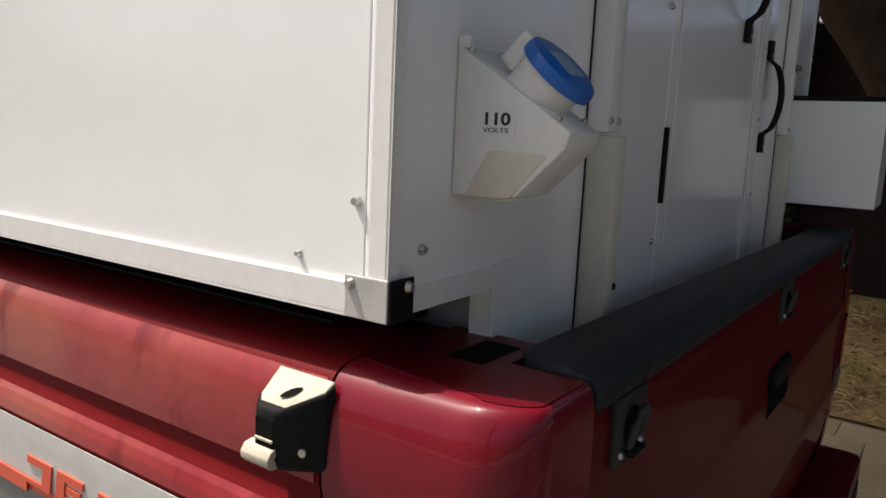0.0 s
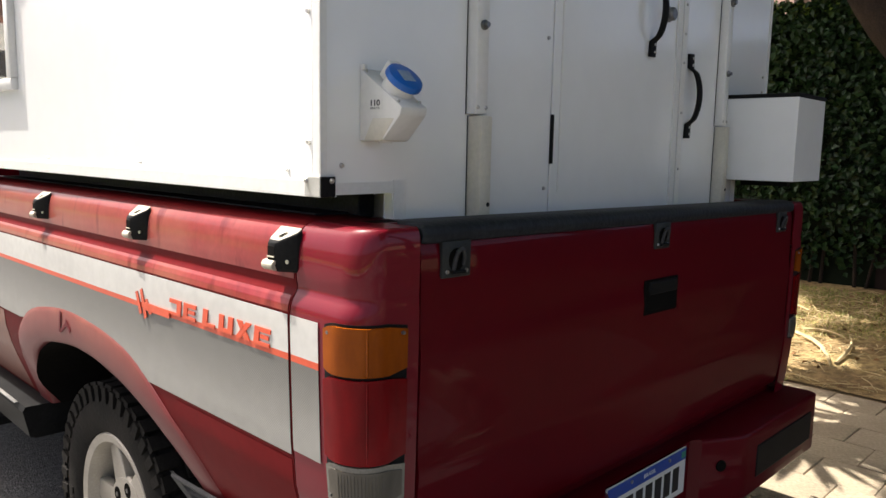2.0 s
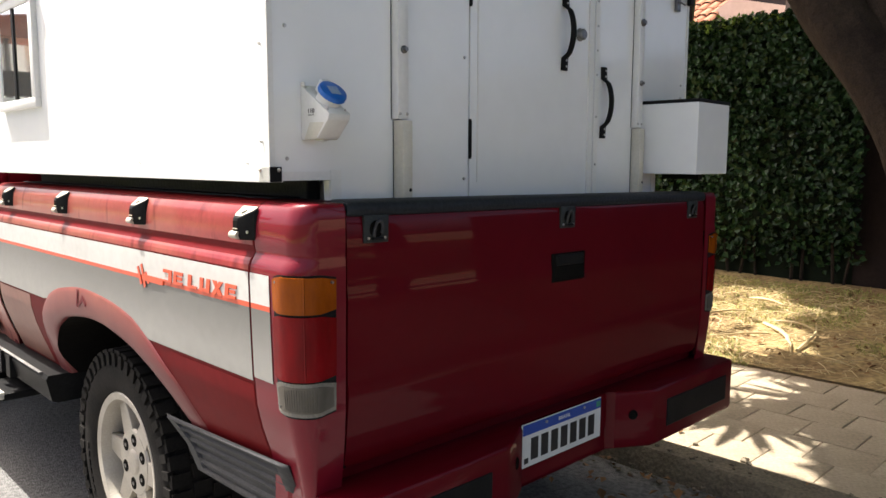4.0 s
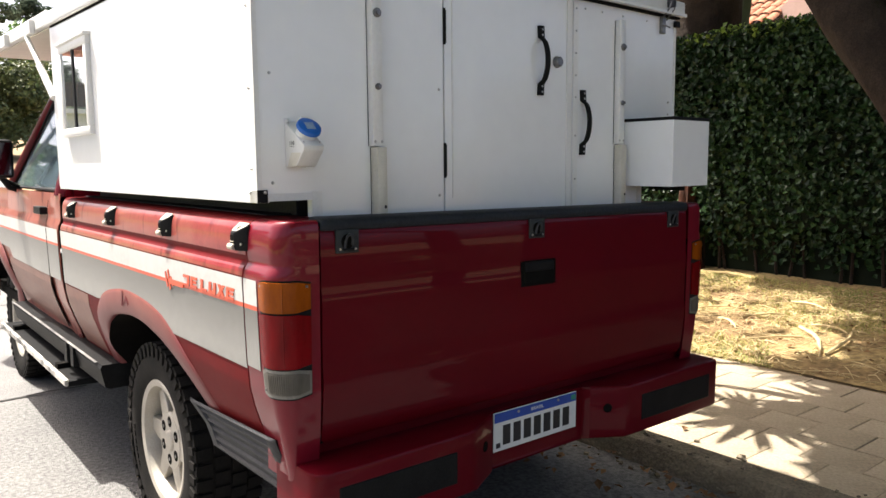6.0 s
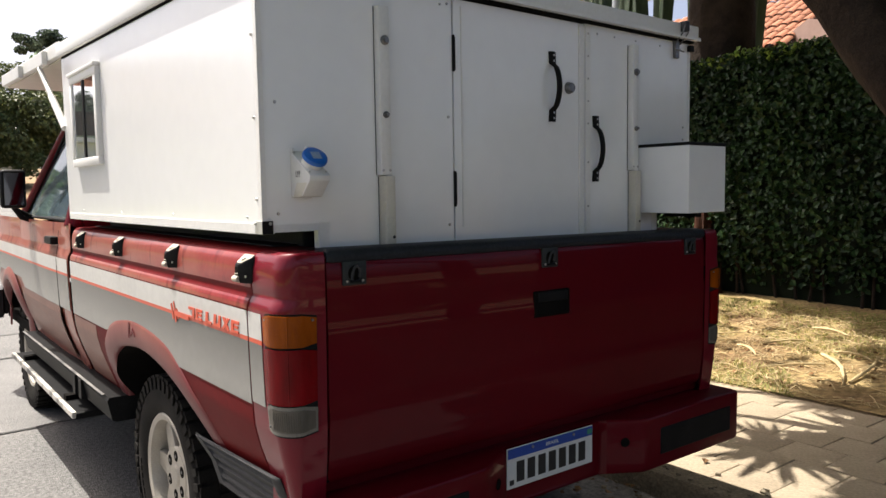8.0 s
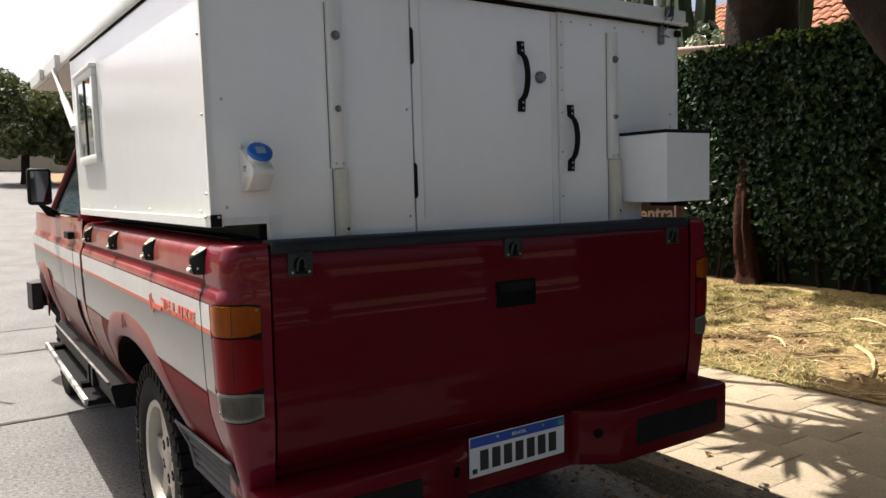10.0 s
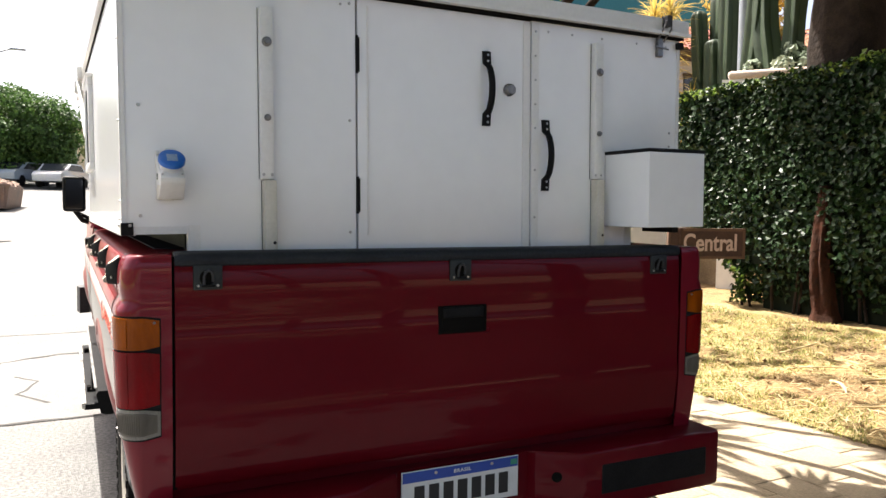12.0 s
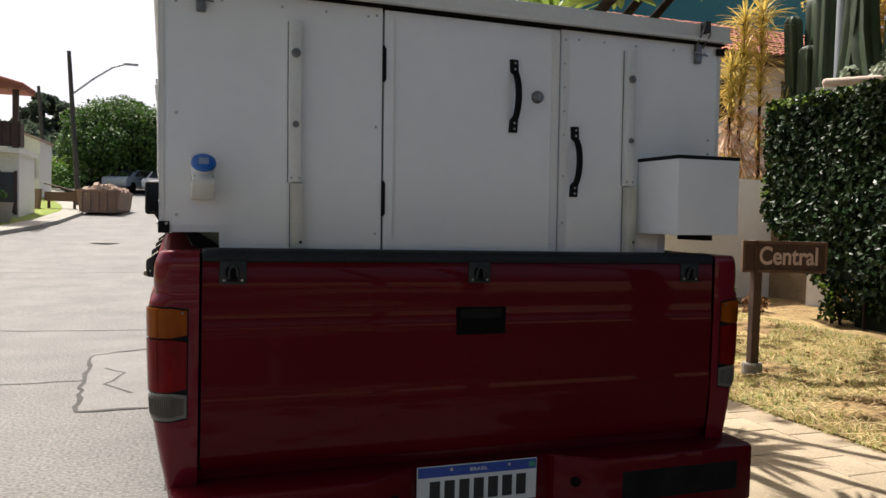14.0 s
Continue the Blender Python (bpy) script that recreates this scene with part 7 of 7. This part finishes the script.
part("roof", prism([(15.0, 6.12), (18.8, 7.9), (22.6, 6.12), (22.5, 5.98), (15.05, 5.98)], "X", 10.4, 19.0), DARK_WOOD, wh)
tiled_roof(wh, (10.35, 14.95, 6.14), (1, 0, 0), (0, 3.85, 1.80), 12, 36, ROOF_TILE)
for x in (11.8, 14.6):
    wd = part("window", box(x, x + 1.2, 15.54, 15.62, 4.3, 5.5), WINDOW_DARK, wh)
    part("window_frame", box(x - 0.08, x + 1.28, 15.50, 15.539, 5.5, 5.6), DARK_WOOD, wd)
for k, (x, y, z0, h, r, n, leaf, label) in enumerate(((10.6, 1.6, 2.2, 5.2, 2.3, 6500, HEDGE_LEAF, "dark leafy tree in the raised garden"), (10.4, -2.0, 2.2, 5.4, 2.4, 5000, HEDGE_LEAF, "dark leafy tree in the raised garden"), (15.2, 13.6, 0.0, 8.2, 1.3, 2500, PALM_GOLD, "golden-green leafy tree behind the house"))):
    t = thing("garden_tree", label, "tree", "garden trees")
    trunk([(x, y, z0), (x + 0.1, y, z0 + h * 0.4), (x, y + 0.1, z0 + h * 0.7)], [0.16, 0.12, 0.06], BARK, "trunk", t, 0.15, 10)
    crown(t, (x, y, z0 + h - r * 0.8), (r, r, r), n, 0.16, leaf, 40, 300 + k)
teal = thing("teal_house", "teal rendered house further up the street", "house")
part("wall", box(7.0, 24.0, 24.0, 34.0, 0.0, 12.5), HOUSE_TEAL, teal)
part("roof", box(6.6, 24.4, 23.6, 34.4, 12.5, 12.8), HOUSE_WHITE, teal)
for x in (9.0, 12.0, 15.0, 18.0):
    tw = part("window", box(x, x + 1.6, 23.93, 24.02, 7.6, 9.2), WINDOW_DARK, teal)
    part("window_frame", box(x - 0.12, x + 1.72, 23.88, 23.929, 9.2, 9.34), DARK_WOOD, tw)


# ---- across and up the street ----
def big_tree(x, y, z0, h, r, n, leaf, seed, label, size=0.32, squash=0.8, clumps=40, group="street trees"):
    t = thing("tree", label, "tree", group)
    trunk([(x, y, z0), (x + 0.1, y, z0 + h * 0.3), (x, y, z0 + h * 0.55)], [r * 0.085, r * 0.07, r * 0.04], BARK, "trunk", t, 0.15, 12)
    for k in range(4):
        an = 1.57 * k + 0.4
        rodl = rod((x, y, z0 + h * 0.32), (x + r * 0.5 * math.cos(an), y + r * 0.5 * math.sin(an), z0 + h * 0.6), r * 0.035, r * 0.012, 7)
        part("limb", rodl, BARK, t)
    crown(t, (x, y, z0 + h - r * squash), (r, r, r * squash), n, size, leaf, clumps, seed)
    return t


big_tree(-6.5, 51, rise(51), 6.2, 3.6, 42000, STREET_LEAF, 21, "round dense green street tree in the sun", 0.19, 0.80, 120)
big_tree(-0.1, 43, rise(43), 5.6, 2.7, 14000, OLIVE_LEAF, 22, "leafy olive-green street tree beyond the cab", 0.20, 0.78, 50)
big_tree(2.9, 45, rise(45), 6.0, 3.2, 15000, OLIVE_LEAF, 23, "leafy street tree beyond the cab", 0.22, 0.8, 60)
big_tree(8.5, 50, rise(50), 9.0, 4.4, 5000, TREE_LEAF, 24, "leafy tree behind the street", 0.34, 0.85, 50)
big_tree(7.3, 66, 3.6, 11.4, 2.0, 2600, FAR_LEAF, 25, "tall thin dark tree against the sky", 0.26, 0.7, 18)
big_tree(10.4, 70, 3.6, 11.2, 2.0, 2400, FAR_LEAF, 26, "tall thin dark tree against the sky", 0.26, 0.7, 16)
bush("round_shrub", "clipped round dark green shrub", "bush", -8.5, 49.5, rise(49), 1500, 0.75, HEDGE_LEAF, 27, 0.16)
woods = thing("woods", "distant wooded hill", "woods", kind="stuff")
rngw = np.random.default_rng(5)
for k in range(26):
    wx = -66 + 3.6 * k + rngw.uniform(-1.5, 1.5)
    wy = 150 + rngw.uniform(-12, 12)
    top = 19.6 - 0.055 * abs(wx + 29) ** 1.35 * (0.6 if wx < -29 else 0.2) + rngw.uniform(-1.6, 1.0)
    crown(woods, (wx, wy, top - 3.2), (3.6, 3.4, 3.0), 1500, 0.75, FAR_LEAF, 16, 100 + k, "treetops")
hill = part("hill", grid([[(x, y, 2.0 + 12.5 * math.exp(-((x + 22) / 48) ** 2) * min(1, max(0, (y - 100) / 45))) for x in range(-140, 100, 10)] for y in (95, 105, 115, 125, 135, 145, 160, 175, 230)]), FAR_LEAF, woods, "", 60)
rngh = np.random.default_rng(15)
hx, hy = rngh.uniform(-75, 40, 9000), rngh.uniform(104, 146, 9000)
hz = 2.0 + 12.5 * np.exp(-((hx + 22) / 48) ** 2) * np.clip((hy - 100) / 45, 0, 1)
leaf_mesh("undergrowth", np.stack([hx, hy, hz + rngh.uniform(0, 1.6, 9000)], 1), np.tile([0, 0.3, 0.3], (9000, 1)), 1.0, FAR_LEAF, rngh, parent=woods)
for k in range(9):
    bush("garden_shrub", "leafy yellow-green garden shrub", "bush", -13.5 + 0.6 * k, 47 + (k % 3) * 2.2, rise(48), 700, 1.25 + 0.3 * (k % 2), LEAF_BRIGHT if k % 2 else TREE_LEAF, 130 + k, 0.2)

# house with a balcony
bh = thing("balcony_house", "white house with a dark timber balcony under a tiled roof", "house")
part("wall", box(-18.0, -7.45, 26.5, 28.8, 0.0, 2.80), HOUSE_WHITE, bh)
part("wall", box(-18.0, -11.2, 28.2, 31.0, 2.96, 5.4), HOUSE_WHITE, bh)
part("balcony_floor", box(-18.0, -7.36, 26.2, 28.8, 2.80, 2.96), HOUSE_WHITE, bh)
rail = part("balcony_rail", box(-18.0, -7.42, 26.25, 26.33, 3.02, 3.80), DARK_WOOD, bh, "dark red-brown boarded balcony rail")
part("rail_cap", box(-18.0, -7.36, 26.21, 26.37, 3.802, 3.86), DARK_WOOD, rail)
for k in range(18):
    part("rail_board", box(-7.62 - 0.24 * k, -7.43 - 0.24 * k, 26.222, 26.248, 3.03, 3.79), DARK_WOOD, rail)
part("rail_return", box(-7.42, -7.34, 26.25, 26.75, 3.02, 3.80), DARK_WOOD, rail)
for x, y in ((-7.5, 26.3), (-8.2, 26.3), (-9.9, 26.3)):
    part("balcony_post", box(x - 0.085, x + 0.085, y - 0.085, y + 0.085, 2.965, 4.93), DARK_WOOD, bh)
part("balcony_roof", prism([(-18.5, 4.94), (-7.22, 4.94), (-7.18, 5.06), (-8.6, 5.42), (-13.0, 6.2), (-18.5, 6.2)], "Y", 25.9, 27.7), ROOF_TILE, bh, "weathered terracotta roof")
for k in range(7):
    part("ridge_tile", rod((-7.2, 25.95 + 0.27 * k, 5.07), (-9.0, 25.95 + 0.27 * k, 5.53), 0.075, seg=8), ROOF_TILE, bh)
for x in (-8.0, -9.3):
    d2 = part("window", box(x, x + 0.42, 26.44, 26.505, 0.75, 2.15), WINDOW_DARK, bh)
    part("window_frame", box(x - 0.08, x - 0.002, 26.42, 26.50, 0.7, 2.2), DARK_WOOD, d2)
    part("window_frame", box(x + 0.422, x + 0.50, 26.42, 26.50, 0.7, 2.2), DARK_WOOD, d2)
gar = thing("white_house", "small white house with a dark gateway", "house")
part("wall", prism([(-11.6, 1.0), (-9.15, 1.0), (-9.15, 4.0), (-10.3, 4.45), (-11.6, 4.5)], "Y", 37.8, 40.4), HOUSE_WHITE, gar)
part("roof_edge", prism([(-9.08, 3.99), (-10.3, 4.46), (-10.3, 4.57), (-9.06, 4.10)], "Y", 37.6, 40.5), HOUSE_PINK, gar)
part("gateway", box(-9.85, -9.35, 37.72, 37.82, 2.2, 3.3), WINDOW_DARK, gar)
part("garden_gate", box(-10.6, -9.0, 36.9, 37.0, 1.0, 2.15), HOUSE_WHITE, gar)
part("grey_panel", box(-10.5, -9.9, 37.70, 37.79, 2.4, 4.0), POST_GREY, gar)
yellow = thing("cream_house", "cream house with a broad pale roof behind the tree", "house")
part("wall", box(-3.6, 4.5, 60.5, 70.0, 1.5, 5.9), HOUSE_CREAM, yellow)
part("roof", prism([(-4.2, 5.85), (5.0, 5.85), (1.5, 7.1), (-1.0, 7.1)], "Y", 60.0, 70.5), HOUSE_PINK, yellow, "pale sunlit roof")
part("door", box(-2.75, -1.9, 60.42, 60.52, 3.2, 5.6), ROOF_TILE, yellow, "red-brown door")
for x in (-3.1, -1.75):
    part("door_pillar", box(x, x + 0.3, 60.2, 60.49, 2.4, 5.8), HOUSE_WHITE, yellow)
fence = link_mesh("street_wall", box(-14.0, -3.8, 55.5, 55.7, 1.5, 3.7), HOUSE_CREAM)
tagged(fence, "low cream street wall", "wall", kind="structure")
for k in range(6):
    part("wall_pier", box(-9.6 + 1.1 * k, -9.42 + 1.1 * k, 55.42, 55.498, 1.5, 3.75), DARK_WOOD, fence)
near_wall = link_mesh("opposite_wall", box(-13.2, -13.0, -30.0, 24.0, 0.0, 2.4), HOUSE_CREAM)
tagged(near_wall, "low cream wall across the street", "wall", kind="structure")

# skip full of rubble
skip = thing("rubble_skip", "brown steel skip heaped with brick rubble", "skip", at=pose(-5.38, 31.6, rise(31.6), 0, 0, -6))
out = [(-0.72, 0.12), (-0.66, 0.0), (0.66, 0.0), (0.72, 0.12), (0.82, 0.86), (-0.82, 0.86)]
part("tub", prism(out, "Y", -1.2, 1.2, 0.02), SKIP_PAINT, skip)
for k in range(5):
    part("rib", box(-0.66 + 0.31 * k, -0.60 + 0.31 * k, -1.25, -1.201, 0.08, 0.86), SKIP_PAINT, skip)
part("rim", box(-0.86, 0.86, -1.27, -1.17, 0.84, 0.93), SKIP_PAINT, skip)
rb = bmesh.new()
r3 = random.Random(9)
for k in range(120):
    p = (r3.uniform(-0.72, 0.72), r3.uniform(-1.1, 1.1))
    h = 0.80 + 0.30 * (1 - abs(p[0])) * r3.random()
    b2 = box(-0.16, 0.16, -0.1, 0.1, -0.08, 0.08)
    join(rb, moved(b2, Matrix.Translation((p[0], p[1], h)) @ Euler((r3.uniform(-.8, .8), r3.uniform(-.8, .8), r3.uniform(0, 6))).to_matrix().to_4x4()))
tagged(part("rubble", rb, RUBBLE, skip), kind="stuff")

# barrier trestle and planters
bar = thing("timber_barrier", "brown timber barrier across the footpath", "barrier")
vz = rise(31.5) + 0.16
part("plank", box(-7.66, -6.42, 31.45, 31.55, vz + 0.28, vz + 0.66), SIGN_FRAME, bar)
for x in (-7.5, -6.55):
    part("leg", box(x - 0.05, x + 0.05, 31.44, 31.56, vz - 0.02, vz + 0.278), SIGN_WOOD, bar)
part("top_rail", rod((-7.7, 31.5, vz + 1.0), (-6.4, 31.7, vz + 0.68), 0.03, seg=6), SIGN_WOOD, bar)
pl = thing("planter", "grey concrete planter with a small plant", "planter", at=pose(-7.62, 24.6, rise(24.6) + 0.13))
part("pot", lathe([(0.36, 0.0), (0.44, 0.62), (0.47, 0.66), (0.40, 0.66), (0.36, 0.6), (0.001, 0.6)], 20, axis="Z"), CONCRETE, pl, "", 40)
crown(pl, (0, 0, 0.85), (0.32, 0.32, 0.28), 260, 0.10, TREE_LEAF, 8, 44, "plant")
pl = thing("planter", "tall dark planter beside the barrier", "planter", at=pose(-7.95, 31.2, rise(31.2) + 0.13))
part("pot", lathe([(0.20, 0.0), (0.26, 0.75), (0.27, 0.8), (0.22, 0.8), (0.001, 0.72)], 16, axis="Z"), SKIP_PAINT, pl, "", 40)


def utility_pole(x, y, h, arm, label):
    z = rise(y)
    t = thing("utility_pole", label, "utility pole", "street poles")
    part("shaft", rod((x, y, z), (x - 0.42, y, z + h), 0.125, 0.085, 10), POLE_GREY, t, "", 50)
    if arm:
        part("lamp_arm", tube([(x - 0.3, y, z + h - 1.9), (x + 0.6, y - 0.1, z + h - 1.15), (x + 1.4, y - 0.2, z + h - 0.6), (x + 1.9, y - 0.2, z + h - 0.42)], 0.045, 6), POST_GREY, t)
        part("lamp_head", box(x + 1.85, x + 2.45, y - 0.30, y - 0.10, z + h - 0.46, z + h - 0.37, 0.03), POST_GREY, t)
    return t


utility_pole(-6.85, 34.2, 6.9, True, "dark utility pole with a street lamp arm")
utility_pole(-10.1, 44.0, 6.0, False, "dark wooden utility pole up the street")


def far_car(x, y, turn, paint, label):
    c = thing("parked_car", label, "car", "cars parked up the street", at=pose(x, y, rise(y), 0, 0, turn))
    prof = [(-2.05, 0.35), (-2.1, 0.75), (-1.9, 0.92), (-1.35, 0.98), (-0.75, 1.42), (0.75, 1.44), (1.35, 1.0), (2.0, 0.92), (2.1, 0.6), (2.05, 0.35)]
    part("body", prism(prof, "X", -0.82, 0.82, 0.04), paint, c, "", 40)
    for sx in (-0.825, 0.80):
        part("side_glass", prism([(-1.15, 1.0), (-0.7, 1.36), (0.7, 1.37), (1.15, 1.0)], "X", sx, sx + 0.025), WINDOW_DARK, c)
    part("rear_glass", prism([(-1.36, 1.0), (-0.80, 1.40), (-0.83, 1.42), (-1.40, 1.02)], "X", -0.66, 0.66), WINDOW_DARK, c)
    part("front_glass", prism([(1.36, 1.03), (0.80, 1.42), (0.84, 1.44), (1.40, 1.05)], "X", -0.66, 0.66), WINDOW_DARK, c)
    for sx in (-0.84, 0.66):
        for y2 in (-1.3, 1.3):
            part("wheel", moved(lathe([(0.001, 0.0), (0.31, 0.0), (0.32, 0.09), (0.31, 0.18), (0.001, 0.18)], 20), Matrix.Translation((sx, y2, 0.32))), RUBBER, c)
    return c


far_car(-3.9, 48.0, -20, CAR_SILVER, "silver car parked under the tree")
far_car(-6.2, 49.2, -24, CAR_DARK, "pale blue-grey car parked under the tree")

LIFT = {"balcony_house": 0.45, "white_house": 0.62, "cream_house": 1.2, "street_wall": 1.0, "woods": 1.4}
for ob in [o for o in scene.objects if (o not in near_things or o in (road, lk, verge)) and o not in (tree_b, palm, sign) and o.parent is None]:
    ob.matrix_basis = TURN @ Matrix.Translation((0, 0, LIFT.get(ob.name, 0.0))) @ ob.matrix_basis

# pavement slabs, each a piece of the pavement
HALF = 0.1362
slab_bm = box(-HALF, HALF, -HALF, HALF, -0.03, 0.0)
bmesh.ops.bevel(slab_bm, geom=[e for e in slab_bm.edges if e.verts[0].co.z > -0.01 and e.verts[1].co.z > -0.01], offset=0.003, segments=1, affect="EDGES")
slab_me = bpy.data.meshes.new("slab")
slab_bm.to_mesh(slab_me)
slab_me.materials.append(SLAB)
r4 = random.Random(12)
rest_v, rest_f = [], []
slab_v = [v.co.copy() for v in slab_bm.verts]
slab_f = [[v.index for v in f.verts] for f in slab_bm.faces]
slab_bm.free()
for i in range(6):
    for j in range(70):
        y = -4.0 + 0.276 * j + (0.138 if i % 2 else 0)
        m = pose(1.50 + 0.276 * i, y, WALK_Z + r4.uniform(-0.002, 0.002), r4.uniform(-.5, .5), r4.uniform(-.5, .5), r4.uniform(-1.2, 1.2))
        if -1.2 < y < 10.5:
            o = new("slab", slab_me)
            o.parent = walkway
            o.matrix_basis = m
        else:
            k0 = len(rest_v)
            rest_v += [tuple(m @ v) for v in slab_v]
            rest_f += [[k0 + q for q in f] for f in slab_f]
rest_me = bpy.data.meshes.new("slabs_beyond")
rest_me.from_pydata(rest_v, [], rest_f)
rest_me.materials.append(SLAB)
rest_ob = new("slabs_beyond", rest_me)
rest_ob.parent = walkway
tagged(rest_ob, kind="stuff")

# unseen trees over the road further back, added to shade it and darken reflections
for k, (x, y, h, cx) in enumerate(((-9.6, -1.4, 8.8, -2.0), (-9.8, -9.5, 9.0, -2.4), (7.2, -4.2, 8.6, 4.6), (7.0, -9.0, 9.2, 4.2), (-9.6, -17.0, 9.4, -2.2), (7.2, -18.0, 9.6, 3.8), (-9.8, -27.0, 10.0, -2.2), (7.2, -29.0, 10.0, 3.6))):
    t = thing("street_tree", "unseen broad leafy tree added to shade the road", "tree", "street trees")
    trunk([(x, y, 0.0), (x * 0.97, y, 2.2), (x * 0.8, y, 4.6), (cx + (x - cx) * 0.3, y, h - 1.6)], [0.34, 0.26, 0.2, 0.08], BARK, "trunk", t, 0.15, 12)
    crown(t, (cx, y, h), (4.6, 3.8, 1.2), (1500, 2800)[k] if k < 2 else 6000, 0.30, TREE_LEAF, 80, 200 + k)
